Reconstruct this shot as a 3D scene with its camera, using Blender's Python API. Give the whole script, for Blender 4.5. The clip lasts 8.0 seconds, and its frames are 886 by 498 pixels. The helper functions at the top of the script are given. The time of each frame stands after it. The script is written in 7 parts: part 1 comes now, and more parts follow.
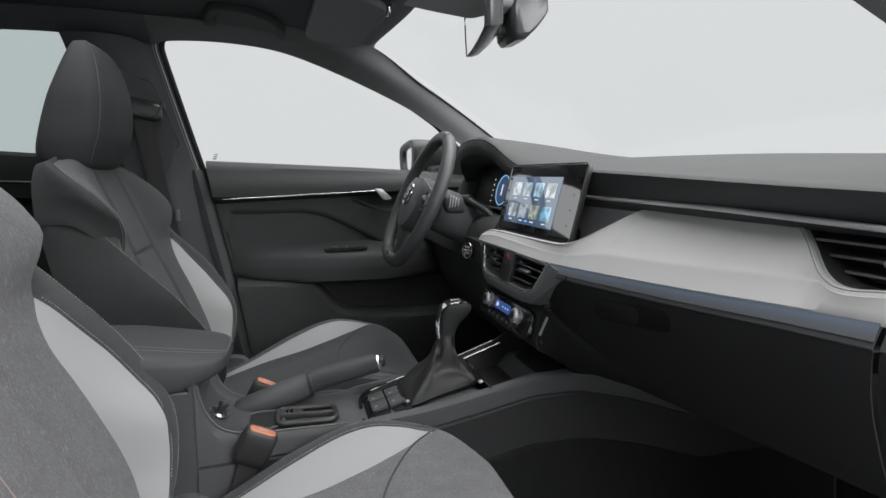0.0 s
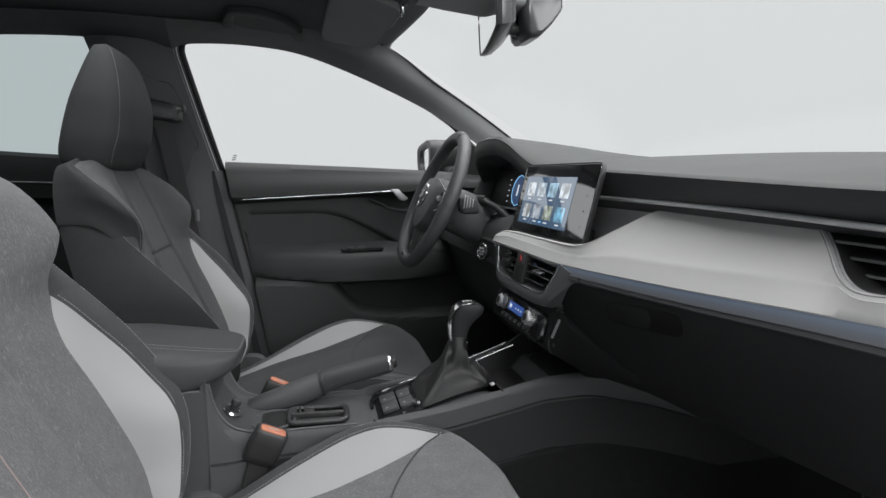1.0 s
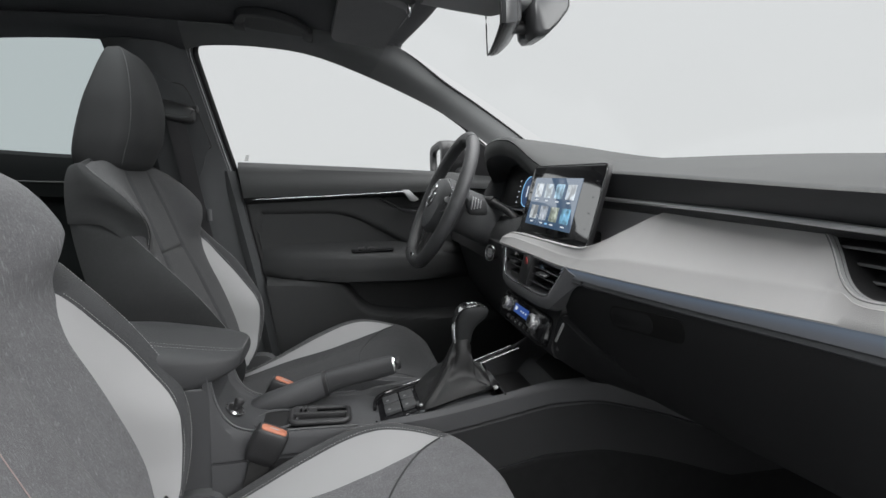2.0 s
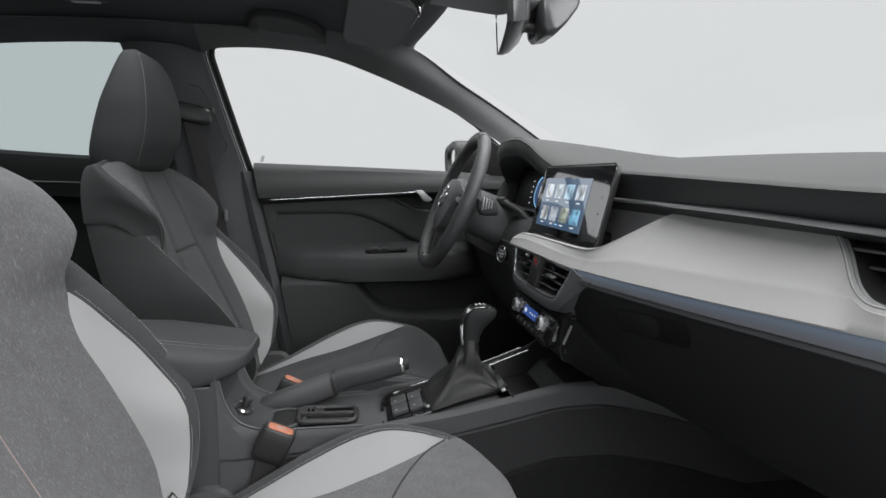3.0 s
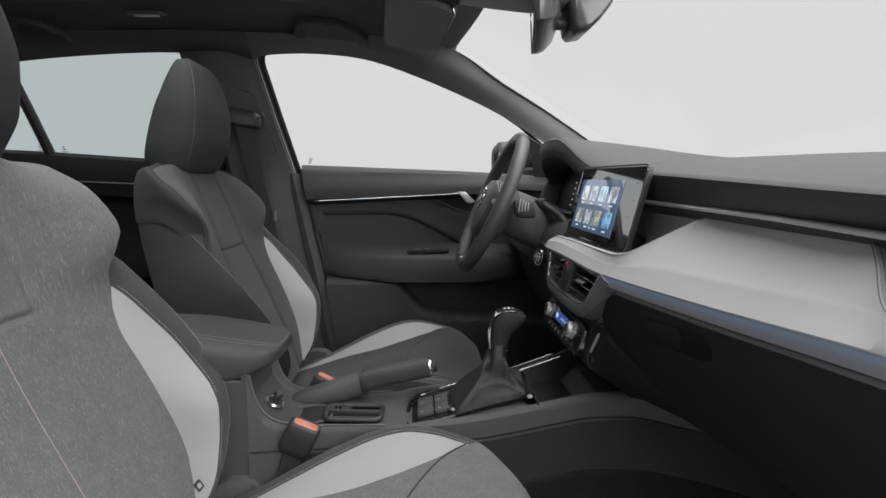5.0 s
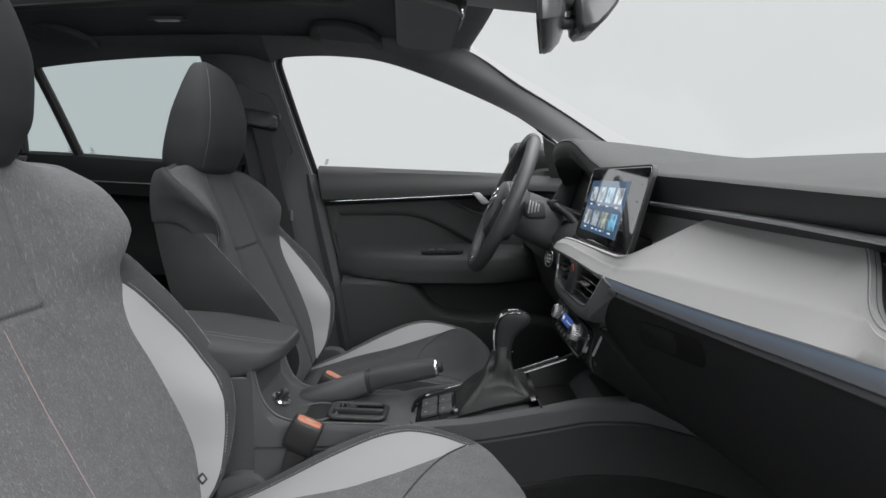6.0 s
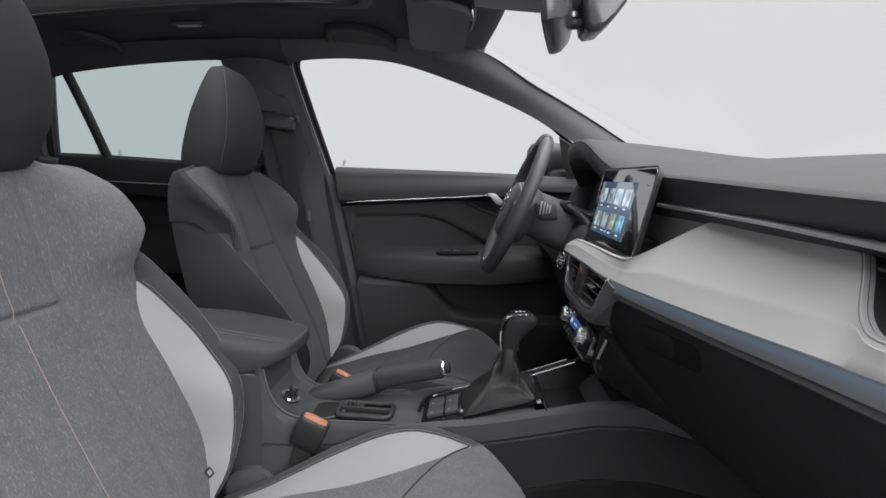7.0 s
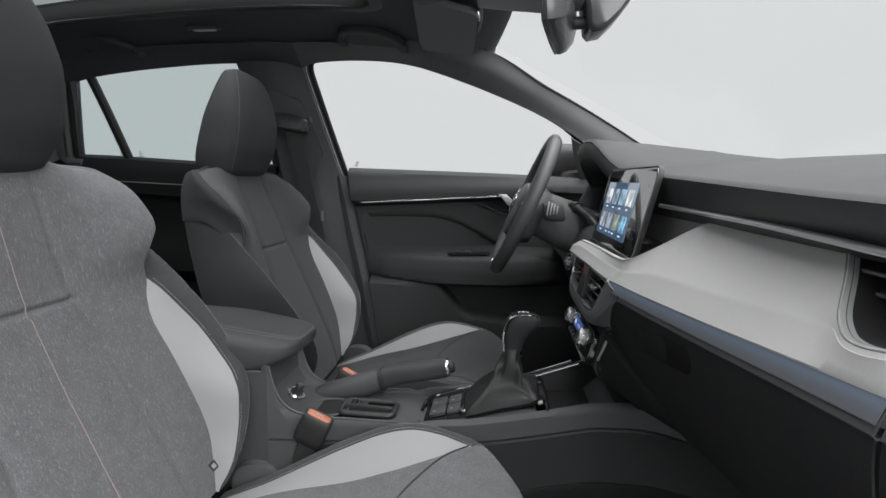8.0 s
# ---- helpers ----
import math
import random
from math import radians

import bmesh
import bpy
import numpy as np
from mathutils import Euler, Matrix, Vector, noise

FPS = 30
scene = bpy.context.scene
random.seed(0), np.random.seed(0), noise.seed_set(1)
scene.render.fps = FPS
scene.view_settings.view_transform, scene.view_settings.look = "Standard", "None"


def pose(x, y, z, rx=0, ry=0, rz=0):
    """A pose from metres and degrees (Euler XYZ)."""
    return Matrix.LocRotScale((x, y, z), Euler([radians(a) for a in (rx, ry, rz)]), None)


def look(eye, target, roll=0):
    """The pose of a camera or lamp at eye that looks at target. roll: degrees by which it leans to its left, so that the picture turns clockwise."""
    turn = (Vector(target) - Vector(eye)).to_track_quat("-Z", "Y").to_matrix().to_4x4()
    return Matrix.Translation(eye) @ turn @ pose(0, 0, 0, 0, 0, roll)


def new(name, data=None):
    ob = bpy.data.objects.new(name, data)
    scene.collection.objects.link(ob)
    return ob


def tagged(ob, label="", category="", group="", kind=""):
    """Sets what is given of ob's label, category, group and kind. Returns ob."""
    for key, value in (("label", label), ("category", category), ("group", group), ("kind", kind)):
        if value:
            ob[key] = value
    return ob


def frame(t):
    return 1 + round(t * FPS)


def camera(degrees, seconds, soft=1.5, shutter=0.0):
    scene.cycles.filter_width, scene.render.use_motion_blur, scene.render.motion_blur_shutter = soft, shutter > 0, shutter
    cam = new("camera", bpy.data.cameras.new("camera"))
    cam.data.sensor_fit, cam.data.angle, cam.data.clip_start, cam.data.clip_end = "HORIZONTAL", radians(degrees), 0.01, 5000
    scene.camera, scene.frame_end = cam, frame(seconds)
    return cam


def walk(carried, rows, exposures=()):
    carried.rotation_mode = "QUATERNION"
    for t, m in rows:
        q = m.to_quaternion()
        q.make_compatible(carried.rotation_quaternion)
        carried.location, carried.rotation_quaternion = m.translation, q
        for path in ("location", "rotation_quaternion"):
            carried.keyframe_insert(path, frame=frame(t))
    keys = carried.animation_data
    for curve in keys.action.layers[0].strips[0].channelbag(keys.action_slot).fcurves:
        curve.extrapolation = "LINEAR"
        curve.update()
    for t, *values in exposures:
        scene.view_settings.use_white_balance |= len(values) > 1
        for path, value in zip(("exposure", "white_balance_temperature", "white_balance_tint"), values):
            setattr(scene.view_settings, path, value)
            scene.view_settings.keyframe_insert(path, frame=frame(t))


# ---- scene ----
cam = camera(80.5, 8.0)
PATH = [
    (0, (-0.289, -0.906, 1.023), (0.26, 0.996, 0.743), 0.1),
    (0.5, (-0.282, -0.905, 1.023), (0.227, 1.009, 0.744), 0.1),
    (1, (-0.269, -0.904, 1.023), (0.198, 1.021, 0.744), 0.0),
    (1.5, (-0.254, -0.903, 1.023), (0.176, 1.03, 0.746), 0.1),
    (3, (-0.218, -0.902, 1.023), (0.1, 1.053, 0.748), 0.1),
    (3.5, (-0.205, -0.901, 1.023), (0.064, 1.061, 0.749), 0.1),
    (4, (-0.192, -0.902, 1.024), (0.022, 1.068, 0.749), 0.1),
    (4.5, (-0.176, -0.901, 1.024), (-0.03, 1.075, 0.751), 0.0),
    (6, (-0.12, -0.903, 1.024), (-0.136, 1.079, 0.756), 0.1),
    (6.5, (-0.101, -0.903, 1.024), (-0.168, 1.078, 0.758), 0.0),
    (7, (-0.086, -0.904, 1.025), (-0.202, 1.075, 0.759), 0.1),
    (7.5, (-0.068, -0.905, 1.024), (-0.227, 1.071, 0.76), 0.0),
    (8, (-0.053, -0.907, 1.024), (-0.252, 1.066, 0.762), 0.1),
]
walk(cam, [(t, look(eye, target, roll)) for t, eye, target, roll in PATH])

# ---- light: a white studio, bright overhead ----
world = bpy.data.worlds.new("studio")
scene.world = world
world.use_nodes = True
wn, wl = world.node_tree.nodes, world.node_tree.links
wn.clear()
w_out, w_bg = wn.new("ShaderNodeOutputWorld"), wn.new("ShaderNodeBackground")
w_tc, w_sep = wn.new("ShaderNodeTexCoord"), wn.new("ShaderNodeSeparateXYZ")
w_ramp = wn.new("ShaderNodeValToRGB")
w_map = wn.new("ShaderNodeMapRange")
wl.new(w_tc.outputs["Generated"], w_sep.inputs[0])
wl.new(w_sep.outputs["Z"], w_map.inputs["Value"])
w_map.inputs["From Min"].default_value, w_map.inputs["From Max"].default_value = -0.1, 0.9
wl.new(w_map.outputs[0], w_ramp.inputs[0])
wl.new(w_ramp.outputs[0], w_bg.inputs[0])
w_ramp.color_ramp.elements[0].color = (0.72, 0.735, 0.74, 1)
w_ramp.color_ramp.elements[1].color = (0.74, 0.755, 0.77, 1)
w_bg.inputs["Strength"].default_value = 1.0
wl.new(w_bg.outputs[0], w_out.inputs[0])


def softbox(name, place, target, sx, sy, power, color=(1.0, 1.0, 1.0)):
    la = bpy.data.lights.new(name, "AREA")
    la.shape, la.size, la.size_y, la.energy, la.color = "RECTANGLE", sx, sy, power, color
    ob = new(name, la)
    ob.matrix_world = look(place, target)
    return ob


softbox("studio_softbox", (0.2, -0.3, 4.2), (0.0, 0.0, 0.0), 6.0, 5.0, 540)
softbox("studio_softbox", (2.1, -3.4, 2.4), (-0.3, 0.0, 0.8), 4.2, 2.6, 240)


# ---- materials ----
def mat(name, color, rough=0.6, metal=0.0, spec=0.5, var=0.15, scale=30.0, bump=0.0, bump_scale=400.0, coat=0.0, sheen=0.0, rvar=0.06, stretch=(1, 1, 1), fine=0.0, fine_scale=900.0, fleck=0.0):
    """A surface: base colour varied by two noises, with fine relief."""
    m = bpy.data.materials.new(name)
    m.use_nodes = True
    nt = m.node_tree
    n, l = nt.nodes, nt.links
    b = n["Principled BSDF"]
    b.inputs["Roughness"].default_value, b.inputs["Metallic"].default_value = rough, metal
    b.inputs["Specular IOR Level"].default_value = spec
    b.inputs["Coat Weight"].default_value = coat
    b.inputs["Sheen Weight"].default_value = sheen
    tc, mp = n.new("ShaderNodeTexCoord"), n.new("ShaderNodeMapping")
    l.new(tc.outputs["Object"], mp.inputs[0])
    mp.inputs["Scale"].default_value = stretch
    big = n.new("ShaderNodeTexNoise")
    big.inputs["Scale"].default_value, big.inputs["Detail"].default_value = scale, 4
    l.new(mp.outputs[0], big.inputs["Vector"])
    mix = n.new("ShaderNodeMix")
    mix.data_type = "RGBA"
    mix.inputs[6].default_value = (*[c * (1 - var) for c in color], 1)
    mix.inputs[7].default_value = (*[min(1, c * (1 + var)) for c in color], 1)
    l.new(big.outputs[0], mix.inputs[0])
    col = mix.outputs[2]
    if fine > 0:
        sm = n.new("ShaderNodeTexNoise")
        sm.inputs["Scale"].default_value, sm.inputs["Detail"].default_value = fine_scale, 2
        l.new(mp.outputs[0], sm.inputs["Vector"])
        rp = n.new("ShaderNodeMapRange")
        rp.inputs["From Min"].default_value, rp.inputs["From Max"].default_value = 0.35, 0.65
        rp.inputs["To Min"].default_value, rp.inputs["To Max"].default_value = 1 - fine, 1 + fine
        l.new(sm.outputs[0], rp.inputs["Value"])
        mul = n.new("ShaderNodeMix")
        mul.data_type, mul.blend_type = "RGBA", "MULTIPLY"
        mul.inputs[0].default_value = 1
        l.new(col, mul.inputs[6])
        l.new(rp.outputs[0], mul.inputs[7])
        col = mul.outputs[2]
    if fleck > 0:
        # pale slubs of yarn that run up the cloth
        fm, fn, fr = n.new("ShaderNodeMapping"), n.new("ShaderNodeTexNoise"), n.new("ShaderNodeMapRange")
        l.new(tc.outputs["Object"], fm.inputs[0])
        fm.inputs["Rotation"].default_value = (radians(7), radians(20), 0)
        fm.inputs["Scale"].default_value = (0.8, 1.0, 0.13)
        fn.inputs["Scale"].default_value, fn.inputs["Detail"].default_value = 470, 3
        l.new(fm.outputs[0], fn.inputs["Vector"])
        fr.inputs["From Min"].default_value, fr.inputs["From Max"].default_value = 0.55, 0.72
        fr.inputs["To Min"].default_value, fr.inputs["To Max"].default_value = 0.0, fleck
        l.new(fn.outputs[0], fr.inputs["Value"])
        fx = n.new("ShaderNodeMix")
        fx.data_type = "RGBA"
        fx.inputs[7].default_value = (*[min(1, c * 1.9) for c in color], 1)
        l.new(fr.outputs[0], fx.inputs[0])
        l.new(col, fx.inputs[6])
        col = fx.outputs[2]
    l.new(col, b.inputs["Base Color"])
    rr = n.new("ShaderNodeMapRange")
    rr.inputs["To Min"].default_value, rr.inputs["To Max"].default_value = max(0.02, rough - rvar), min(1, rough + rvar)
    l.new(big.outputs[0], rr.inputs["Value"])
    l.new(rr.outputs[0], b.inputs["Roughness"])
    if bump > 0:
        bn, bp = n.new("ShaderNodeTexNoise"), n.new("ShaderNodeBump")
        bn.inputs["Scale"].default_value, bn.inputs["Detail"].default_value = bump_scale, 2
        l.new(mp.outputs[0], bn.inputs["Vector"])
        l.new(bn.outputs[0], bp.inputs["Height"])
        bp.inputs["Strength"].default_value, bp.inputs["Distance"].default_value = bump, 0.001
        l.new(bp.outputs[0], b.inputs["Normal"])
    return m


def glow(name, color, strength, rough=0.4, ior=1.45):
    m = bpy.data.materials.new(name)
    m.use_nodes = True
    b = m.node_tree.nodes["Principled BSDF"]
    b.inputs["Base Color"].default_value = (0.01, 0.01, 0.01, 1)
    b.inputs["Emission Color"].default_value = (*color, 1)
    b.inputs["Emission Strength"].default_value = strength
    b.inputs["Roughness"].default_value = rough
    b.inputs["IOR"].default_value = ior
    return m


def glass(name, color=(1, 1, 1)):
    m = bpy.data.materials.new(name)
    m.use_nodes = True
    n, l = m.node_tree.nodes, m.node_tree.links
    n.clear()
    out, mx, tr, gl, lw, pw = (n.new("ShaderNode" + k) for k in ("OutputMaterial", "MixShader", "BsdfTransparent", "BsdfGlossy", "LayerWeight", "MapRange"))
    tr.inputs[0].default_value = (*color, 1)
    gl.inputs["Roughness"].default_value = 0.02
    lw.inputs[0].default_value = 0.2
    pw.inputs["From Min"].default_value, pw.inputs["From Max"].default_value = 0.55, 1.0
    pw.inputs["To Min"].default_value, pw.inputs["To Max"].default_value = 0.015, 0.25
    l.new(lw.outputs["Facing"], pw.inputs["Value"])
    l.new(pw.outputs[0], mx.inputs[0])
    l.new(tr.outputs[0], mx.inputs[1])
    l.new(gl.outputs[0], mx.inputs[2])
    l.new(mx.outputs[0], out.inputs[0])
    return m


MELANGE = mat("grey_melange_fabric", (0.102, 0.102, 0.107), 0.95, spec=0.15, var=0.22, scale=45, bump=0.5, bump_scale=1600, sheen=0.1, fine=0.22, fine_scale=900, fleck=0.62)
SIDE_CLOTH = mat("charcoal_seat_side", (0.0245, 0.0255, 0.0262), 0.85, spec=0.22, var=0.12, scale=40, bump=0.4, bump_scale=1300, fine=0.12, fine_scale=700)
KNIT = mat("charcoal_woven_fabric", (0.041, 0.042, 0.044), 0.9, spec=0.2, var=0.15, scale=40, bump=0.5, bump_scale=1500, sheen=0.08, fine=0.18, fine_scale=700)
LEATHER = mat("charcoal_leatherette", (0.035, 0.036, 0.038), 0.55, spec=0.4, var=0.1, scale=25, bump=0.35, bump_scale=900)
PALE = mat("pale_grey_leatherette", (0.252, 0.252, 0.256), 0.6, spec=0.35, var=0.04, scale=14, bump=0.25, bump_scale=900)
THREAD = mat("pale_thread", (0.30, 0.30, 0.30), 0.8, var=0.1)
COPPER_THREAD = mat("copper_thread", (0.25, 0.20, 0.19), 0.8, var=0.15)
LOWER_PLASTIC = mat("black_grained_plastic", (0.0128, 0.0131, 0.0138), 0.72, spec=0.16, var=0.12, scale=12, bump=0.4, bump_scale=800)
PAD = mat("soft_dash_pad", (0.028, 0.0297, 0.030), 0.62, spec=0.4, var=0.08, scale=9, bump=0.5, bump_scale=700)
DOOR_PAD = mat("soft_door_pad", (0.0230, 0.0243, 0.0249), 0.66, spec=0.32, var=0.08, scale=9, bump=0.5, bump_scale=700)
DOOR = mat("door_grained_plastic", (0.0350, 0.0360, 0.0370), 0.66, spec=0.26, var=0.1, scale=12, bump=0.4, bump_scale=800)
PLASTIC = mat("dark_grained_plastic", (0.046, 0.047, 0.049), 0.6, spec=0.4, var=0.1, scale=12, bump=0.4, bump_scale=800)
PLASTIC_LIGHT = mat("mid_grey_plastic", (0.085, 0.087, 0.09), 0.55, spec=0.4, var=0.08, scale=12, bump=0.3, bump_scale=800)
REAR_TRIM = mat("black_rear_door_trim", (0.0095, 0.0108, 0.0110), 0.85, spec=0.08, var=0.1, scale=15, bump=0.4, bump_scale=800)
GRAB = mat("charcoal_handle_plastic", (0.030, 0.031, 0.033), 0.7, spec=0.3, var=0.1, scale=20, bump=0.3, bump_scale=800)
HANDLE = mat("black_handle_plastic", (0.0112, 0.0114, 0.0119), 0.7, spec=0.12, var=0.12, scale=12, bump=0.4, bump_scale=800)
# near-black colour that paints the shade inside small recesses
HOLE = mat("recess_shade_black", (0.007, 0.007, 0.007), 0.8, spec=0.1, var=0.1)
COIN = mat("satin_charcoal_plastic", (0.022, 0.022, 0.023), 0.4, spec=0.45, var=0.1, scale=30, bump=0.2, bump_scale=900)
# the plain blacks from here on are raised in colour for veiling glare
BLACK = mat("black_plastic", (0.023, 0.023, 0.024), 0.45, spec=0.4, var=0.15, scale=20)
GLOSS = mat("piano_black", (0.010, 0.010, 0.011), 0.12, spec=0.5, var=0.1, scale=20, coat=0.3)
CHROME = mat("satin_chrome", (0.62, 0.62, 0.63), 0.22, metal=1.0, rvar=0.01, var=0.05, scale=20)
SILVER = mat("satin_silver", (0.50, 0.50, 0.51), 0.4, metal=0.8, var=0.06, scale=20)
TRIM = mat("silver_grey_decor", (0.40, 0.396, 0.393), 0.5, metal=0.0, spec=0.45, var=0.035, scale=7, bump=0.2, bump_scale=1200)
STRIP = mat("smoked_metallic_strip", (0.125, 0.127, 0.132), 0.42, metal=0.3, var=0.06, scale=10)
ACCENT = mat("smoked_accent_strip", (0.052, 0.0535, 0.057), 0.42, metal=0.2, var=0.06, scale=10)
CLOTH = mat("dark_headliner_cloth", (0.068, 0.070, 0.074), 0.95, spec=0.1, var=0.12, scale=40, bump=0.4, bump_scale=1200)
HEAD = mat("dark_headrest_leatherette", (0.0245, 0.0255, 0.0265), 0.74, spec=0.28, var=0.1, scale=25, bump=0.35, bump_scale=900)
CONSOLE = mat("console_plastic", (0.052, 0.053, 0.056), 0.6, spec=0.4, var=0.1, scale=12, bump=0.4, bump_scale=800)
HEADER = mat("grey_header_cloth", (0.13, 0.132, 0.136), 0.95, spec=0.1, var=0.1, scale=40, bump=0.4, bump_scale=1200)
VISOR = mat("grey_visor_cloth", (0.16, 0.161, 0.164), 0.9, spec=0.15, var=0.08, scale=40, bump=0.3, bump_scale=1200)
BPILLAR = mat("dark_pillar_trim", (0.058, 0.0608, 0.0635), 0.75, spec=0.25, var=0.08, scale=25, bump=0.3, bump_scale=900)
PILLAR_LIGHT = mat("pale_pillar_lip", (0.17, 0.173, 0.176), 0.6, spec=0.3, var=0.06, scale=25)
RAIL_CLOTH = mat("grey_rail_cloth", (0.098, 0.101, 0.103), 0.95, spec=0.1, var=0.1, scale=40, bump=0.4, bump_scale=1200)
PILLAR = mat("grey_pillar_trim", (0.098, 0.101, 0.103), 0.8, spec=0.25, var=0.08, scale=25, bump=0.3, bump_scale=900)
CARPET = mat("black_carpet", (0.018, 0.018, 0.019), 1.0, spec=0.05, var=0.25, scale=80, bump=0.8, bump_scale=900)
POLISHED = mat("polished_chrome", (0.75, 0.75, 0.76), 0.14, metal=1.0, rvar=0.01, var=0.03)
SATIN_STRIP = mat("satin_chrome_strip", (0.78, 0.78, 0.79), 0.34, metal=0.85, rvar=0.02, var=0.03, scale=20)
SHELL = mat("glossy_dark_shell", (0.045, 0.046, 0.048), 0.25, spec=0.5, rvar=0.03, var=0.06, scale=20)
RIM = mat("worn_black_leather", (0.050, 0.051, 0.053), 0.48, spec=0.42, var=0.12, scale=60, bump=0.4, bump_scale=900)
RECESS = mat("mid_grey_fascia", (0.32, 0.322, 0.327), 0.6, spec=0.3, var=0.05, scale=15, bump=0.2)
LIGHT_TRIM = mat("light_grey_trim", (0.22, 0.222, 0.225), 0.6, spec=0.3, var=0.05, scale=15, bump=0.2)
SLOT = mat("dark_satin_fascia", (0.040, 0.041, 0.043), 0.5, spec=0.3, var=0.1, scale=15, bump=0.3, bump_scale=800)
SATIN_BLACK = mat("satin_black_plastic", (0.020, 0.020, 0.021), 0.5, spec=0.3, var=0.12, scale=15, bump=0.2, bump_scale=800)
BOOT = mat("soft_black_leather", (0.0145, 0.0145, 0.015), 0.46, spec=0.4, var=0.12, scale=40, bump=0.4, bump_scale=700)
SILVER_TRIM = mat("light_frame_lip", (0.36, 0.365, 0.37), 0.45, spec=0.4, var=0.06, scale=20)
RUBBER = mat("black_rubber", (0.014, 0.014, 0.0145), 0.6, spec=0.3, var=0.1)
WEB = mat("seat_belt_webbing", (0.036, 0.036, 0.038), 0.75, spec=0.3, var=0.12, scale=50, bump=0.5, bump_scale=1200)
ORANGE = mat("orange_plastic", (0.37, 0.135, 0.078), 0.5, var=0.06, scale=30)
FLOOR = mat("white_studio_floor", (0.45, 0.455, 0.46), 0.5, var=0.02, scale=2)
CLEAR = glass("clear_glass", (0.985, 0.99, 0.99))
TINT = glass("tinted_glass", (0.79, 0.832, 0.835))
ROOFGLASS = glass("tinted_roof_glass", (0.62, 0.66, 0.66))
SCREEN_GLASS = mat("display_glass", (0.004, 0.004, 0.005), 0.04, spec=0.5, var=0.0, coat=0.0)
SCREEN_GLASS.node_tree.nodes["Principled BSDF"].inputs["IOR"].default_value = 4.0
MIRROR = mat("mirror_glass", (0.93, 0.93, 0.93), 0.03, metal=1.0, var=0.01)


# ---- building helpers ----
def lerp1(pts):
    """A smooth function through (x, value) pairs."""
    pts = sorted(pts)
    xs, ys = [p[0] for p in pts], [p[1] for p in pts]
    d = [(ys[i + 1] - ys[i]) / (xs[i + 1] - xs[i]) for i in range(len(xs) - 1)]
    m = [d[0]] + [0 if d[i - 1] * d[i] <= 0 else 2 * d[i - 1] * d[i] / (d[i - 1] + d[i]) for i in range(1, len(d))] + [d[-1]]

    def f(x):
        if x <= xs[0]:
            return ys[0]
        if x >= xs[-1]:
            return ys[-1]
        i = max(k for k in range(len(xs) - 1) if xs[k] <= x)
        h = xs[i + 1] - xs[i]
        t = (x - xs[i]) / h
        return (2 * t**3 - 3 * t**2 + 1) * ys[i] + (t**3 - 2 * t**2 + t) * h * m[i] + (-2 * t**3 + 3 * t**2) * ys[i + 1] + (t**3 - t**2) * h * m[i + 1]

    return f


def spline(pts, n, closed=False):
    """n points along a Catmull-Rom curve through pts, evenly by length."""
    p = [Vector(q) for q in pts]
    k = len(p)
    out = []
    for i in range(k if closed else k - 1):
        if closed:
            a, b, c, d = p[(i - 1) % k], p[i], p[(i + 1) % k], p[(i + 2) % k]
        else:
            a, b, c, d = p[max(i - 1, 0)], p[i], p[i + 1], p[min(i + 2, k - 1)]
        for s in range(16):
            t = s / 16
            out.append(0.5 * ((2 * b) + (c - a) * t + (2 * a - 5 * b + 4 * c - d) * t * t + (3 * b - a - 3 * c + d) * t**3))
    out.append(p[0].copy() if closed else p[-1].copy())
    acc = [0.0]
    for u, v in zip(out, out[1:]):
        acc.append(acc[-1] + (v - u).length)
    res, j = [], 0
    for i in range(n):
        want = acc[-1] * i / (n if closed else n - 1)
        while j < len(acc) - 2 and acc[j + 1] < want:
            j += 1
        span = acc[j + 1] - acc[j]
        res.append(out[j].lerp(out[j + 1], 0 if span == 0 else (want - acc[j]) / span))
    return res


def part(name, bm, material, parent=None, label="", smooth=True, sharp=40):
    me = bpy.data.meshes.new(name)
    bmesh.ops.recalc_face_normals(bm, faces=bm.faces)
    for f in bm.faces:
        f.smooth = smooth
    if smooth:
        for e in bm.edges:
            if len(e.link_faces) == 2 and e.calc_face_angle(0) > radians(sharp):
                e.smooth = False
    bm.to_mesh(me)
    bm.free()
    me.materials.append(material)
    ob = new(name, me)
    if parent:
        ob.parent = parent
        if parent.data is None:
            ob.matrix_parent_inverse = Matrix.Translation(-parent.location)
    if label:
        ob["label"] = label
    return ob


def thing(name, label, category, group="", kind="", place=(0, 0, 0)):
    ob = new(name)
    ob.location = place
    ob.empty_display_size = 0.05
    return tagged(ob, label, category, group, kind)


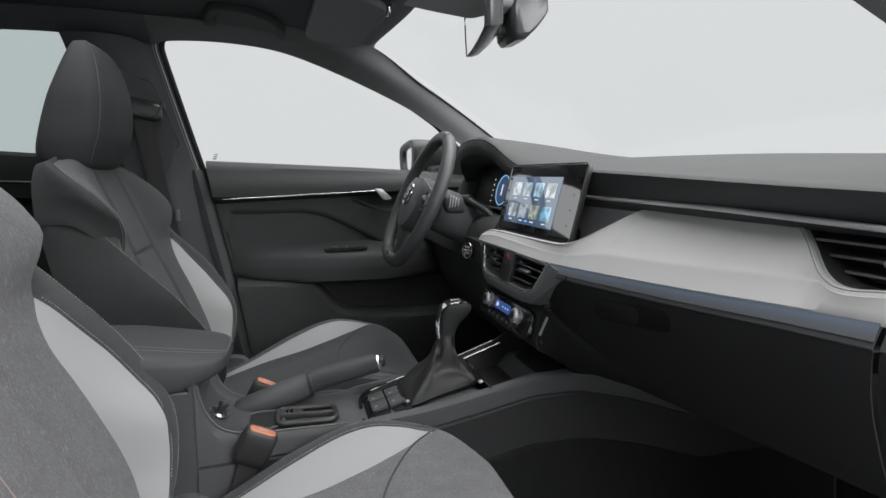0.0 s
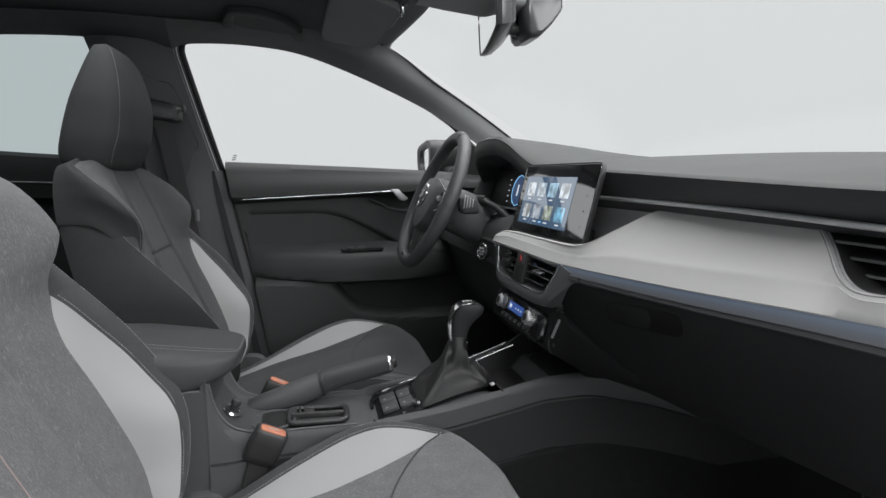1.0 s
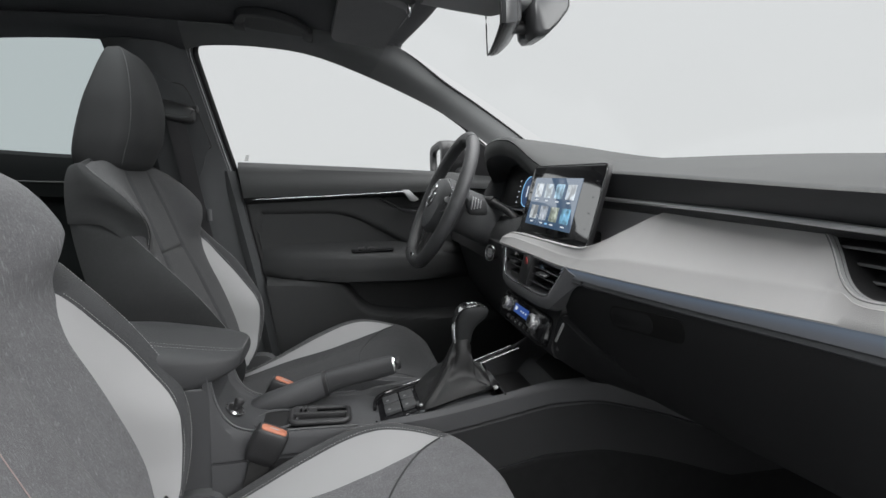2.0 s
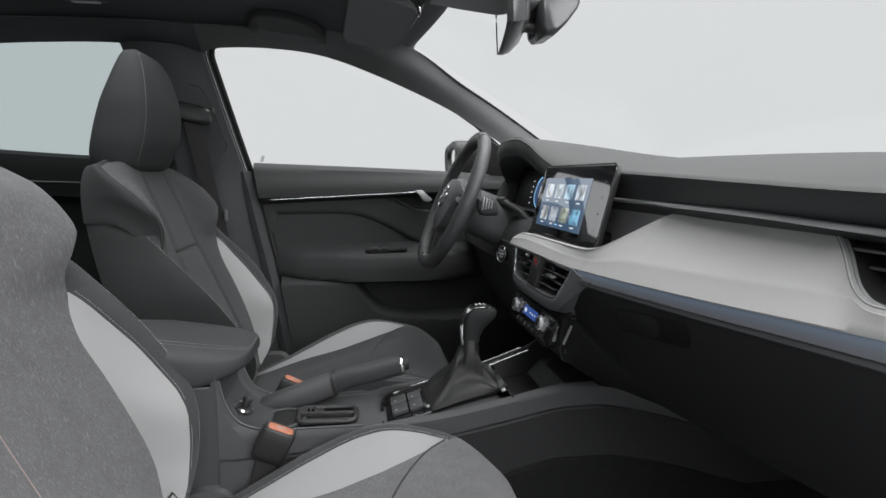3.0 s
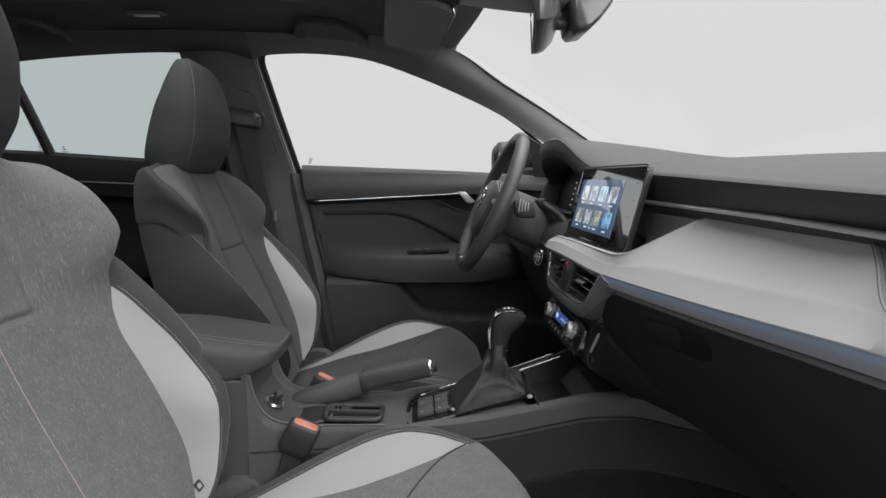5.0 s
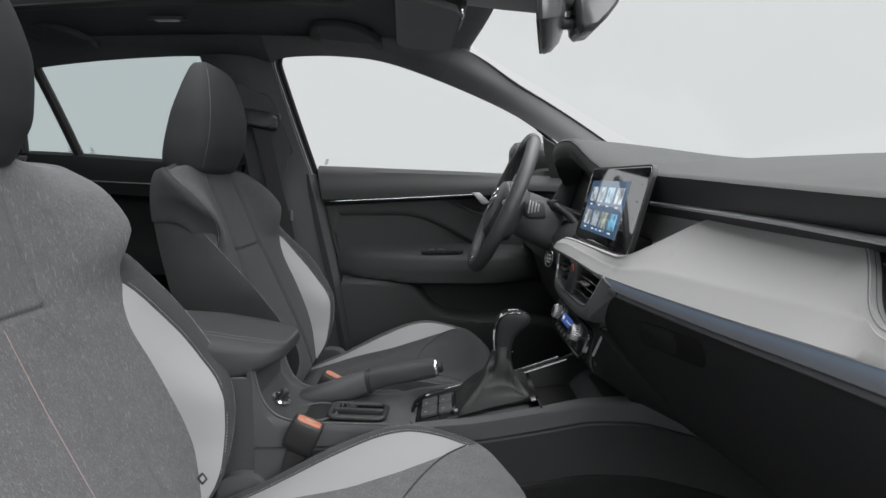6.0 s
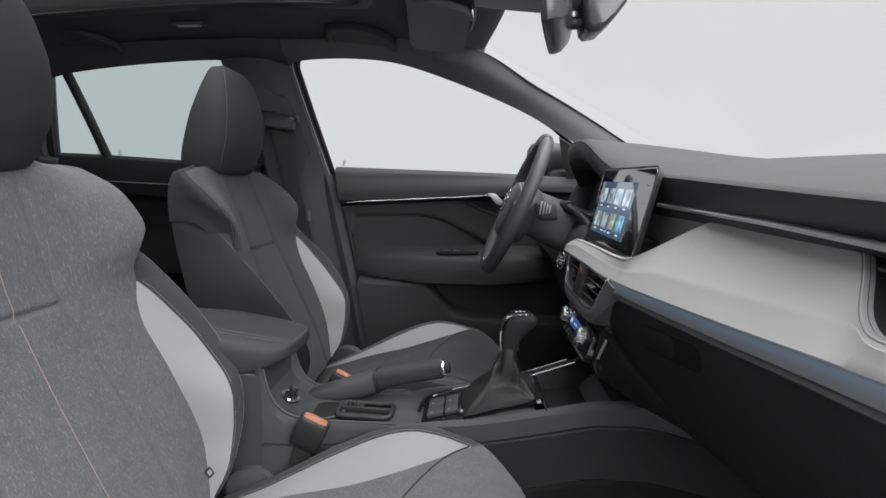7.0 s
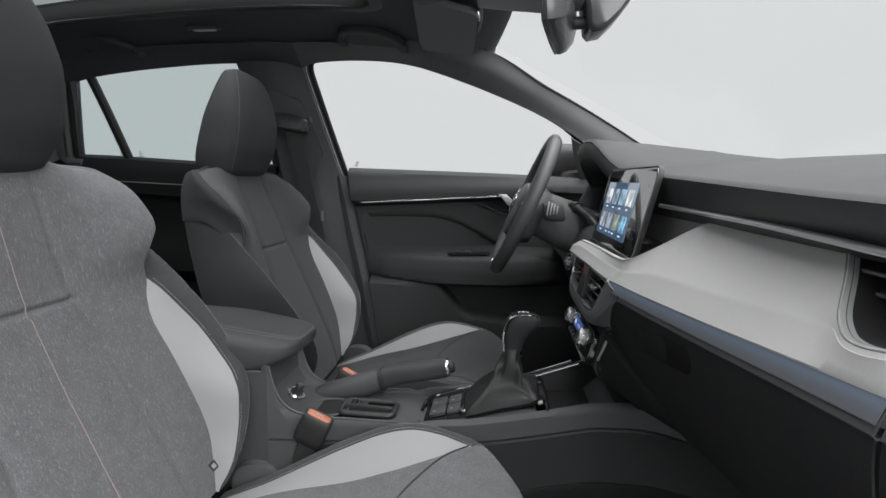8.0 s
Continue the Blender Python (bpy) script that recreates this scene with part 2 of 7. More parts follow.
def sheet(rows, thick=0.0, close_u=False, away=None):
    """A skin through rows of points; thick gives it depth by the surface's normals."""
    bm = bmesh.new()
    vs = [[bm.verts.new(p) for p in r] for r in rows]
    for a, b in zip(vs, vs[1:]):
        n = len(a)
        for i in range(n if close_u else n - 1):
            q = [a[i], a[(i + 1) % n], b[(i + 1) % n], b[i]]
            if len({tuple(round(c, 6) for c in v.co) for v in q}) == 4:
                bm.faces.new(q)
            else:
                u = []
                for v in q:
                    if all((v.co - w.co).length > 1e-6 for w in u):
                        u.append(v)
                if len(u) == 3:
                    bm.faces.new(u)
    bmesh.ops.remove_doubles(bm, verts=bm.verts, dist=1e-6)
    bmesh.ops.recalc_face_normals(bm, faces=bm.faces)
    if away is not None:
        f = max(bm.faces, key=lambda g: g.calc_area())
        if f.normal.dot(Vector(away)) < 0:
            bmesh.ops.reverse_faces(bm, faces=bm.faces)
    if thick:
        bmesh.ops.solidify(bm, geom=bm.faces[:], thickness=thick)
    return bm


def loft(rings, cap=True):
    """A solid through closed rings of equal count."""
    bm = bmesh.new()
    vs = [[bm.verts.new(p) for p in r] for r in rings]
    for a, b in zip(vs, vs[1:]):
        n = len(a)
        for i in range(n):
            bm.faces.new((a[i], a[(i + 1) % n], b[(i + 1) % n], b[i]))
    if cap:
        bm.faces.new(vs[0][::-1])
        bm.faces.new(vs[-1])
    return bm


def ring(c, ax, ay, rx, ry, n=24, p=2.0):
    """A superellipse ring round c in the plane of ax, ay."""
    c, ax, ay = Vector(c), Vector(ax), Vector(ay)
    out = []
    for i in range(n):
        a = 2 * math.pi * i / n
        x, y = math.cos(a), math.sin(a)
        out.append(c + ax * (rx * math.copysign(abs(x) ** (2 / p), x)) + ay * (ry * math.copysign(abs(y) ** (2 / p), y)))
    return out


def tube(pts, r, n=8, closed=False, flat=1.0):
    """A round bar along points; r may be a list."""
    k = len(pts)
    rings = []
    up = Vector((0, 0, 1))
    for i, p in enumerate(pts):
        if closed:
            t = pts[(i + 1) % k] - pts[i - 1]
        else:
            t = pts[min(i + 1, k - 1)] - pts[max(i - 1, 0)]
        t.normalize()
        s = t.cross(up)
        if s.length < 0.05:
            s = t.cross(Vector((0, 1, 0)))
        s.normalize()
        u = s.cross(t)
        rr = r[i] if isinstance(r, (list, tuple)) else r
        rings.append(ring(p, s, u, rr, rr * flat, n))
    if closed:
        return loft(rings + [rings[0]], cap=False)
    return loft(rings)


def rbox(size, r=0.004, m=None, seg=2):
    bm = bmesh.new()
    bmesh.ops.create_cube(bm, size=1)
    bmesh.ops.scale(bm, vec=size, verts=bm.verts)
    if r > 0:
        bmesh.ops.bevel(bm, geom=bm.edges[:], offset=min(r, 0.49 * min(size)), segments=seg, affect="EDGES", profile=0.5)
    if m is not None:
        bmesh.ops.transform(bm, matrix=m, verts=bm.verts)
    return bm


def prism(outline, depth, m, r=0.0, seg=2):
    """An outline in x, y drawn out along z by depth and set at m; r rounds its edges."""
    bm = bmesh.new()
    a = [bm.verts.new((x, y, 0)) for x, y in outline]
    b = [bm.verts.new((x, y, depth)) for x, y in outline]
    bm.faces.new(a[::-1])
    bm.faces.new(b)
    k = len(a)
    for i in range(k):
        bm.faces.new((a[i], a[(i + 1) % k], b[(i + 1) % k], b[i]))
    if r > 0:
        es = [e for e in bm.edges if abs(e.verts[0].co.z - e.verts[1].co.z) < 1e-9 and e.verts[0].co.z > depth * 0.5]
        bmesh.ops.bevel(bm, geom=es, offset=r, segments=seg, affect="EDGES", profile=0.5)
    bmesh.ops.transform(bm, matrix=m, verts=bm.verts)
    return bm


def rounded(w, h, r, n=5):
    """A rounded rectangle about the origin."""
    out = []
    for cx, cy, a0 in ((w / 2 - r, h / 2 - r, 0), (-w / 2 + r, h / 2 - r, 90), (-w / 2 + r, -h / 2 + r, 180), (w / 2 - r, -h / 2 + r, 270)):
        for i in range(n + 1):
            a = radians(a0 + 90 * i / n)
            out.append((cx + r * math.cos(a), cy + r * math.sin(a)))
    return out


def frame_of(o, ax, ay):
    """The pose at o whose x and y run along ax and ay."""
    ax = Vector(ax).normalized()
    az = ax.cross(Vector(ay)).normalized()
    ay = az.cross(ax)
    m = Matrix((ax, ay, az)).transposed().to_4x4()
    return Matrix.Translation(o) @ m


def stitches(pts, lift, length=0.0036, gap=0.0009, r=0.00021):
    """Single thread stitches along points, lifted off the surface."""
    bm = bmesh.new()
    lift = Vector(lift)
    total = sum((b - a).length for a, b in zip(pts, pts[1:]))
    n = max(2, int(total / (length + gap)))
    q = spline(pts, 2 * n)
    for i in range(0, 2 * n - 1, 2):
        a, b = q[i] + lift, q[i + 1] + lift
        t = (b - a).normalized()
        s = t.cross(lift).normalized() * r
        u = lift.normalized() * r
        w = [[bm.verts.new(c + k) for k in (s - u * 2, s * 0.7 + u, -s * 0.7 + u, -s - u * 2)] for c in (a, b)]
        for j in range(4):
            bm.faces.new((w[0][j], w[0][(j + 1) % 4], w[1][(j + 1) % 4], w[1][j]))
        bm.faces.new(w[0][::-1])
        bm.faces.new(w[1])
    return bm


def smoothstep(a, b, x):
    t = min(1.0, max(0.0, (x - a) / (b - a)))
    return t * t * (3 - 2 * t)

# ---- the studio and the car's shell ----
def disc(r, z, n=64):
    bm = bmesh.new()
    bmesh.ops.create_circle(bm, cap_ends=True, segments=n, radius=r, matrix=Matrix.Translation((0, 0, z)))
    return bm


tagged(part("ground", disc(60, 0), FLOOR, smooth=False), "seamless pale studio floor under the car", "floor", kind="structure")

edge_m = frame_of((3.636, 1.972, 2.159), (0.557, -0.498, -0.664), (0.269, -0.648, 0.712))
tagged(part("backdrop", rbox((1.6, 1.0, 0.02), 0.004, edge_m @ pose(0.0, 0.5, 0)), RUBBER), "black panel at the edge of the white studio backdrop", "studio panel", kind="structure")

FLOOR_Z = 0.33
tagged(part("floor", rbox((2.6, 1.60, 0.05), 0.004, pose(-0.55, 0, FLOOR_Z - 0.025)), CARPET, smooth=False), "black carpeted car floor", "floor", kind="structure")

# The window line of the side: upper edge of the front door's glass, then the inner edge of pillar and rail
RAIL_OUT = [(-0.61, 0.598, 1.356), (-0.565, 0.592, 1.370), (-0.435, 0.590, 1.374), (-0.297, 0.597, 1.360), (-0.148, 0.620, 1.313), (0.017, 0.652, 1.244), (0.142, 0.685, 1.174), (0.34, 0.745, 1.048), (0.46, 0.78, 0.97)]
RAIL_IN = [(-0.60, 0.505, 1.402), (-0.50, 0.50, 1.400), (-0.36, 0.495, 1.392), (-0.22, 0.500, 1.380), (-0.11, 0.516, 1.367), (-0.050, 0.540, 1.351), (0.091, 0.622, 1.2825), (0.222, 0.690, 1.2120), (0.362, 0.748, 1.1310), (0.50, 0.80, 1.045)]


def side(p, s):
    return Vector((p[0], p[1] * s, p[2]))


def rail_normals(o, i):
    """The inward normals of the strip between two lines."""
    out = []
    for k in range(len(o)):
        a, b = max(0, k - 1), min(len(o) - 1, k + 1)
        n = ((o[b] + i[b]) - (o[a] + i[a])).cross(i[k] - o[k]).normalized()
        out.append(-n if n.y > 0 else n)
    return out


def rail(s, a, b, n=30, bulge=0.010, cols=9, keep=None):
    o, i = spline(a, n), spline(b, n)
    rows = []
    for p, q, nrm in zip(o, i, rail_normals(o, i)):
        flat = smoothstep(0.10, -0.03, q.x) * (q.x > -0.3)
        r = []
        for k in range(cols):
            t = k / (cols - 1)
            c = p.lerp(q, t) + Vector((0, -1.0, 0.0)) * (bulge * math.sin(math.pi * t) ** 1.5)
            r.append(side(c + nrm * 0.016 * (1 - flat * smoothstep(0.55, 1.0, t)), s))
        rows.append(r)
    if keep is not None:
        rows = rows[keep[0]:keep[1]]
    return sheet(rows, 0.004, away=(0, s, 0.4))


edge_o, edge_i = spline(RAIL_OUT, 48), spline(RAIL_IN, 48)
edge_line = [q + nrm * (0.0165 * (1 - smoothstep(0.10, -0.03, q.x)) + 0.004) + (q - p).normalized() * 0.0012 for p, q, nrm in zip(edge_o, edge_i, rail_normals(edge_o, edge_i)) if q.x > -0.060]
for s, tag in ((1, "wall_north"), (-1, "wall_south")):
    tagged(part("trim", tube([side(p, s) for p in edge_line], [0.0012 + 0.0018 * min(1.0, k / 5) for k in range(len(edge_line))], 6), RUBBER), "black edge of the windscreen", "windscreen edge", kind="structure")
    tagged(part(tag, rail(s, RAIL_OUT, RAIL_IN, n=48, cols=13, keep=(0, 20)), RAIL_CLOTH), "dark cloth roof rail over the front door", "roof rail", kind="structure")
    tagged(part(tag, rail(s, RAIL_OUT, RAIL_IN, n=48, cols=13, keep=(19, 48)), PILLAR), "grey grained pillar trim beside the windscreen", "pillar trim", kind="structure")


# Rear side: rail over the rear door glass
REAR_OUT = [(-0.60, 0.598, 1.358), (-0.70, 0.594, 1.366), (-0.80, 0.590, 1.373), (-0.92, 0.591, 1.371), (-1.10, 0.596, 1.360), (-1.26, 0.603, 1.343), (-1.33, 0.610, 1.328), (-1.60, 0.63, 1.27)]
REAR_IN = [(-0.60, 0.505, 1.402), (-0.70, 0.50, 1.404), (-0.80, 0.50, 1.404), (-0.92, 0.50, 1.402), (-1.10, 0.50, 1.396), (-1.26, 0.51, 1.385), (-1.40, 0.515, 1.37), (-1.60, 0.53, 1.33)]
for s, tag in ((1, "wall_north"), (-1, "wall_south")):
    tagged(part(tag, rail(s, REAR_OUT, REAR_IN, bulge=0.012), CLOTH), "dark cloth roof rail over the rear door", "roof rail", kind="structure")


def roof_z(x, y):
    base = lerp1([(-1.7, 1.34), (-1.4, 1.392), (-1.0, 1.432), (-0.6, 1.445), (-0.3, 1.43), (-0.12, 1.398), (-0.05, 1.375)])(x)
    return base - 0.045 * (abs(y) / 0.5) ** 2.2


def ceiling():
    xs = [-1.7, -1.55, -1.4, -1.26, -1.1, -0.9, -0.7, -0.55, -0.44, -0.34, -0.26, -0.2, -0.155]
    ys = [-0.56, -0.5, -0.44, -0.38, -0.33, -0.2, -0.1, 0, 0.1, 0.2, 0.33, 0.38, 0.44, 0.5, 0.56]
    bm = bmesh.new()
    v = {(i, j): bm.verts.new((x, y, roof_z(x, y))) for i, x in enumerate(xs) for j, y in enumerate(ys)}
    for i in range(len(xs) - 1):
        for j in range(len(ys) - 1):
            cx, cy = (xs[i] + xs[i + 1]) / 2, (ys[j] + ys[j + 1]) / 2
            if -1.26 < cx < -0.34 and abs(cy) < 0.33:
                continue
            bm.faces.new((v[i, j], v[i + 1, j], v[i + 1, j + 1], v[i, j + 1]))
    bmesh.ops.recalc_face_normals(bm, faces=bm.faces)
    if sum(f.normal.z for f in bm.faces) < 0:
        bmesh.ops.reverse_faces(bm, faces=bm.faces)
    bmesh.ops.solidify(bm, geom=bm.faces[:], thickness=-0.03)
    return bm


tagged(part("ceiling", ceiling(), CLOTH), "dark grey cloth headliner with a roof window cut in it", "ceiling", kind="structure")
rg = part("window_4", sheet([[Vector((x, y, roof_z(x, y) + 0.045)) for y in (-0.4, -0.2, 0, 0.2, 0.4)] for x in (-1.32, -1.1, -0.8, -0.5, -0.28)], 0.006), ROOFGLASS)
rg.visible_shadow = False
LINING = spline([(-0.34, 0.0, 0), (-0.34, 0.27, 0), (-0.352, 0.318, 0), (-0.40, 0.332, 0), (-0.60, 0.332, 0), (-0.80, 0.332, 0), (-1.0, 0.332, 0), (-1.20, 0.332, 0), (-1.248, 0.318, 0), (-1.26, 0.27, 0), (-1.26, 0.0, 0), (-1.26, -0.27, 0), (-1.248, -0.318, 0), (-1.20, -0.332, 0), (-1.0, -0.332, 0), (-0.80, -0.332, 0), (-0.60, -0.332, 0), (-0.40, -0.332, 0), (-0.352, -0.318, 0), (-0.34, -0.27, 0)], 120, True)
lrows = []
for p in LINING + [LINING[0]]:
    z, inw = roof_z(p.x, p.y), Vector((-0.80 - p.x, -p.y, 0)).normalized()
    lrows.append([p + inw * a + Vector((0, 0, z + b)) for a, b in ((-0.030, -0.0035), (-0.012, -0.004), (-0.002, -0.002), (0.003, 0.006), (0.004, 0.020), (0.004, 0.044))])
tagged(part("trim", sheet(lrows, 0.002, away=(0, 0, 1)), RUBBER), "black lining round the roof window", "roof window lining", kind="structure")
tagged(rg, "tinted panoramic roof glass", "roof window", kind="structure")

# Windscreen
ws_rows = []
for k in range(9):
    t = k / 8
    xa, za, ya = -0.09 + 0.80 * t, 1.412 - 0.345 * t, 0.62 + 0.40 * t
    ws_rows.append([Vector((xa + 0.09 * (1 - (j / 6 - 1) ** 2) * (0.5 + t), (j / 6 - 1) * ya, za + 0.012 * (1 - (j / 6 - 1) ** 2))) for j in range(13)])
ws = part("window_1", sheet(ws_rows, 0.005), CLEAR)
ws.visible_shadow = False
tagged(ws, "clear curved windscreen", "windscreen", kind="structure")
# header trim above the windscreen
HEADER_EDGE = [(-0.018, 0.0, 1.378), (-0.022, 0.13, 1.377), (-0.029, 0.25, 1.3745), (-0.037, 0.33, 1.3735), (-0.0455, 0.405, 1.373), (-0.054, 0.472, 1.3725), (-0.060, 0.516, 1.371), (-0.0650, 0.530, 1.3665), (-0.0680, 0.538, 1.361), (-0.0680, 0.545, 1.354)]
HEADER_BACK = [(-0.16, 0.0, 1.398), (-0.16, 0.13, 1.397), (-0.16, 0.25, 1.392), (-0.16, 0.33, 1.386), (-0.16, 0.405, 1.378), (-0.16, 0.46, 1.374), (-0.16, 0.49, 1.372), (-0.15, 0.507, 1.3715), (-0.13, 0.512, 1.369), (-0.11, 0.516, 1.367)]
for s in (1, -1):
    hrows = []
    for p, q in zip(spline(HEADER_EDGE, 40), spline(HEADER_BACK, 40)):
        d = (q - p).normalized()
        row = [p + Vector((0.004, 0, 0.012)), p + Vector((0.002, 0, 0.004)), p, p + d * 0.006 + Vector((0, 0, -0.003)), p + d * 0.016 + Vector((0, 0, -0.005))]
        q = Vector((q.x, q.y, min(q.z, roof_z(q.x, q.y) - 0.001) if q.y < 0.45 else q.z))
        row += [p.lerp(q, t) + Vector((0, 0, -0.006 * (1 - t))) for t in (0.3, 0.5, 0.75, 1.0)]
        hrows.append([side(v, s) for v in row])
    tagged(part("trim", sheet(hrows, 0.004, away=(0, 0, 1)), HEADER), "dark cloth header above the windscreen", "header trim", kind="structure")
    tagged(part("trim", tube([side(p + Vector((0.002, 0.0, 0.001)), s) for p in spline(HEADER_EDGE[5:], 30)], 0.0024, 6), RUBBER), "black edge of the windscreen's upper corner", "windscreen edge", kind="structure")


# B pillars
def bpillar(s):
    f = spline([(-0.622, 0.598, 1.352), (-0.612, 0.625, 1.293), (-0.594, 0.664, 1.205), (-0.563, 0.738, 1.051), (-0.536, 0.760, 0.95), (-0.500, 0.773, 0.80), (-0.462, 0.778, 0.60), (-0.41, 0.778, 0.30)], 26)
    r = spline([(-0.79, 0.590, 1.362), (-0.765, 0.66, 1.215), (-0.75, 0.735, 1.055), (-0.745, 0.755, 0.95), (-0.74, 0.765, 0.80), (-0.74, 0.77, 0.60), (-0.74, 0.77, 0.30)], 26)
    rows = []
    for i, (p, q) in enumerate(zip(f, r)):
        low = smoothstep(0.0, 1.0, i / 25)
        row = [side(p + Vector((0, 0.03, 0)), s), side(p, s), side(p + Vector((-0.012, -0.006, 0)), s)]
        for t in (0.08, 0.2, 0.3, 0.36, 0.45, 0.6, 0.75, 0.88):
            c = p.lerp(q, t) + Vector((0, -0.030 * min(1.0, t / 0.34) * min(1.0, (1 - t) / 0.4) ** 0.7, 0))
            row.append(side(c, s))
        row += [side(q, s), side(q + Vector((0, 0.03, 0)), s)]
        rows.append(row)
    return sheet(rows, 0.012, away=(0, s, 0))


for s, tag in ((1, "wall_north"), (-1, "wall_south")):
    tagged(part(tag, bpillar(s), BPILLAR), "grey plastic centre pillar trim between the doors", "centre pillar", kind="structure")


# Rear doors: panel below the glass, glass, divider, and the closing body behind
def rear_panel(s):
    rows = []
    for x in [-0.74 - 0.05 * i for i in range(18)]:
        b = 0.727 + 0.004 * math.sin(x * 3)
        belt = 1.052 + 0.035 * smoothstep(-0.74, -1.5, x)
        rows.append([side(Vector((x, y, z)), s) for y, z in ((b + 0.03, belt - 0.004), (b, belt), (b - 0.018, belt - 0.006), (b - 0.03, belt - 0.03), (b - 0.034, belt - 0.085), (b - 0.02, belt - 0.095), (b - 0.012, belt - 0.11), (b - 0.012, 0.86), (b - 0.05, 0.80), (b - 0.05, 0.74), (b - 0.01, 0.70), (b, 0.30))])
    return sheet(rows, 0.02, away=(0, s, 0))


for s, tag in ((1, "wall_north"), (-1, "wall_south")):
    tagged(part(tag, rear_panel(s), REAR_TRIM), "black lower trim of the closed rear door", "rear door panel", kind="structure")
    edge = [(-0.79, 0.588, 1.370), (-0.92, 0.591, 1.371), (-1.10, 0.596, 1.360), (-1.26, 0.603, 1.343), (-1.325, 0.609, 1.330), (-1.365, 0.65, 1.24), (-1.425, 0.719, 1.086), (-1.30, 0.728, 1.078), (-1.02, 0.732, 1.066), (-0.75, 0.737, 1.05)]
    gl = part("window_2" if s > 0 else "window_3", sheet([[side(Vector(edge[i]) + Vector((0, 0.012, 0)), s) for i in (0, 1, 2, 3, 4)], [side(Vector(edge[j]) + Vector((0, 0.012, 0)), s) for j in (9, 8, 8, 7, 6)]], 0.004), TINT)
    gl.visible_shadow = False
    tagged(gl, "tinted glass of the rear door", "car window", kind="structure")
    tagged(part("trim", tube([side(p, s) for p in spline([(-1.276, 0.606, 1.338), (-1.262, 0.66, 1.22), (-1.247, 0.725, 1.073)], 8)], 0.0135, 8), RUBBER), "black bar dividing the rear door glass", "window bar", kind="structure")
    tagged(part("trim", tube([side(p, s) for p in spline(edge, 60, True)], 0.008, 6, True), RUBBER), "black rubber seal round the rear door glass", "window seal", kind="structure")
    # body behind the rear glass
    cp = [[side(Vector(p), s) for p in r] for r in (
        [(-1.312, 0.612, 1.325), (-1.350, 0.655, 1.245), (-1.410, 0.724, 1.10), (-1.415, 0.735, 1.05)],
        [(-1.36, 0.600, 1.335), (-1.42, 0.650, 1.24), (-1.47, 0.715, 1.10), (-1.48, 0.73, 1.05)],
        [(-1.62, 0.56, 1.32), (-1.64, 0.60, 1.24), (-1.66, 0.64, 1.10), (-1.66, 0.66, 1.05)])]
    tagged(part(tag, sheet(cp, 0.02, away=(0, s, 0)), PILLAR), "grey trim of the rear pillar", "rear pillar", kind="structure")
    qe = spline([(-1.255, 0.600, 1.346), (-1.298, 0.602, 1.338), (-1.322, 0.606, 1.322), (-1.334, 0.618, 1.295), (-1.365, 0.655, 1.215), (-1.400, 0.698, 1.122), (-1.408, 0.712, 1.096), (-1.395, 0.719, 1.082), (-1.35, 0.722, 1.077)], 40)
    for dx, dy, r, m_q, text in ((0.004, -0.001, 0.0075, BPILLAR, "grey inner seal"), (-0.010, -0.010, 0.0085, RUBBER, "black seal"), (-0.024, -0.020, 0.0090, PILLAR, "pale lip"), (-0.042, -0.030, 0.0120, BPILLAR, "dark trim roll")):
        tagged(part("trim", tube([side(p + Vector((dx, dy, 0.0)), s) for p in qe], r, 8), m_q), text + " behind the rear quarter glass", "window seal", kind="structure")
tagged(part("wall_west", rbox((0.04, 1.4, 1.02), 0.01, pose(-1.66, 0, 0.82)), CLOTH), "plain dark rear end of the cabin", "rear wall", kind="structure")
tagged(part("wall_east", rbox((0.04, 1.62, 0.72), 0.01, pose(0.78, 0, 0.66)), BLACK), "black bulkhead in front of the footwells", "bulkhead", kind="structure")
# sill under the open passenger door, body side ahead of the doors
tagged(part("trim", rbox((1.6, 0.10, 0.12), 0.02, pose(0.0, -0.76, 0.36)), PLASTIC), "dark plastic door sill", "sill", kind="structure")
for s, tag in ((1, "wall_north"), (-1, "wall_south")):
    tagged(part(tag, rbox((0.36, 0.03, 0.66), 0.01, pose(0.62, 0.80 * s, 0.66)), BLACK), "dark side trim ahead of the door", "side trim", kind="structure")
# thin line and etched glass marks of the rear door
tagged(part("trim", tube(spline([(-0.76, 0.6715, 1.000), (-1.04, 0.6715, 1.007), (-1.25, 0.6735, 1.017), (-1.50, 0.675, 1.026)], 20), 0.0022, 6), PLASTIC_LIGHT), "thin grey line on the rear door panel", "trim line", kind="structure")
for x, z in ((-1.291, 1.104), (-1.223, 1.100)):
    for k in range(3):
        part("glass_mark", rbox((0.016 - 0.004 * k, 0.0006, 0.0025), 0.0, pose(x, 0.742 - 0.0025 * k, z + 0.007 * k)), LIGHT_TRIM, bpy.data.objects["window_2"])


# ---- the two front seats ----
SPINE = lerp1([(0.53, -0.474), (0.60, -0.496), (0.68, -0.525), (0.76, -0.556), (0.865, -0.594), (0.95, -0.624), (1.0, -0.644), (1.08, -0.678)])
REAR_Y = lerp1([(0.53, 0.14), (0.60, 0.19), (0.70, 0.225), (0.78, 0.222), (0.85, 0.212), (0.97, 0.205), (1.01, 0.195), (1.04, 0.175), (1.06, 0.150), (1.075, 0.11)])
REAR_X_ = lerp1([(0.53, -0.585), (0.65, -0.625), (0.75, -0.655), (0.87, -0.690), (0.95, -0.702), (1.02, -0.706), (1.06, -0.706), (1.08, -0.694)])
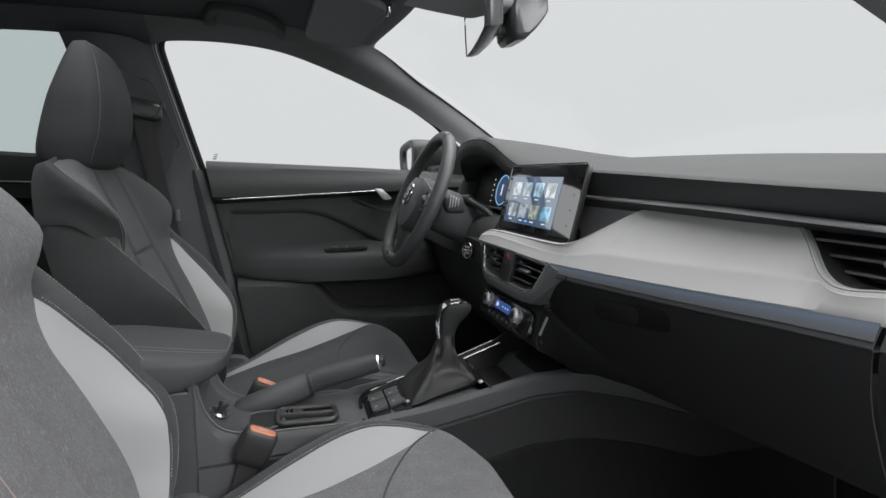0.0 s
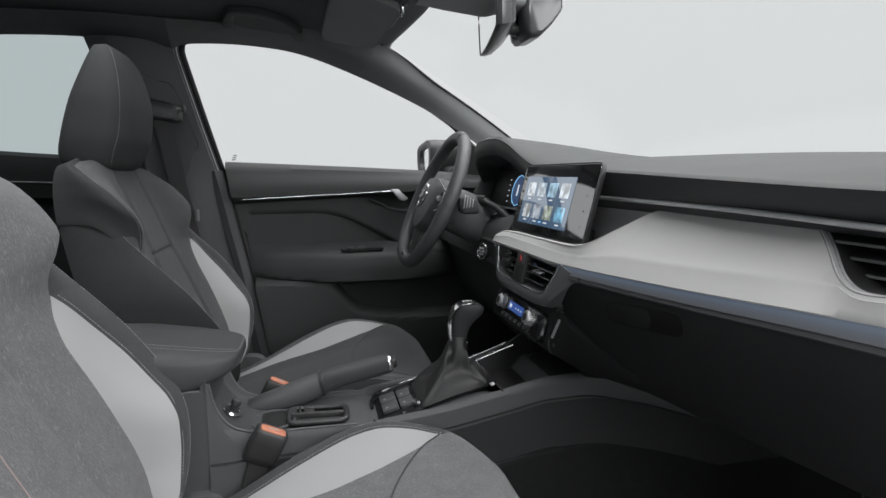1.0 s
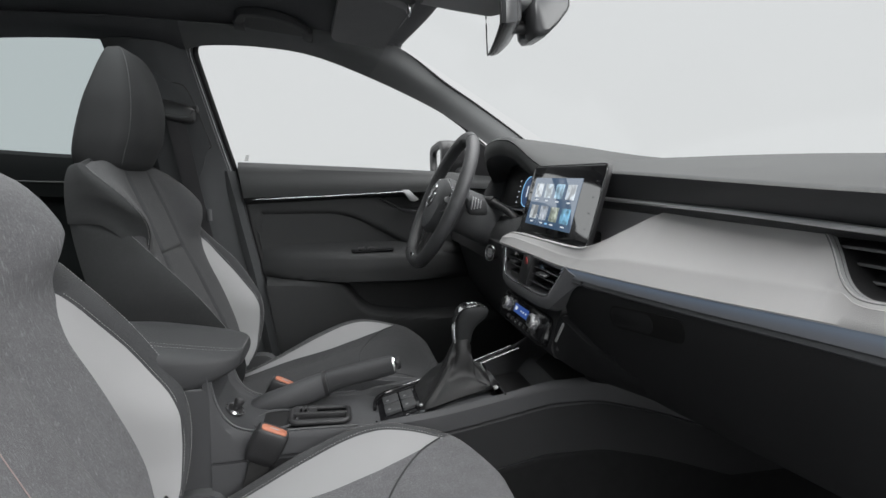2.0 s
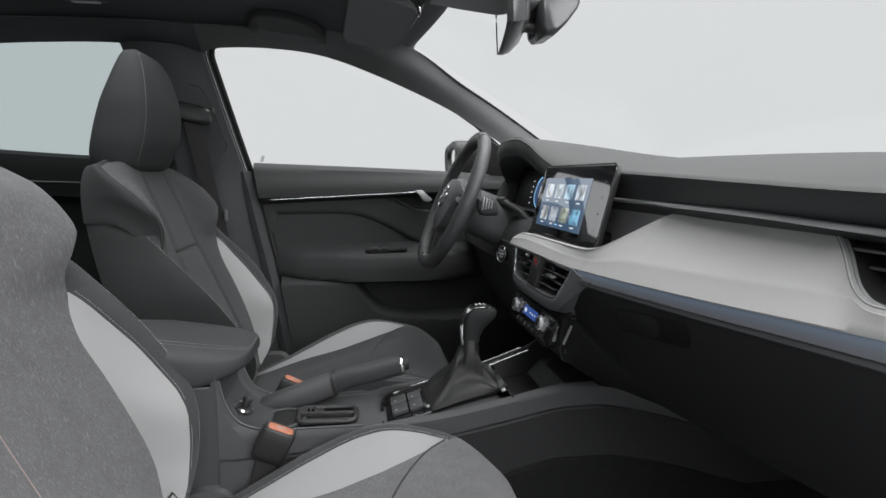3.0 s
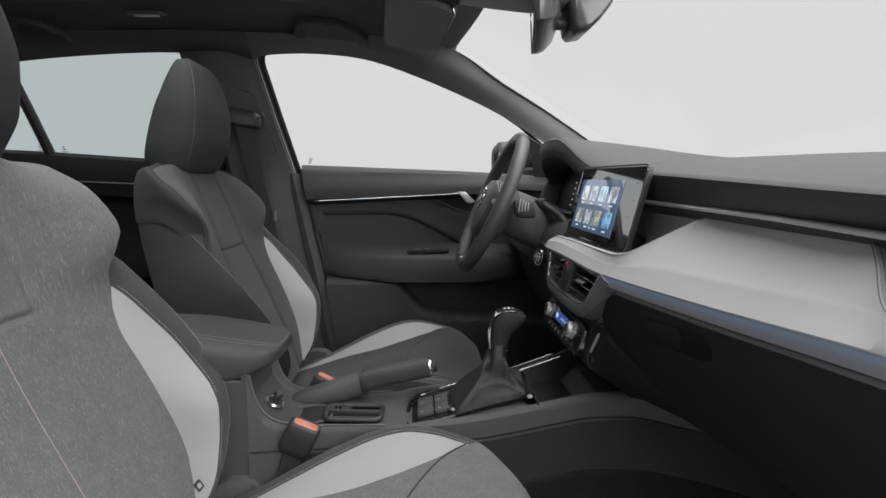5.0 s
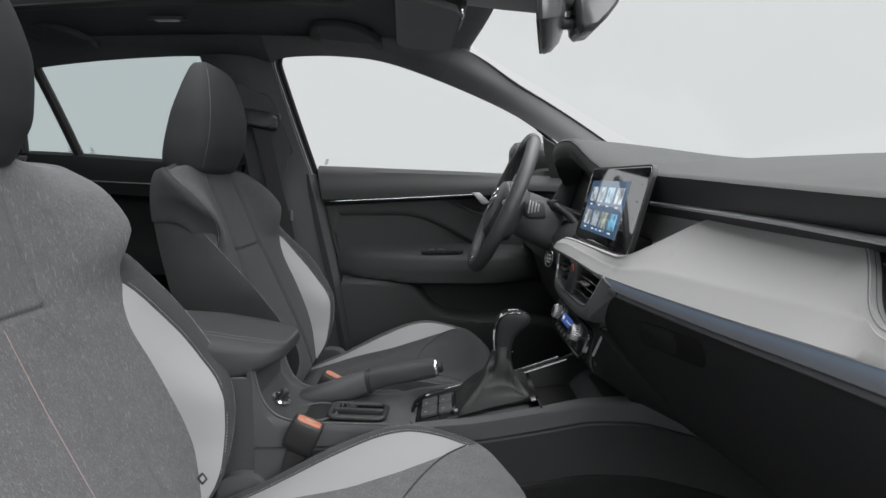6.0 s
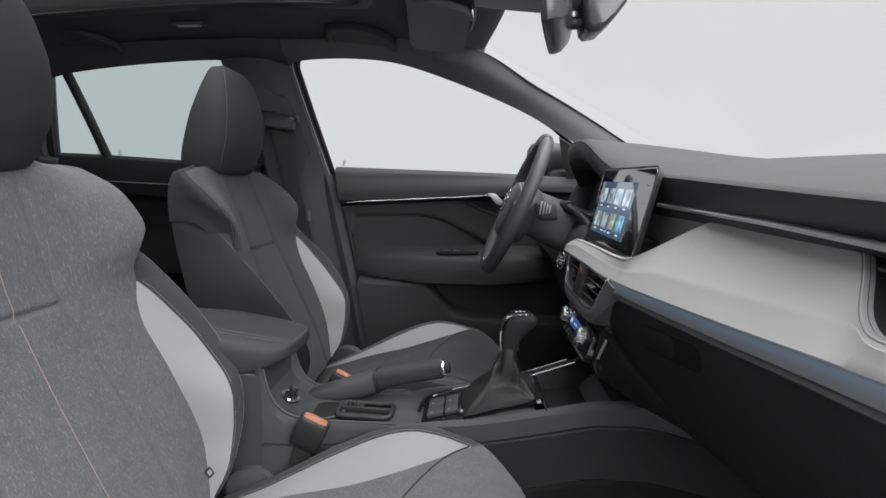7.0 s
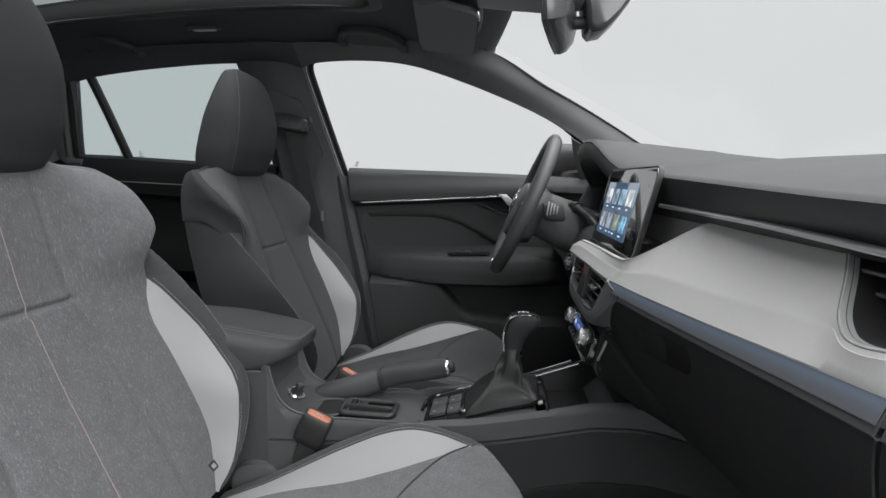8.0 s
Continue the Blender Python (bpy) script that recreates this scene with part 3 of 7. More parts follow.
# half-widths and depths of the backrest's lines by height: inner edge, inlay edge, crest
E_Y = lerp1([(0.53, 0.165), (0.581, 0.187), (0.613, 0.197), (0.65, 0.198), (0.70, 0.194), (0.747, 0.190), (0.80, 0.185), (0.835, 0.194), (0.866, 0.207), (0.894, 0.199), (0.924, 0.208), (0.95, 0.222), (0.975, 0.224), (1.0, 0.222), (1.028, 0.210), (1.05, 0.190), (1.065, 0.160), (1.075, 0.12)])
E_H = lerp1([(0.53, -0.008), (0.60, 0.0), (0.65, 0.006), (0.75, 0.011), (0.84, 0.008), (0.868, 0.012), (0.894, 0.024), (0.924, 0.039), (0.95, 0.044), (0.97, 0.037), (1.0, 0.020), (1.028, -0.006), (1.05, -0.014), (1.075, -0.02)])
O_Y = lerp1([(0.53, 0.165), (0.555, 0.175), (0.578, 0.187), (0.605, 0.201), (0.636, 0.209), (0.67, 0.215), (0.701, 0.225), (0.73, 0.234), (0.776, 0.238), (0.80, 0.235), (0.824, 0.228), (0.848, 0.217), (0.866, 0.207)])
O_X = lerp1([(0.53, -0.480), (0.555, -0.464), (0.578, -0.456), (0.605, -0.4535), (0.636, -0.450), (0.67, -0.449), (0.701, -0.460), (0.73, -0.482), (0.776, -0.516), (0.80, -0.535), (0.824, -0.552), (0.848, -0.567), (0.866, -0.5815)])
W_Y = lerp1([(0.53, 0.178), (0.555, 0.188), (0.59, 0.204), (0.621, 0.219), (0.651, 0.231), (0.68, 0.241), (0.712, 0.248), (0.764, 0.256), (0.813, 0.261), (0.845, 0.262), (0.878, 0.256), (0.90, 0.245), (0.925, 0.225)])
W_X = lerp1([(0.53, -0.478), (0.555, -0.460), (0.59, -0.449), (0.621, -0.443), (0.651, -0.441), (0.68, -0.444), (0.712, -0.453), (0.736, -0.468), (0.764, -0.485), (0.788, -0.502), (0.813, -0.521), (0.834, -0.540), (0.856, -0.558), (0.878, -0.576), (0.90, -0.592), (0.925, -0.612)])
SET = lerp1([(0.53, 0.3), (0.70, 0.8), (0.867, 1.0), (0.95, 0.7), (1.03, 0.3), (1.3, 0.2)])
B_CH = lerp1([(0.60, 0.108), (0.70, 0.100), (0.78, 0.092), (0.858, 0.076), (0.93, 0.070), (1.0, 0.068), (1.06, 0.066)])
TIP = 0.866


def back_point(y, z, lean, wide):
    """The backrest's padded front between its two inner edges."""
    a, e = abs(y) / wide, E_Y(z)
    x = SPINE(z) + E_H(z) * smoothstep(0.42, 1.0, a / e)
    x -= 0.006 * math.exp(-(((a - B_CH(z)) / 0.007) ** 2)) * smoothstep(1.045, 1.0, z)
    x -= 0.006 * math.exp(-(((z - 0.862) / 0.0035) ** 2)) * smoothstep(0.080, 0.074, a)
    return Vector((x - lean * SET(z), y, z - 0.026 * smoothstep(0.35, 1.0, a / e) * smoothstep(1.03, 1.075, z)))


C_Z = lerp1([(-0.50, 0.508), (-0.40, 0.535), (-0.30, 0.563), (-0.20, 0.594), (-0.13, 0.611), (-0.075, 0.618)])
C_H = lerp1([(-0.50, 0.004), (-0.42, 0.014), (-0.36, 0.027), (-0.30, 0.038), (-0.24, 0.042), (-0.19, 0.037), (-0.13, 0.019), (-0.085, 0.005), (-0.04, 0.0), (0.0, 0.0)])
C_IN = lerp1([(-0.50, 0.160), (-0.42, 0.160), (-0.36, 0.155), (-0.30, 0.147), (-0.25, 0.143), (-0.20, 0.146), (-0.157, 0.155), (-0.12, 0.171), (-0.085, 0.196)])
C_OUT = lerp1([(-0.50, 0.180), (-0.42, 0.190), (-0.36, 0.198), (-0.30, 0.207), (-0.25, 0.214), (-0.19, 0.219), (-0.14, 0.213), (-0.085, 0.196)])
C_W = lerp1([(-0.50, 0.212), (-0.42, 0.223), (-0.30, 0.237), (-0.20, 0.243), (-0.14, 0.238), (-0.085, 0.222), (-0.05, 0.195), (-0.02, 0.150)])


def cush_path(u):
    """x and the centre's z along the cushion: u from 0 (rear) to 1 (under the front roll)."""
    if u < 0.8:
        x = -0.50 + 0.44 * u / 0.8
        return x, C_Z(x)
    a = (u - 0.8) / 0.2 * radians(125)
    return -0.060 + 0.060 * math.sin(a), 0.618 - 0.060 * (1 - math.cos(a))


def cush_point(y, u, dz):
    x, z = cush_path(u)
    a = abs(y)
    w = C_W(x) if u < 0.87 else C_W(cush_path(0.87)[0]) + 0.03 * (u - 0.87) / 0.13
    o = min(C_OUT(x), 0.93 * w)
    z += (1.05 if y > 0 else 1.35) * C_H(x) * smoothstep(0.10, 1.04 * w, a)
    t = max(0.0, (a - o) / max(1e-4, w - o))
    z -= 0.004 * t**2
    x -= 0.35 * max(0.0, a - 0.12) * smoothstep(0.75, 0.95, u)
    return Vector((x, y, z + dz))


def strips(point, us, lo, hi, n, signs=(1, -1)):
    """Skins between two lines of a padded surface, one for each side."""
    return [sheet([[point(s * (lo(u) + (hi(u) - lo(u)) * k / n), u) for k in range(n + 1)] for u in us]) for s in signs]


def car_seat(cy, dz, lean, wide, label, main, centre_label):
    seat = thing("car_seat", label, "car seat", "front seats", place=(-0.3, cy, FLOOR_Z))
    sh = Vector((0, cy, 0))

    def bp(y, z):
        return back_point(y, z, lean, wide) + sh

    def inlay_pt(s, z):
        return Vector((O_X(z) - lean * SET(z), cy + s * wide * O_Y(z), z)) if z < TIP else bp(s * wide * E_Y(z), z) + Vector((-0.006, 0, 0)) * smoothstep(TIP, 0.89, z)

    def crest(s, z):
        if cy < 0:
            return Vector((W_X(z) - lean * SET(z), cy + s * wide * W_Y(z), z))
        fwd = 0.026 * (s < 0) * smoothstep(0.56, 0.68, z) * smoothstep(0.925, 0.80, z)
        return Vector((W_X(z) + fwd, cy + s * wide * (W_Y(z) - 0.030 * smoothstep(0.79, 0.88, z) + 0.018 * smoothstep(0.88, 0.925, z)), z))

    def yoke_edge(s, z):
        return bp(s * wide * E_Y(z), z)

    def rear_pt(s, z):
        return Vector((REAR_X_(z) - lean * SET(z), cy + s * REAR_Y(z), z - 0.022 * smoothstep(1.03, 1.075, z)))

    zs = sorted({round(0.53 + 0.545 * i / 46, 4) for i in range(47)} | {0.853, 0.8555, 0.858, 0.860, 0.862, 0.864, 0.866, 0.8685, 0.871})
    back = part("backrest", sheet([[bp(wide * E_Y(z) * k / 48, z) for k in range(-48, 49)] for z in zs]), main, seat, centre_label)
    low = [z for z in zs if z < TIP] + [TIP]
    side_z = [z for z in zs if z < 0.925] + [0.925]
    for s in (1, -1):
        rows = []
        for z in low:
            i, o = yoke_edge(s, z), inlay_pt(s, z)
            rows.append([i.lerp(o, k / 6) + Vector((0.004 * math.sin(math.pi * k / 6), 0, 0)) * smoothstep(TIP, 0.80, z) for k in range(7)])
        part("bolster_inlay", sheet(rows), PALE if s > 0 or main is MELANGE else KNIT, back, "pale grey leatherette inlay" if s > 0 or main is MELANGE else "charcoal inner bolster")
        rows = []
        for z in side_z:
            o, w = inlay_pt(s, z), crest(s, z)
            rows.append([o.lerp(w, k / 5) + Vector((0.0025 * math.sin(math.pi * k / 5), 0, 0)) for k in range(6)])
        part("bolster_edge", sheet(rows), KNIT, back)
        # lower side panel and shoulder piece over it
        rows = []
        for z in side_z:
            f = crest(s, z)
            e = rear_pt(s, 0.53 + (z - 0.53) * 1.05)
            rows.append([f] + [f.lerp(e, t) + Vector((0, s * b_, 0)) for t, b_ in ((0.06, 0.004), (0.2, 0.006), (0.5, 0.008), (0.8, 0.005))] + [e])
        if cy > 0:
            rows.append([p + Vector((-0.004, -s * 0.014, 0.040)) for p in rows[-1]])
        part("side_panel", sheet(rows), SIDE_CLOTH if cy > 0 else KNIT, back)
        PUFF = ((0.04, 0.004), (0.10, 0.010), (0.18, 0.016), (0.28, 0.020), (0.40, 0.022), (0.55, 0.021), (0.70, 0.017), (0.85, 0.011)) if cy > 0 else ((0.05, 0.008), (0.16, 0.018), (0.26, 0.021), (0.37, 0.020), (0.5, 0.017), (0.65, 0.013), (0.85, 0.007))
        rows = []
        for i in range(22):
            t0 = i / 21
            zf, zr = 0.870 + 0.205 * t0, 0.938 + 0.137 * t0
            f, e = yoke_edge(s, zf), rear_pt(s, zr)
            puff = 1 - 0.75 * smoothstep(0.55, 1.0, t0)
            roll = 0.004 * max(0.0, 1 - t0 / 0.12) ** 2 if cy > 0 else 0.0
            rows.append([f] + [f.lerp(e, t) + Vector((0, s * (b_ * puff - roll * smoothstep(0.0, 0.2, t)), (zr - zf) * (smoothstep(-0.25, 0.62, t) - 0.2 * (1 - t) ** 4 - t) * (t > 0))) for t, b_ in PUFF] + [e + Vector((0, s * 0.006, 0))])
        lowest = rows[0]
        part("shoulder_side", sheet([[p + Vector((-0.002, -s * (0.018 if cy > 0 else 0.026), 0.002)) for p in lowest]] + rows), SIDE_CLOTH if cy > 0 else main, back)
        out = [inlay_pt(s, z).lerp(crest(s, z), 0.12) for z in (0.57, 0.60, 0.65, 0.70, 0.74, 0.78, 0.82, 0.85, 0.864)]
        part("stitching", stitches(spline(out, 40), (0.0016, s * 0.0002, 0.0003)), THREAD, back)
        out = [crest(s, z) for z in (0.58, 0.61, 0.65, 0.69, 0.73, 0.77, 0.81, 0.85, 0.88, 0.90, 0.915)]
        part("stitching", stitches(spline(out, 60), (0.0004, s * 0.0003, 0.0002)), THREAD, back)
        out = [yoke_edge(s, z).lerp(rear_pt(s, z), 0.03) + Vector((0.001, s * (0.0025 if cy > 0 else 0.006), 0.001)) for z in (0.890, 0.91, 0.93, 0.95, 0.97, 0.99, 1.01, 1.03, 1.045)]
        if cy > 0:
            part("stitching", stitches(spline(out, 50), (0.0004, s * 0.0004, 0.0003)), THREAD, back)
    rear = [[Vector((REAR_X_(z) - lean * SET(z) - 0.02 * math.cos(k * math.pi / 12) * smoothstep(1.08, 0.9, z), cy + REAR_Y(z) * k / 6, z - 0.022 * (k / 6) ** 2 * smoothstep(1.03, 1.075, z))) for k in range(-6, 7)] for z in zs]
    part("rear_shell", sheet(rear), LEATHER, seat)
    top = zs[-1]
    part("top_cap", sheet([[bp(wide * E_Y(top) * k / 6, top) for k in range(-6, 7)], [rear[-1][k + 6] for k in range(-6, 7)]]), main, back)
    if main is MELANGE:
        part("stitching", tube([bp(0.0, z) + Vector((0.0008, 0, 0)) for z in [0.60 + 0.01 * i for i in range(38)]], 0.0006, 5), COPPER_THREAD, back, "thin copper thread")

    # cushion
    def cp(y, u):
        return cush_point(y, u, dz) + sh

    us = [i / 56 for i in range(57)]
    u_tip = 0.8 * (-0.085 + 0.50) / 0.44
    lo_us = [u for u in us if u < u_tip] + [u_tip]

    def cw(u):
        x = cush_path(u)[0]
        return C_W(x) if u < 0.87 else C_W(cush_path(0.87)[0]) + 0.03 * (u - 0.87) / 0.13

    def cin(u):
        return C_IN(cush_path(u)[0]) if u <= u_tip else min(cw(u), C_IN(-0.085) + (cw(u) - C_IN(-0.085)) * smoothstep(u_tip, u_tip + 0.05, u))

    def cout(u):
        return C_OUT(cush_path(u)[0]) if u <= u_tip else cin(u)

    cushion = part("seat_cushion", sheet([[cp(cin(u) * k / 24, u) for k in range(-24, 25)] for u in us]), main, seat)
    for s, bm in zip((1, -1), strips(cp, lo_us, cin, cout, 8)):
        if s > 0 or main is MELANGE:
            part("bolster_inlay", bm, PALE, cushion, "pale grey leatherette inlay")
        else:
            part("bolster_inlay", bm, KNIT, cushion, "charcoal inner bolster")
    ring_u = [u for u in us if u < u_tip + 0.05]
    for bm in strips(cp, ring_u, cout, cw, 6):
        part("bolster_edge", bm, KNIT, cushion)
    for s in (1, -1):
        rows = []
        for u in us:
            e = cp(s * cw(u), u)
            rows.append([e, e + Vector((0, s * 0.006, -0.012)), e + Vector((0, s * 0.006, -0.05)), Vector((min(e.x, -0.04), e.y - s * 0.006, 0.475 + dz)), Vector((min(e.x, -0.05), e.y - s * 0.03, 0.45 + dz))])
        part("side_skirt", sheet(rows), KNIT, cushion)
        line = [cp(s * (cout(u) + 0.005), u) for u in [0.08 + i * 0.06 for i in range(12)] + [u_tip]]
        part("stitching", stitches(spline(line, 40), (0, s * 0.0001, 0.0006)), THREAD, cushion)
        line = [cp(s * (cw(u) - 0.002), u) + Vector((0, s * 0.002, -0.001)) for u in [0.04 + i * 0.06 for i in range(15)]]
        part("stitching", stitches(spline(line, 40), (0, s * 0.0003, 0.0005)), THREAD, cushion)
    arc = [cp(y, 0.8 * (x + 0.5) / 0.44) + Vector((0, 0, 0.0004)) for x, y in ((-0.09, 0.195), (-0.125, 0.165), (-0.158, 0.128), (-0.182, 0.085), (-0.192, 0.04), (-0.194, 0), (-0.192, -0.04), (-0.182, -0.085), (-0.158, -0.128), (-0.125, -0.165), (-0.09, -0.195))]
    part("cushion_seam", tube(spline(arc, 60), 0.0016, 6), KNIT, cushion)
    part("seat_base", rbox((0.40, 0.40, 0.14), 0.02, pose(-0.29, cy, 0.40 + dz)), BLACK, seat, "black plastic seat base")
    part("recliner_cover", loft([ring((-0.460, cy + 0.255 + d, 0.500 + dz), (1, 0, 0), (0, 0, 1), 0.045 - 4 * abs(d - 0.006) ** 2, 0.045, 20, 2.6) for d in (-0.02, 0.004, 0.012)]), PLASTIC_LIGHT, seat, "grey plastic recliner cover")
    for s in (1, -1):
        part("seat_rail", rbox((0.46, 0.035, 0.04), 0.006, pose(-0.29, cy + 0.18 * s, FLOOR_Z + 0.02)), BLACK, seat)

    # headrest
    lx = -lean * 0.3
    hr_f = lerp1([(1.030, -0.660), (1.040, -0.642), (1.06, -0.632), (1.10, -0.616), (1.16, -0.610), (1.21, -0.617), (1.25, -0.630), (1.272, -0.645), (1.280, -0.660)])
    hr_b = lerp1([(1.030, -0.735), (1.040, -0.746), (1.06, -0.750), (1.10, -0.742), (1.16, -0.724), (1.21, -0.704), (1.25, -0.687), (1.272, -0.677), (1.280, -0.667)])
    hr_w = lerp1([(1.030, 0.085), (1.040, 0.102), (1.06, 0.112), (1.10, 0.120), (1.16, 0.118), (1.21, 0.106), (1.25, 0.088), (1.272, 0.066), (1.280, 0.03)])
    rings = []
    for i in range(27):
        z = 1.030 + 0.25 * i / 26
        f, b, w = hr_f(z), hr_b(z), hr_w(z)
        rings.append(ring(((f + b) / 2 + lx, cy, z), (1, 0, 0), (0, 1, 0), (f - b) / 2, w, 40, 3.2))
    hr = part("headrest", loft(rings), HEAD, seat, "charcoal leatherette headrest with pale stitching")
    for s in (1, -1):
        pts = [Vector(((hr_f(z) + hr_b(z)) / 2 + lx + (hr_f(z) - hr_b(z)) / 2 * math.cos(radians(50 if s < 0 else 64)) ** 0.625, cy + s * hr_w(z) * math.sin(radians(50 if s < 0 else 64)) ** 0.625, z)) for z in (1.045, 1.07, 1.10, 1.14, 1.18, 1.22, 1.25, 1.268)]
        if cy > 0:
            part("stitching", stitches(spline(pts, 30), (0.0004, s * 0.0004, 0)), THREAD, hr)
        part("headrest_post", tube([Vector((-0.70 + lx, cy + 0.06 * s, z)) for z in (1.0, 1.02, 1.05)], 0.006, 10), CHROME, hr)
    return seat


car_seat(0.333, -0.017, 0.0, 0.94, "charcoal fabric driver seat with pale grey bolster inlays", KNIT, "charcoal woven backrest")
p_seat = car_seat(-0.335, -0.008, 0.03, 1.0, "grey melange fabric passenger seat with pale grey bolster inlays", MELANGE, "grey melange backrest")
tag_m = frame_of((-0.4690, -0.209, 0.598), (0.5, 1, 0), (-0.4, 0, 1))
part("fabric_tag", prism(rounded(0.011, 0.014, 0.0015, 2), 0.0015, tag_m @ pose(0, 0, -0.001, 0, 0, 20)), BLACK, p_seat, "small black tag with a white mark")
part("tag_mark", prism(rounded(0.006, 0.007, 0.001, 2), 0.0008, tag_m @ pose(0, 0, 0.0004, 0, 0, 20)), PALE, p_seat)


# ---- dashboard ----
dash = thing("dashboard", "dark soft-touch dashboard with a silver-grey decor panel", "dashboard", place=(0.3, 0, 0.6))
PAD_Z = lerp1([(-0.74, 1.006), (-0.6, 1.0115), (-0.515, 1.0145), (-0.41, 1.0190), (-0.19, 1.0285), (0.0, 1.034), (0.2, 1.038), (0.4, 1.042), (0.74, 1.03)])
PAD_X = lerp1([(-0.74, 0.20), (-0.6, 0.172), (-0.4, 0.170), (-0.2, 0.171), (-0.17, 0.173), (-0.14, 0.180), (0.0, 0.192), (0.3, 0.20)])
BACK_Z = lerp1([(-0.74, 1.03), (-0.6, 1.040), (-0.3, 1.056), (0.0, 1.066), (0.2, 1.068), (0.4, 1.073), (0.74, 1.06)])
BACK_X = lerp1([(-0.74, 0.46), (-0.5, 0.56), (-0.2, 0.62), (0.2, 0.62), (0.5, 0.56), (0.74, 0.46)])
LOW_X = lerp1([(-0.74, 0.186), (-0.607, 0.163), (-0.54, 0.155), (-0.407, 0.141), (-0.2, 0.118), (-0.118, 0.112), (0.01, 0.105), (0.14, 0.098)])
LOW_Z = lerp1([(-0.74, 0.912), (-0.607, 0.907), (-0.54, 0.903), (-0.407, 0.894), (-0.2, 0.884), (-0.118, 0.881), (0.01, 0.884), (0.14, 0.886)])
ys_all = [-0.74 + 1.48 * i / 60 for i in range(61)]

rows = []
for y in [q for q in ys_all if q < 0.19]:
    px, pz, bx, bz = PAD_X(y), PAD_Z(y), BACK_X(y), BACK_Z(y)
    r = [Vector((bx + 0.10, y, bz - 0.03)), Vector((bx + 0.04, y, bz - 0.006))]
    r += [Vector((bx + (px + 0.012 - bx) * t, y, bz + (pz + 0.001 - bz) * t + 0.006 * math.sin(math.pi * t))) for t in (0, 0.15, 0.35, 0.55, 0.75, 0.9, 1.0)]
    r += [Vector((px + 0.004, y, pz)), Vector((px, y, pz - 0.003))]
    rows.append(r)
part("upper_pad", sheet(rows, 0.002, away=(0, 0, -1)), PAD, dash, "dark grey soft-touch pad")

ys_r = [-0.74 + 0.90 * i / 40 for i in range(41)]
rows = [[Vector((PAD_X(y) + 0.012, y, PAD_Z(y) - 0.0015)), Vector((PAD_X(y) + 0.004, y, PAD_Z(y) - 0.0040)), Vector((PAD_X(y) + 0.008, y, PAD_Z(y) - 0.012)), Vector((0.190 + 0.02 * smoothstep(-0.6, -0.74, y), y, 0.993)), Vector((0.198 + 0.02 * smoothstep(-0.6, -0.74, y), y, 0.979)), Vector((0.208 + 0.02 * smoothstep(-0.6, -0.74, y), y, 0.973)), Vector((0.238, y, 0.970))] for y in ys_r]
part("slot_panel", sheet(rows, 0.004, away=(1, 0, 0)), SLOT, dash, "dark satin fascia under the pad")
part("recess_panel", sheet([[Vector((0.2105, y, 0.974)), Vector((0.209, y, 0.95)), Vector((0.204, y, 0.905)), Vector((0.15, y, 0.898))] for y in (-0.34, -0.2, -0.1, 0.0, 0.1, 0.17)], 0.004, away=(1, 0, 0)), RECESS, dash, "mid-grey recess behind the touchscreen")
chz = lerp1([(-0.74, 0.974), (-0.578, 0.979), (-0.492, 0.982), (-0.377, 0.985), (-0.142, 0.987), (0.1, 0.988)])
part("chrome_strip", tube([Vector((0.188 + 0.02 * smoothstep(-0.6, -0.74, y), y, chz(y))) for y in [-0.73 + 0.02 * i for i in range(32)]], 0.0044, 12, flat=0.75), SATIN_STRIP, dash, "thin satin chrome strip")

# decor panel
TOP = [(-0.625, 0.171, 0.9305), (-0.606, 0.166, 0.9285), (-0.589, 0.163, 0.9260), (-0.574, 0.163, 0.9260), (-0.562, 0.166, 0.929), (-0.547, 0.173, 0.937), (-0.523, 0.190, 0.9550), (-0.509, 0.199, 0.9648), (-0.500, 0.204, 0.9697), (-0.486, 0.207, 0.971), (-0.40, 0.206, 0.971), (-0.32, 0.204, 0.972), (-0.27, 0.200, 0.972), (-0.255, 0.194, 0.969), (-0.22, 0.166, 0.944), (-0.19, 0.142, 0.923), (-0.165, 0.130, 0.913), (-0.12, 0.128, 0.909), (0.0, 0.124, 0.908), (0.07, 0.120, 0.908), (0.120, 0.116, 0.907), (0.140, 0.112, 0.903), (0.148, 0.106, 0.896)]
top_pts = spline([(x, y, z) for y, x, z in TOP], 150)


def decor_row(p):
    y = p.y
    lx, lz = LOW_X(min(y, 0.14)), LOW_Z(min(y, 0.14))
    end = smoothstep(0.09, 0.148, y)
    nz = min(lz + 0.0235 - 0.009 * smoothstep(-0.27, -0.17, y) - 0.005 * end, p.z - 0.004)
    nose = Vector((min(lx + 0.0145 - 0.0060 * smoothstep(-0.27, -0.17, y) - 0.0055 * end, p.x - 0.45 * (p.z - nz)), y, nz))
    low = Vector((lx - 0.0015, y, lz))
    inner = Vector((0.002, 0, -0.002)) if y < -0.493 else Vector((0.012, 0, -0.004))
    off = smoothstep(-0.500, -0.475, y)
    return [p + inner, p + Vector((0.002, 0, 0.0015)) * off, p + Vector((-0.001, 0, 0.0005)) * off, p.lerp(nose, 0.04) + Vector((-0.0006, 0, 0.0003)) * off, p.lerp(nose, 0.10), p.lerp(nose, 0.4), p.lerp(nose, 0.75), nose.lerp(p, 0.03), nose + Vector((-0.0003, 0, 0)), nose.lerp(low, 0.10), nose.lerp(low, 0.6), low, low + Vector((0.001, 0, -0.0025)), low + Vector((0.012, 0, 0.001))]


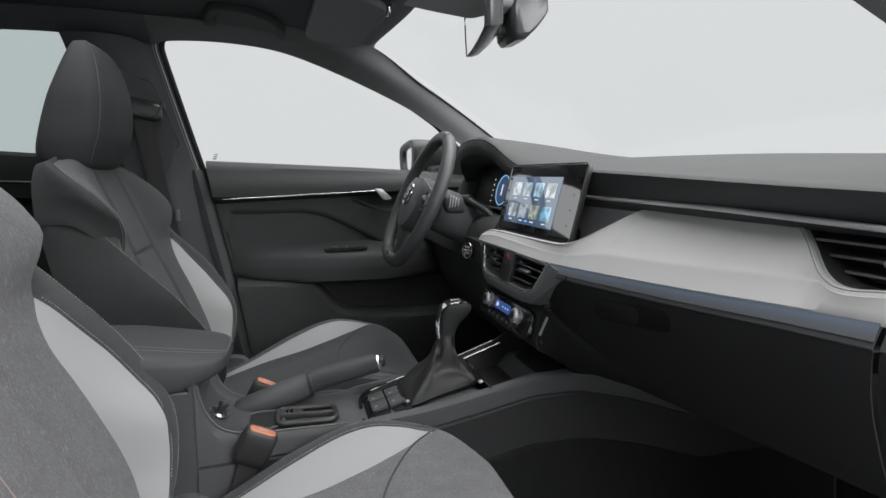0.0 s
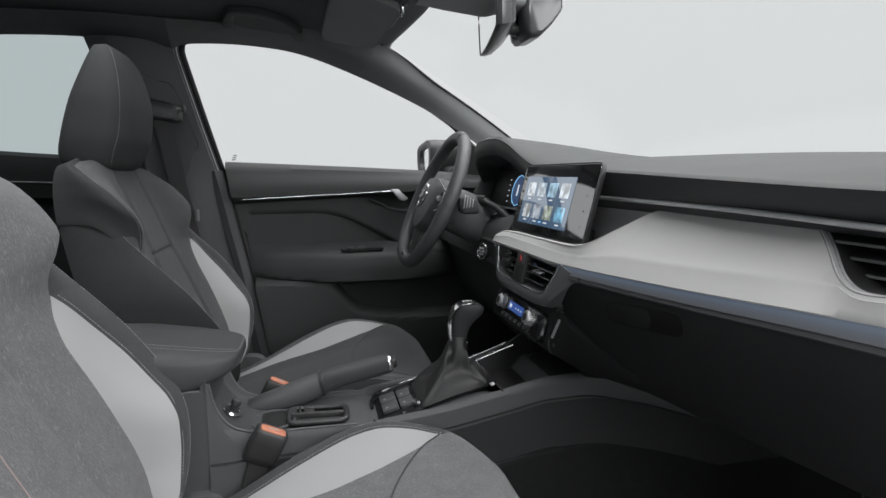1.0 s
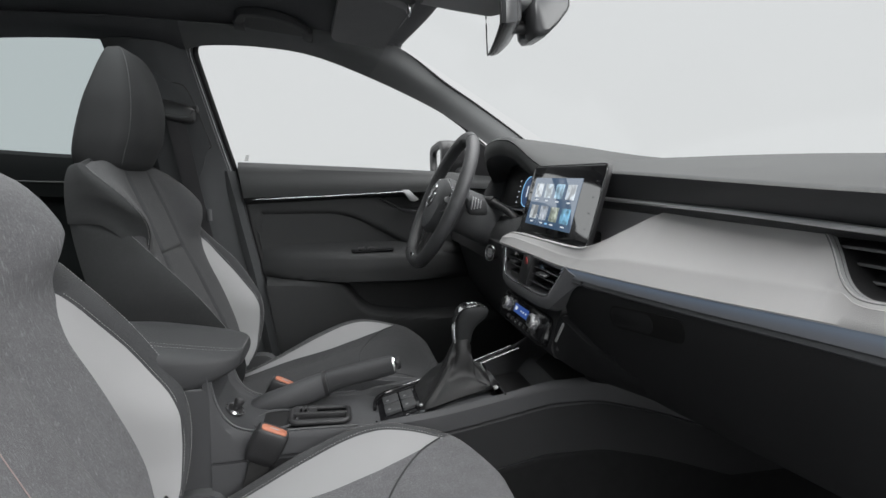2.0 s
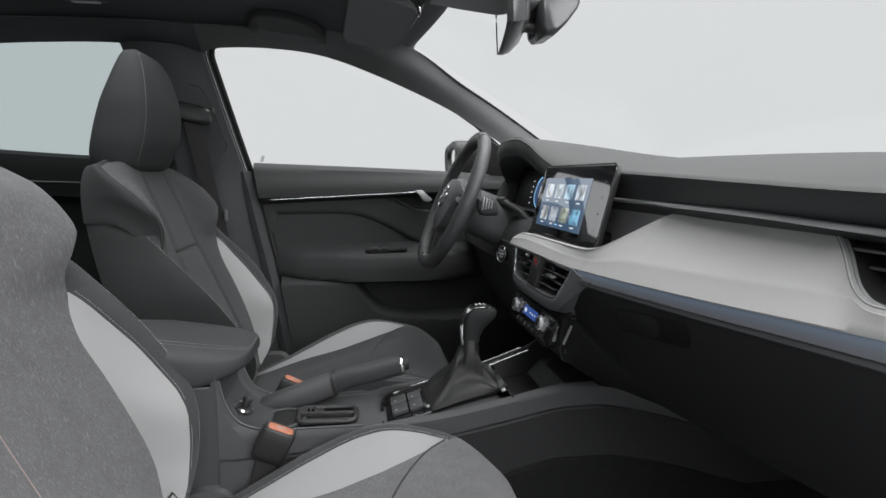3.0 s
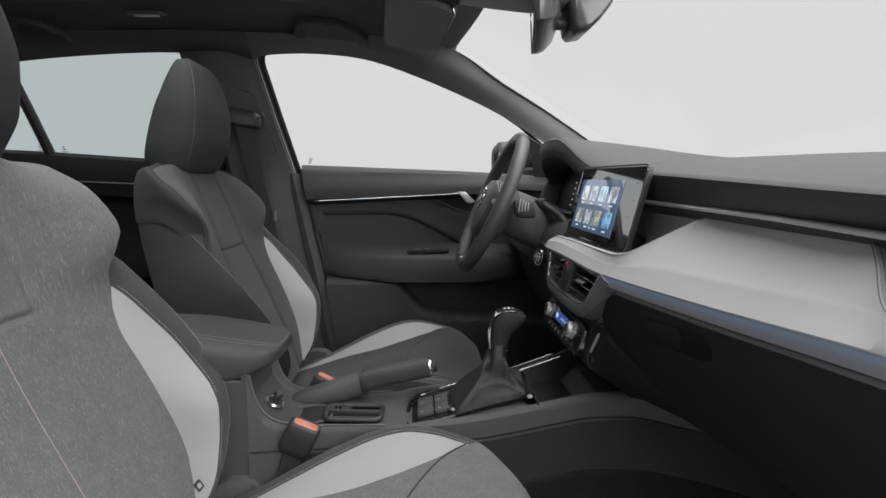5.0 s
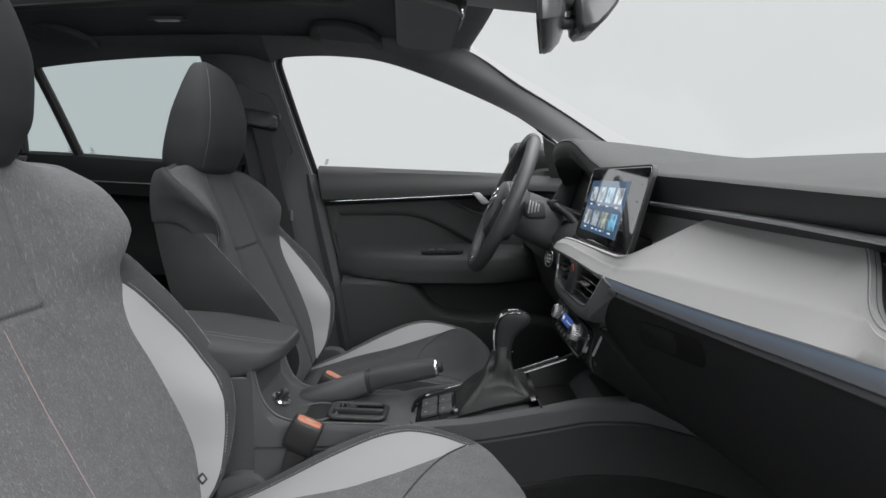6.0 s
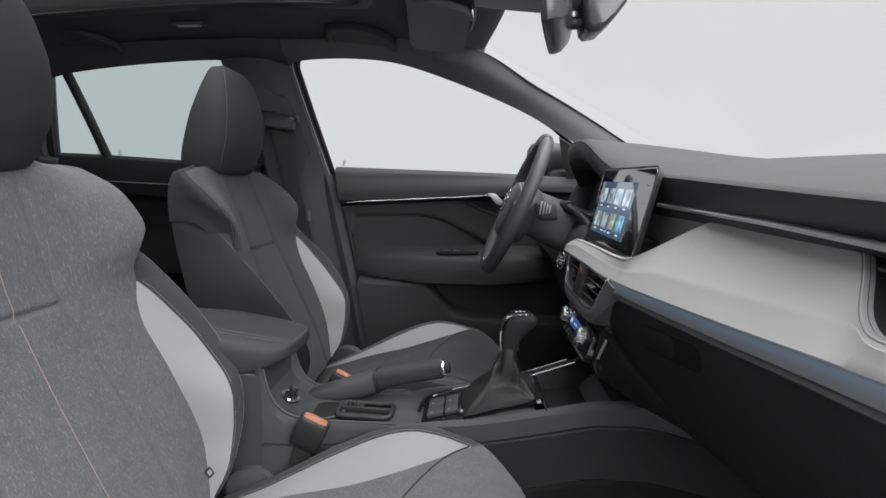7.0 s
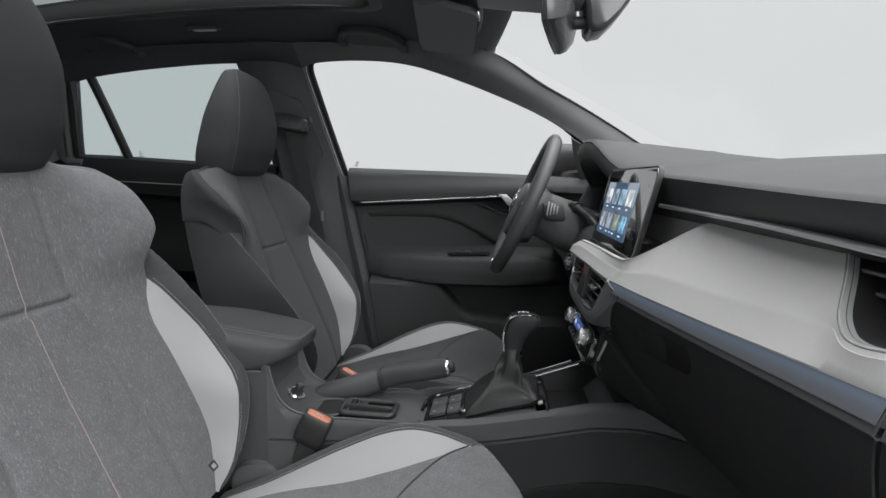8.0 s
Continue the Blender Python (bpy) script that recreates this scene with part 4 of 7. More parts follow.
part("decor_panel", sheet([decor_row(p) for p in top_pts], 0.0015, away=(1, 0, -1)), TRIM, dash, "silver-grey brushed decor panel")
rows = [[Vector((LOW_X(y) + 0.05, y, LOW_Z(y) + 0.0210))] + decor_row(Vector((LOW_X(y) + 0.008, y, LOW_Z(y) + 0.0230)))[1:] for y in [-0.74 + 0.01 * i for i in range(12)]]
part("decor_lip", sheet(rows, 0.003, away=(1, 0, -1)), TRIM, dash, "silver-grey decor lip under the outer vent")

# smoked strip under the decor panel, washed blue by an unseen light line
STRIP_H = lerp1([(-0.74, 0.025), (-0.6, 0.0235), (-0.54, 0.0225), (-0.41, 0.0215), (-0.2, 0.020), (-0.13, 0.018)])
for a, b in ((-0.742, -0.617), (-0.612, -0.205), (-0.200, -0.135)):
    rows = []
    for i in range(25):
        y = a + (b - a) * i / 24
        x, z, h = LOW_X(y), LOW_Z(y), STRIP_H(y)
        rows.append([Vector((x + 0.012, y, z - 0.001)), Vector((x + 0.003, y, z - 0.0035)), Vector((x - 0.0005, y, z - 0.30 * h)), Vector((x - 0.0040, y, z - 0.62 * h)), Vector((x - 0.0065, y, z - 0.94 * h)), Vector((x - 0.0055, y, z - h)), Vector((x + 0.010, y, z - h - 0.0005))])
    part("accent_strip", sheet(rows, 0.002, away=(1, 0, 0)), ACCENT, dash, "smoked metallic accent strip")
# emissive bands paint the blue wash, brightest under the decor panel and fading downwards
for k, power in enumerate((0.70, 1.0, 0.92, 0.70, 0.48, 0.30, 0.17, 0.08, 0.03)):
    guide = glow("painted_blue_glow", (0.030, 0.056, 0.098), 0.75 * power, 0.38)
    guide.node_tree.nodes["Principled BSDF"].inputs["Base Color"].default_value = (0.08, 0.083, 0.09, 1)
    rows = []
    for i in range(50):
        y = -0.612 + 0.477 * i / 49
        x, z, h = LOW_X(y), LOW_Z(y), STRIP_H(y)
        f0, f1 = 0.08 + 0.07 * k, 0.08 + 0.07 * (k + 1)
        rows.append([Vector((x - 0.0010 - 0.0090 * f, y, z - f * h)) for f in (f0, f1)])
    part("light_guide", sheet(rows, 0.0008, away=(1, 0, 0)), guide, dash, "blue glow of a hidden light, painted as an emissive band")

# lower dashboard and glovebox
LOWER = [(0.004, -0.0004), (-0.0056, -0.0010), (-0.0058, -0.008), (-0.0052, -0.020), (-0.0030, -0.036), (0.0035, -0.060), (0.016, -0.092), (0.030, -0.122), (0.044, -0.142), (0.062, -0.150), (0.12, -0.156), (0.50, -0.17)]

KNEE = [(0.008, -0.0005), (0.0045, -0.004), (0.0045, -0.014), (0.008, -0.036), (0.021, -0.085), (0.05, -0.17), (0.10, -0.245), (0.22, -0.275), (0.50, -0.29)]
LOW_IN = lerp1([(dz, dx) for dx, dz in KNEE[::-1]])


def lower_rows(a, b, n):
    out = []
    for i in range(n):
        y = a + (b - a) * i / (n - 1)
        x, z = LOW_X(y), LOW_Z(y) - STRIP_H(max(-0.74, min(-0.13, y)))
        w = smoothstep(-0.15, -0.27, y)
        out.append([Vector((x + dx * w + (LOW_IN(dz) - 0.006) * (1 - w), y, z + dz)) for dx, dz in LOWER])
    return out


part("lower_panel", sheet(lower_rows(-0.742, -0.617, 6), 0.002, away=(1, 0, 0)), LOWER_PLASTIC, dash)
glove = part("glovebox_lid", sheet(lower_rows(-0.612, -0.14, 40), 0.002, away=(1, 0, 0)), LOWER_PLASTIC, dash, "dark grained glovebox lid")
gm = frame_of((0.1338, -0.338, 0.845), (0.11, -1, 0.11), (-0.12, 0, 1))
# a flush black plate paints the shade of the handle's hollow
part("handle_recess", prism(rounded(0.136, 0.029, 0.012), 0.0080, gm, 0.001), HOLE, glove, "black plate painted as the shaded handle recess")
part("handle", prism(rounded(0.082, 0.0255, 0.010), 0.0086, gm @ pose(-0.0245, 0.0, 0.0), 0.002), HANDLE, glove, "glovebox handle")
# same plastic as the glovebox side, coloured paler for light missing here
part("lower_panel", sheet([[Vector((0.105 + dx + 0.018 * smoothstep(0.14, 0.21, y) + 0.03 * (y - 0.14), y, 0.872 + dz)) for dx, dz in KNEE] for y in (0.14, 0.16, 0.18, 0.2, 0.3, 0.4, 0.5, 0.6, 0.74)], 0.01, away=(1, 0, 0)), PLASTIC, dash)
part("knee_panel", sheet([[Vector((0.26, y, 0.935)), Vector((0.20, y, 0.932)), Vector((0.157, y, 0.918)), Vector((0.136, y, 0.885)), Vector((0.132, y, 0.82))] for y in (0.165, 0.25, 0.32, 0.45, 0.6, 0.74)], 0.01, away=(1, 0, 0)), PLASTIC, dash)


def slat(y0, y1, x, z, dx=0.0, chord=0.020, tilt=12):
    m = frame_of(((x + x + dx) / 2, (y0 + y1) / 2, z), (-dx if y1 < y0 else dx, y1 - y0, 0), (math.cos(radians(tilt)), 0, math.sin(radians(tilt))))
    return rbox((math.hypot(y1 - y0, dx), chord, 0.0028), 0.0012, m, 1)


# outer passenger vent
EDGE_GREY = mat("grey_slat_edge", (0.16, 0.162, 0.165), 0.45, var=0.08, scale=20)
rim_pts = [p for p in top_pts if p.y < -0.491]
part("border_groove", tube([p + Vector((-0.0012, 0.0004, 0.0012)) for p in rim_pts], 0.0005, 6), EDGE_GREY, dash)
part("decor_border", sheet([[p + Vector((0.004, 0.0, -0.004)), p + Vector((0.0, -0.0008, 0.0008)), p + Vector((0.0002, -0.0012, 0.0010)), p + Vector((0.0016, -0.0018, 0.0015)), p + Vector((0.006, -0.0020, 0.0014))] for p in rim_pts], 0.001, away=(1, 0, 0)), LIGHT_TRIM, dash, "thin grey decor border")
part("vent_throat", sheet([[p + Vector((0.002, -0.0019, 0.0015)), p + Vector((0.014, -0.0010, 0.0010)), p + Vector((0.060, 0.004, -0.004))] for p in rim_pts], 0.001, away=(0, 1, -1)), SATIN_BLACK, dash, "dark throat of the outer vent")
vent = part("outer_vent", sheet([[Vector((0.243, y, 0.972)), Vector((0.245, y, 0.925))] for y in (-0.735, -0.62, -0.52)], 0.004), BLACK, dash, "black outer air vent")
for k in range(4):
    z = 0.9635 - 0.0135 * k
    part("slat", slat(-0.735, -0.512 - 0.008 * k, 0.215, z), BLACK, vent)
    part("slat_edge", rbox((0.003, 0.219 - 0.008 * k, 0.0028), 0.0008, pose(0.2035, -0.6245 - 0.004 * k, z - 0.002), 1), EDGE_GREY, vent)
part("vent_tab", rbox((0.016, 0.036, 0.007), 0.003, pose(0.205, -0.602, 0.9475)), SILVER, vent, "satin silver vent tab")

# centre vents: a trapezoid framed unit with a hazard button between two outlets
cv = part("centre_vent", prism([(-0.150, 0.012), (0.134, 0.008), (0.106, -0.036), (0.078, -0.045), (-0.078, -0.045), (-0.118, -0.036)], 0.004, frame_of((0.128, 0.0, 0.868), (0, 1, 0), (0.25, 0, 1))), BLACK, dash, "black twin centre air vent")
CVM = frame_of((0.106, 0.0, 0.868), (0, 1, 0), (0.25, 0, 1))
rim = [CVM @ Vector((x, y, 0)) for x, y in ((-0.151, 0.013), (-0.143, 0.0), (-0.119, -0.036), (-0.108, -0.042), (-0.078, -0.046), (0, -0.047), (0.072, -0.046), (0.098, -0.042), (0.108, -0.036), (0.129, 0.0), (0.136, 0.010))]
part("vent_rim", tube([p + Vector((-0.0030, 0, 0.0)) for p in spline(rim, 60)], 0.0015, 8), CHROME, cv, "thin chrome vent rim")
outer = [CVM @ Vector(q) for q in ((-0.200, 0.004, 0.014), (-0.172, -0.012, 0.009), (-0.140, -0.042, 0.004), (-0.118, -0.057, 0.005), (-0.080, -0.063, 0.004), (0, -0.064, 0.004), (0.074, -0.063, 0.004), (0.106, -0.057, 0.004), (0.120, -0.043, 0.004), (0.143, -0.004, 0.002), (0.150, 0.014, 0.0))]
surround = []
for p, q in zip(spline(rim, 60), spline(outer, 60)):
    surround.append([p + Vector((0.02, 0, 0)), p.copy(), p.lerp(q, 0.3) + Vector((-0.003, 0, 0)), p.lerp(q, 0.7) + Vector((-0.003, 0, 0)), q, q + Vector((0.012, 0, -0.004)), q + Vector((0.05, 0, -0.012))])
part("vent_surround", sheet(surround, 0.003, away=(1, 0, 0)), STRIP, cv, "grey surround under the centre vents")
for s in (1, -1):
    for k in range(4):
        z = 0.877 - 0.0125 * k
        outer = (0.140 if s < 0 else 0.126) - 0.009 * k - (0.012 if k == 3 else 0)
        part("slat", slat(s * 0.026, s * outer, 0.118 - 0.0035 * k, z, 0, 0.018), GLOSS, cv)
        part("slat_edge", rbox((0.0012, outer - 0.026, 0.0009), 0.0003, pose(0.1085 - 0.0035 * k, s * (outer + 0.026) / 2, z - 0.0015), 1), PLASTIC_LIGHT, cv)
    part("vent_tab", rbox((0.012, 0.036, 0.0042), 0.0018, pose(0.1020, s * 0.074, 0.8565, 0, -14, 0)), SHELL, cv, "glossy dark vent tab")
part("vent_wheel", rbox((0.010, 0.006, 0.014), 0.002, pose(0.101, 0.117, 0.851)), CHROME, cv, "small chrome thumbwheel")
part("button_column", prism([(-0.024, 0.012), (0.024, 0.012), (0.022, -0.045), (-0.022, -0.045)], 0.012, frame_of((0.113, 0.0, 0.868), (0, -1, 0), (0.25, 0, 1)), 0.002), BLACK, cv)
RED = mat("red_print", (0.30, 0.03, 0.028), 0.5, var=0.05)
hz = part("hazard_button", prism(rounded(0.036, 0.026, 0.004), 0.004, frame_of((0.104, 0.0, 0.868), (0, -1, 0), (0.25, 0, 1)), 0.001), PLASTIC, cv, "hazard button with a red triangle")
tri_pts = [Vector((0.0995, 0.0075 * math.cos(a), 0.868 + 0.0075 * math.sin(a))) for a in (radians(90), radians(210), radians(330))]
part("warning_triangle", tube(spline([tri_pts[0], tri_pts[0].lerp(tri_pts[1], 0.5), tri_pts[1], tri_pts[1].lerp(tri_pts[2], 0.5), tri_pts[2], tri_pts[2].lerp(tri_pts[0], 0.5)], 18, True), 0.0012, 5, True), RED, hz)

# instrument hood
LIP = [(0.140, 0.228, 1.004), (0.155, 0.206, 1.026), (0.168, 0.188, 1.042), (0.180, 0.176, 1.053), (0.198, 0.166, 1.067), (0.222, 0.158, 1.083), (0.255, 0.154, 1.095), (0.29, 0.153, 1.102), (0.35, 0.149, 1.105), (0.42, 0.150, 1.102), (0.475, 0.158, 1.096), (0.515, 0.170, 1.082), (0.538, 0.184, 1.060), (0.550, 0.204, 1.030)]
lip = spline([(x, y, z) for y, x, z in LIP], 40)
HB = lerp1([(0.14, 1.045), (0.162, 1.066), (0.30, 1.077), (0.45, 1.094), (0.60, 1.110), (0.70, 1.095)])
rows = []
for p in lip:
    bx = 0.50
    t0 = Vector((bx, p.y + 0.02, HB(p.y) - 0.006 - 0.05 * smoothstep(0.50, 0.55, p.y)))
    r = [p + Vector((0.07, 0, -0.050)), p + Vector((0.018, 0, -0.036)), p + Vector((0.004, 0, -0.030)), p + Vector((-0.001, 0, -0.020)), p + Vector((-0.002, 0, -0.008)), p + Vector((0.001, 0, 0.002)), p + Vector((0.008, 0, 0.007))]
    s0 = r[-1]
    r += [s0.lerp(t0, t) + Vector((0, 0, 0.003 * math.sin(math.pi * t) * smoothstep(0.1, 0.3, p.y))) for t in (0.15, 0.35, 0.6, 0.8, 1.0)]
    rows.append(r)
part("instrument_hood", sheet([r[5:] for r in rows], 0.004, away=(0.3, 0, -1)), PAD, dash, "dark grey instrument hood")
part("hood_front", sheet([r[:6] for r in rows], 0.003, away=(1, 0, 0)), PAD, dash, "dark inner edge of the hood")
part("hood_lining", sheet([[p + Vector((0.022, 0, -0.036)), p + Vector((0.085, 0.0, -0.03)), Vector((0.275, p.y * 0.9 + 0.04, 0.93))] for p in lip], 0.004, away=(1, 0, 0)), BLACK, dash)

wall_edge = spline([(0.204, 0.551, 1.034), (0.205, 0.553, 1.026), (0.198, 0.555, 1.012), (0.188, 0.554, 0.996), (0.168, 0.550, 0.955), (0.166, 0.549, 0.935)], 24)
part("binnacle_wall", sheet([[p, p + Vector((0.004, -0.003, 0)), p.lerp(Vector((0.270, 0.532, p.z)), 0.4), Vector((0.270, 0.532, p.z))] for p in wall_edge], 0.004, away=(0, 1, 0)), CONSOLE, dash, "dark inner side wall of the instrument binnacle")
part("wall_edge", tube(wall_edge, 0.0018, 6), PLASTIC_LIGHT, dash)
lip_low = spline([(0.200, 0.63, 0.962), (0.192, 0.52, 0.940), (0.180, 0.42, 0.939), (0.172, 0.30, 0.945), (0.166, 0.20, 0.947)], 24)
part("binnacle_lip", tube(lip_low, 0.0026, 8), PLASTIC_LIGHT, dash, "grey lower lip of the instrument binnacle")
part("binnacle_shelf", sheet([[p, p + Vector((0.03, 0, -0.002)), p + Vector((0.07, 0.0, -0.012))] for p in lip_low], 0.003, away=(0, 0, -1)), SATIN_BLACK, dash)

# instrument display
cluster = thing("instrument_display", "digital instrument display with blue dials behind the wheel", "instrument display", place=(0.235, 0.36, 0.93))
CM = frame_of((0.226, 0.385, 0.985), (0, -1, 0), (0.25, 0, 1))
part("housing", prism(rounded(0.27, 0.115, 0.015), 0.012, CM @ pose(0, 0, -0.013), 0.002), SATIN_BLACK, cluster)
part("bezel", tube(spline([CM @ Vector((x, y, 0.004)) for x, y in rounded(0.27, 0.118, 0.02)], 60, True), 0.0014, 6, True), SATIN_BLACK, cluster)
NAVY, CYAN, WHITE_GLOW = glow("navy_screen", (0.02, 0.06, 0.16), 0.7), glow("cyan_screen", (0.25, 0.55, 0.9), 0.9), glow("white_screen", (0.8, 0.87, 0.95), 0.75)
cx = 0.055
part("dial", prism([(0.036 * math.cos(2 * math.pi * i / 32), 0.036 * math.sin(2 * math.pi * i / 32)) for i in range(32)], 0.001, CM @ pose(cx, 0, 0.001)), NAVY, cluster)
part("dial_ring", tube([CM @ Vector((cx + 0.038 * math.cos(2 * math.pi * i / 40), 0.038 * math.sin(2 * math.pi * i / 40), 0.002)) for i in range(40)], 0.0012, 5, True), CYAN, cluster)
part("needle", prism([(-0.003, -0.014), (0.003, -0.014), (0.003, 0.014), (-0.003, 0.014)], 0.001, CM @ pose(cx, 0, 0.003)), WHITE_GLOW, cluster)
for k in range(5):
    part("tick", prism(rounded(0.004, 0.003, 0.001, 2), 0.001, CM @ pose(-0.004, -0.03 + 0.014 * k, 0.003)), WHITE_GLOW, cluster)

# touchscreen
screen = thing("touchscreen", "free-standing touchscreen showing two rows of tiles", "touchscreen", place=(0.16, 0, 0.91))
SW, SH = 0.300, 0.133
SM = frame_of((0.152, -0.010, 0.977), (0, -1, 0), (0.250, 0, 1))
part("casing", prism(rounded(SW + 0.006, SH + 0.006, 0.012), 0.006, SM @ pose(0, 0, -0.0075), 0.0), BLACK, screen)
part("bezel", tube([SM @ Vector((x, y, -0.001)) for x, y in rounded(SW + 0.004, SH + 0.004, 0.012)], 0.0014, 6, True), PLASTIC, screen)
pane = part("glass_panel", prism(rounded(SW, SH, 0.010), 0.002, SM @ pose(0, 0, -0.0015), 0.0008), SCREEN_GLASS, screen, "glossy black glass panel")
part("picture", prism([(-0.104, -0.050), (0.104, -0.050), (0.104, 0.044), (-0.104, 0.044)], 0.0006, SM @ pose(-0.022, 0.0, 0.0006)), glow("menu_backdrop", (0.06, 0.11, 0.19), 0.8, 0.04, 4.0), pane)
def photo(name, color, seed):
    """A small glowing picture: soft light and dark shapes under glass."""
    m = glow(name, color, 0.9, 0.04, 4.0)
    n, l = m.node_tree.nodes, m.node_tree.links
    tc, no, rp = n.new("ShaderNodeTexCoord"), n.new("ShaderNodeTexNoise"), n.new("ShaderNodeValToRGB")
    mp = n.new("ShaderNodeMapping")
    mp.inputs["Location"].default_value = (seed * 3.1, seed * 1.7, 0)
    no.inputs["Scale"].default_value, no.inputs["Detail"].default_value = 60, 4
    rp.color_ramp.elements[0].position, rp.color_ramp.elements[1].position = 0.40, 0.62
    rp.color_ramp.elements[0].color = (*[c * 0.40 + 0.02 for c in color], 1)
    rp.color_ramp.elements[1].color = (*[min(1, c * 1.35 + 0.06) for c in color], 1)
    l.new(tc.outputs["Object"], mp.inputs[0])
    l.new(mp.outputs[0], no.inputs["Vector"])
    l.new(no.outputs[0], rp.inputs[0])
    l.new(rp.outputs[0], n["Principled BSDF"].inputs["Emission Color"])
    return m


TILES = [("photo_tile", (0.40, 0.45, 0.50)), ("photo_tile", (0.36, 0.46, 0.54)), ("photo_tile", (0.28, 0.46, 0.60)), ("photo_tile", (0.40, 0.46, 0.52)), ("photo_tile", (0.42, 0.46, 0.48)), ("photo_tile", (0.26, 0.30, 0.35)), ("map_tile", (0.36, 0.42, 0.34)), ("photo_tile", (0.14, 0.40, 0.60))]
for k, (nm, col) in enumerate(TILES):
    cx, cy = -0.022 - 0.072 + 0.048 * (k % 4), 0.019 - 0.043 * (k // 4)
    part(nm, prism(rounded(0.035, 0.027, 0.001, 2), 0.0002, SM @ pose(cx, cy, 0.0012)), photo("tile_light", col, k), pane)
    part("caption_bar", prism(rounded(0.014, 0.0026, 0.001, 2), 0.0005, SM @ pose(cx, cy - 0.0190, 0.0013)), WHITE_GLOW, pane)
part("page_dots", prism(rounded(0.012, 0.003, 0.001, 2), 0.0005, SM @ pose(-0.022, -0.043, 0.0013)), CYAN, pane)
for k in range(4):
    part("touch_key", prism(rounded(0.003, 0.002, 0.0008, 2), 0.0004, SM @ pose(0.130, 0.040 - 0.026 * k, 0.0008)), PLASTIC_LIGHT, pane)
    part("touch_key", prism(rounded(0.005, 0.004, 0.001, 2), 0.0004, SM @ pose(-0.141, 0.040 - 0.026 * k, 0.0008)), PLASTIC_LIGHT, pane)
part("foot", rbox((0.06, 0.16, 0.05), 0.008, pose(0.178, -0.006, 0.905)), BLACK, screen)

# start button
sb = thing("start_button", "round engine start button with a silver ring", "push button", place=(0.116, 0.269, 0.844))
BM_ = frame_of((0.116, 0.269, 0.844), (0.30, -1, 0), (0.15, 0, 1)) @ Matrix.Scale(1.09, 4)
part("ring", tube([BM_ @ Vector((0.0165 * math.cos(2 * math.pi * i / 32), 0.0165 * math.sin(2 * math.pi * i / 32), 0.006)) for i in range(32)], 0.0016, 8, True), CHROME, sb)
part("cap", prism([(0.0155 * math.cos(2 * math.pi * i / 32), 0.0155 * math.sin(2 * math.pi * i / 32)) for i in range(32)], 0.010, BM_ @ pose(0, 0, -0.004), 0.002), BLACK, sb)


def writing(name, text, size, m, material, parent):
    cu = bpy.data.curves.new(name, "FONT")
    cu.body, cu.size, cu.align_x, cu.align_y, cu.extrude = text, size, "CENTER", "CENTER", 0.0002
    tmp = new(name, cu)
    me = bpy.data.meshes.new_from_object(tmp.evaluated_get(bpy.context.evaluated_depsgraph_get()))
    bpy.data.objects.remove(tmp)
    me.transform(m)
    me.materials.append(material)
    ob = new(name, me)
    ob.parent = parent
    if parent.data is None:
        ob.matrix_parent_inverse = Matrix.Translation(-parent.location)
    return ob


WHITE = mat("white_print", (0.75, 0.76, 0.77), 0.5, var=0.03)
for k, word in enumerate(("START", "ENGINE", "STOP")):
    writing("lettering", word, 0.0066, BM_ @ pose(0, 0.0066 - 0.0066 * k, 0.0065), WHITE, sb)

# climate panel
clim = thing("climate_panel", "climate control panel with two chrome knobs and a blue display", "climate panel", place=(0.1, 0, 0.75))
KM = frame_of((0.094, 0.002, 0.766), (0, -1, 0), (0.32, 0, 1))
part("panel", prism(rounded(0.235, 0.052, 0.016), 0.02, KM @ pose(0, 0, -0.019), 0.004), GLOSS, clim, "glossy black panel")
for s in (-1, 1):
    kn = part("knob", loft([ring(KM @ Vector((0.068 * s, 0.006, d)), KM.to_3x3() @ Vector((1, 0, 0)), KM.to_3x3() @ Vector((0, 1, 0)), r, r, 28) for d, r in ((0.0, 0.0130), (0.011, 0.0125), (0.014, 0.0112), (0.0148, 0.008))]), SILVER, clim, "ribbed satin silver knob")
    part("knob_base", tube([KM @ Vector((0.068 * s + 0.0148 * math.cos(2 * math.pi * i / 28), 0.006 + 0.0148 * math.sin(2 * math.pi * i / 28), 0.001)) for i in range(28)], 0.0018, 6, True), CHROME, kn)
    part("knob_face", prism([(0.0075 * math.cos(2 * math.pi * i / 24), 0.0075 * math.sin(2 * math.pi * i / 24)) for i in range(24)], 0.001, KM @ pose(0.068 * s, 0.006, 0.0146)), BLACK, kn)
for s in (-1, 1):
    for i in range(20):
        a = 2 * math.pi * i / 20
        part("knob_rib", rbox((0.0016, 0.0016, 0.011), 0.0005, KM @ pose(0.068 * s + 0.0128 * math.cos(a), 0.006 + 0.0128 * math.sin(a), 0.006), 1), CHROME, bpy.data.objects["knob" if s < 0 else "knob.001"])
part("display", prism(rounded(0.070, 0.017, 0.003, 3), 0.001, KM @ pose(-0.004, 0.006, 0.0012)), glow("blue_display", (0.035, 0.09, 0.33), 0.75), clim, "blue climate display")
for cx, w in ((-0.031, 0.004), (-0.025, 0.004), (-0.002, 0.004), (0.010, 0.004), (0.022, 0.003)):
    part("digit_bar", prism(rounded(w, 0.0075 if w > 0.003 and cx < -0.01 else 0.003, 0.001, 2), 0.0006, KM @ pose(cx, 0.006, 0.0022)), WHITE_GLOW, clim)
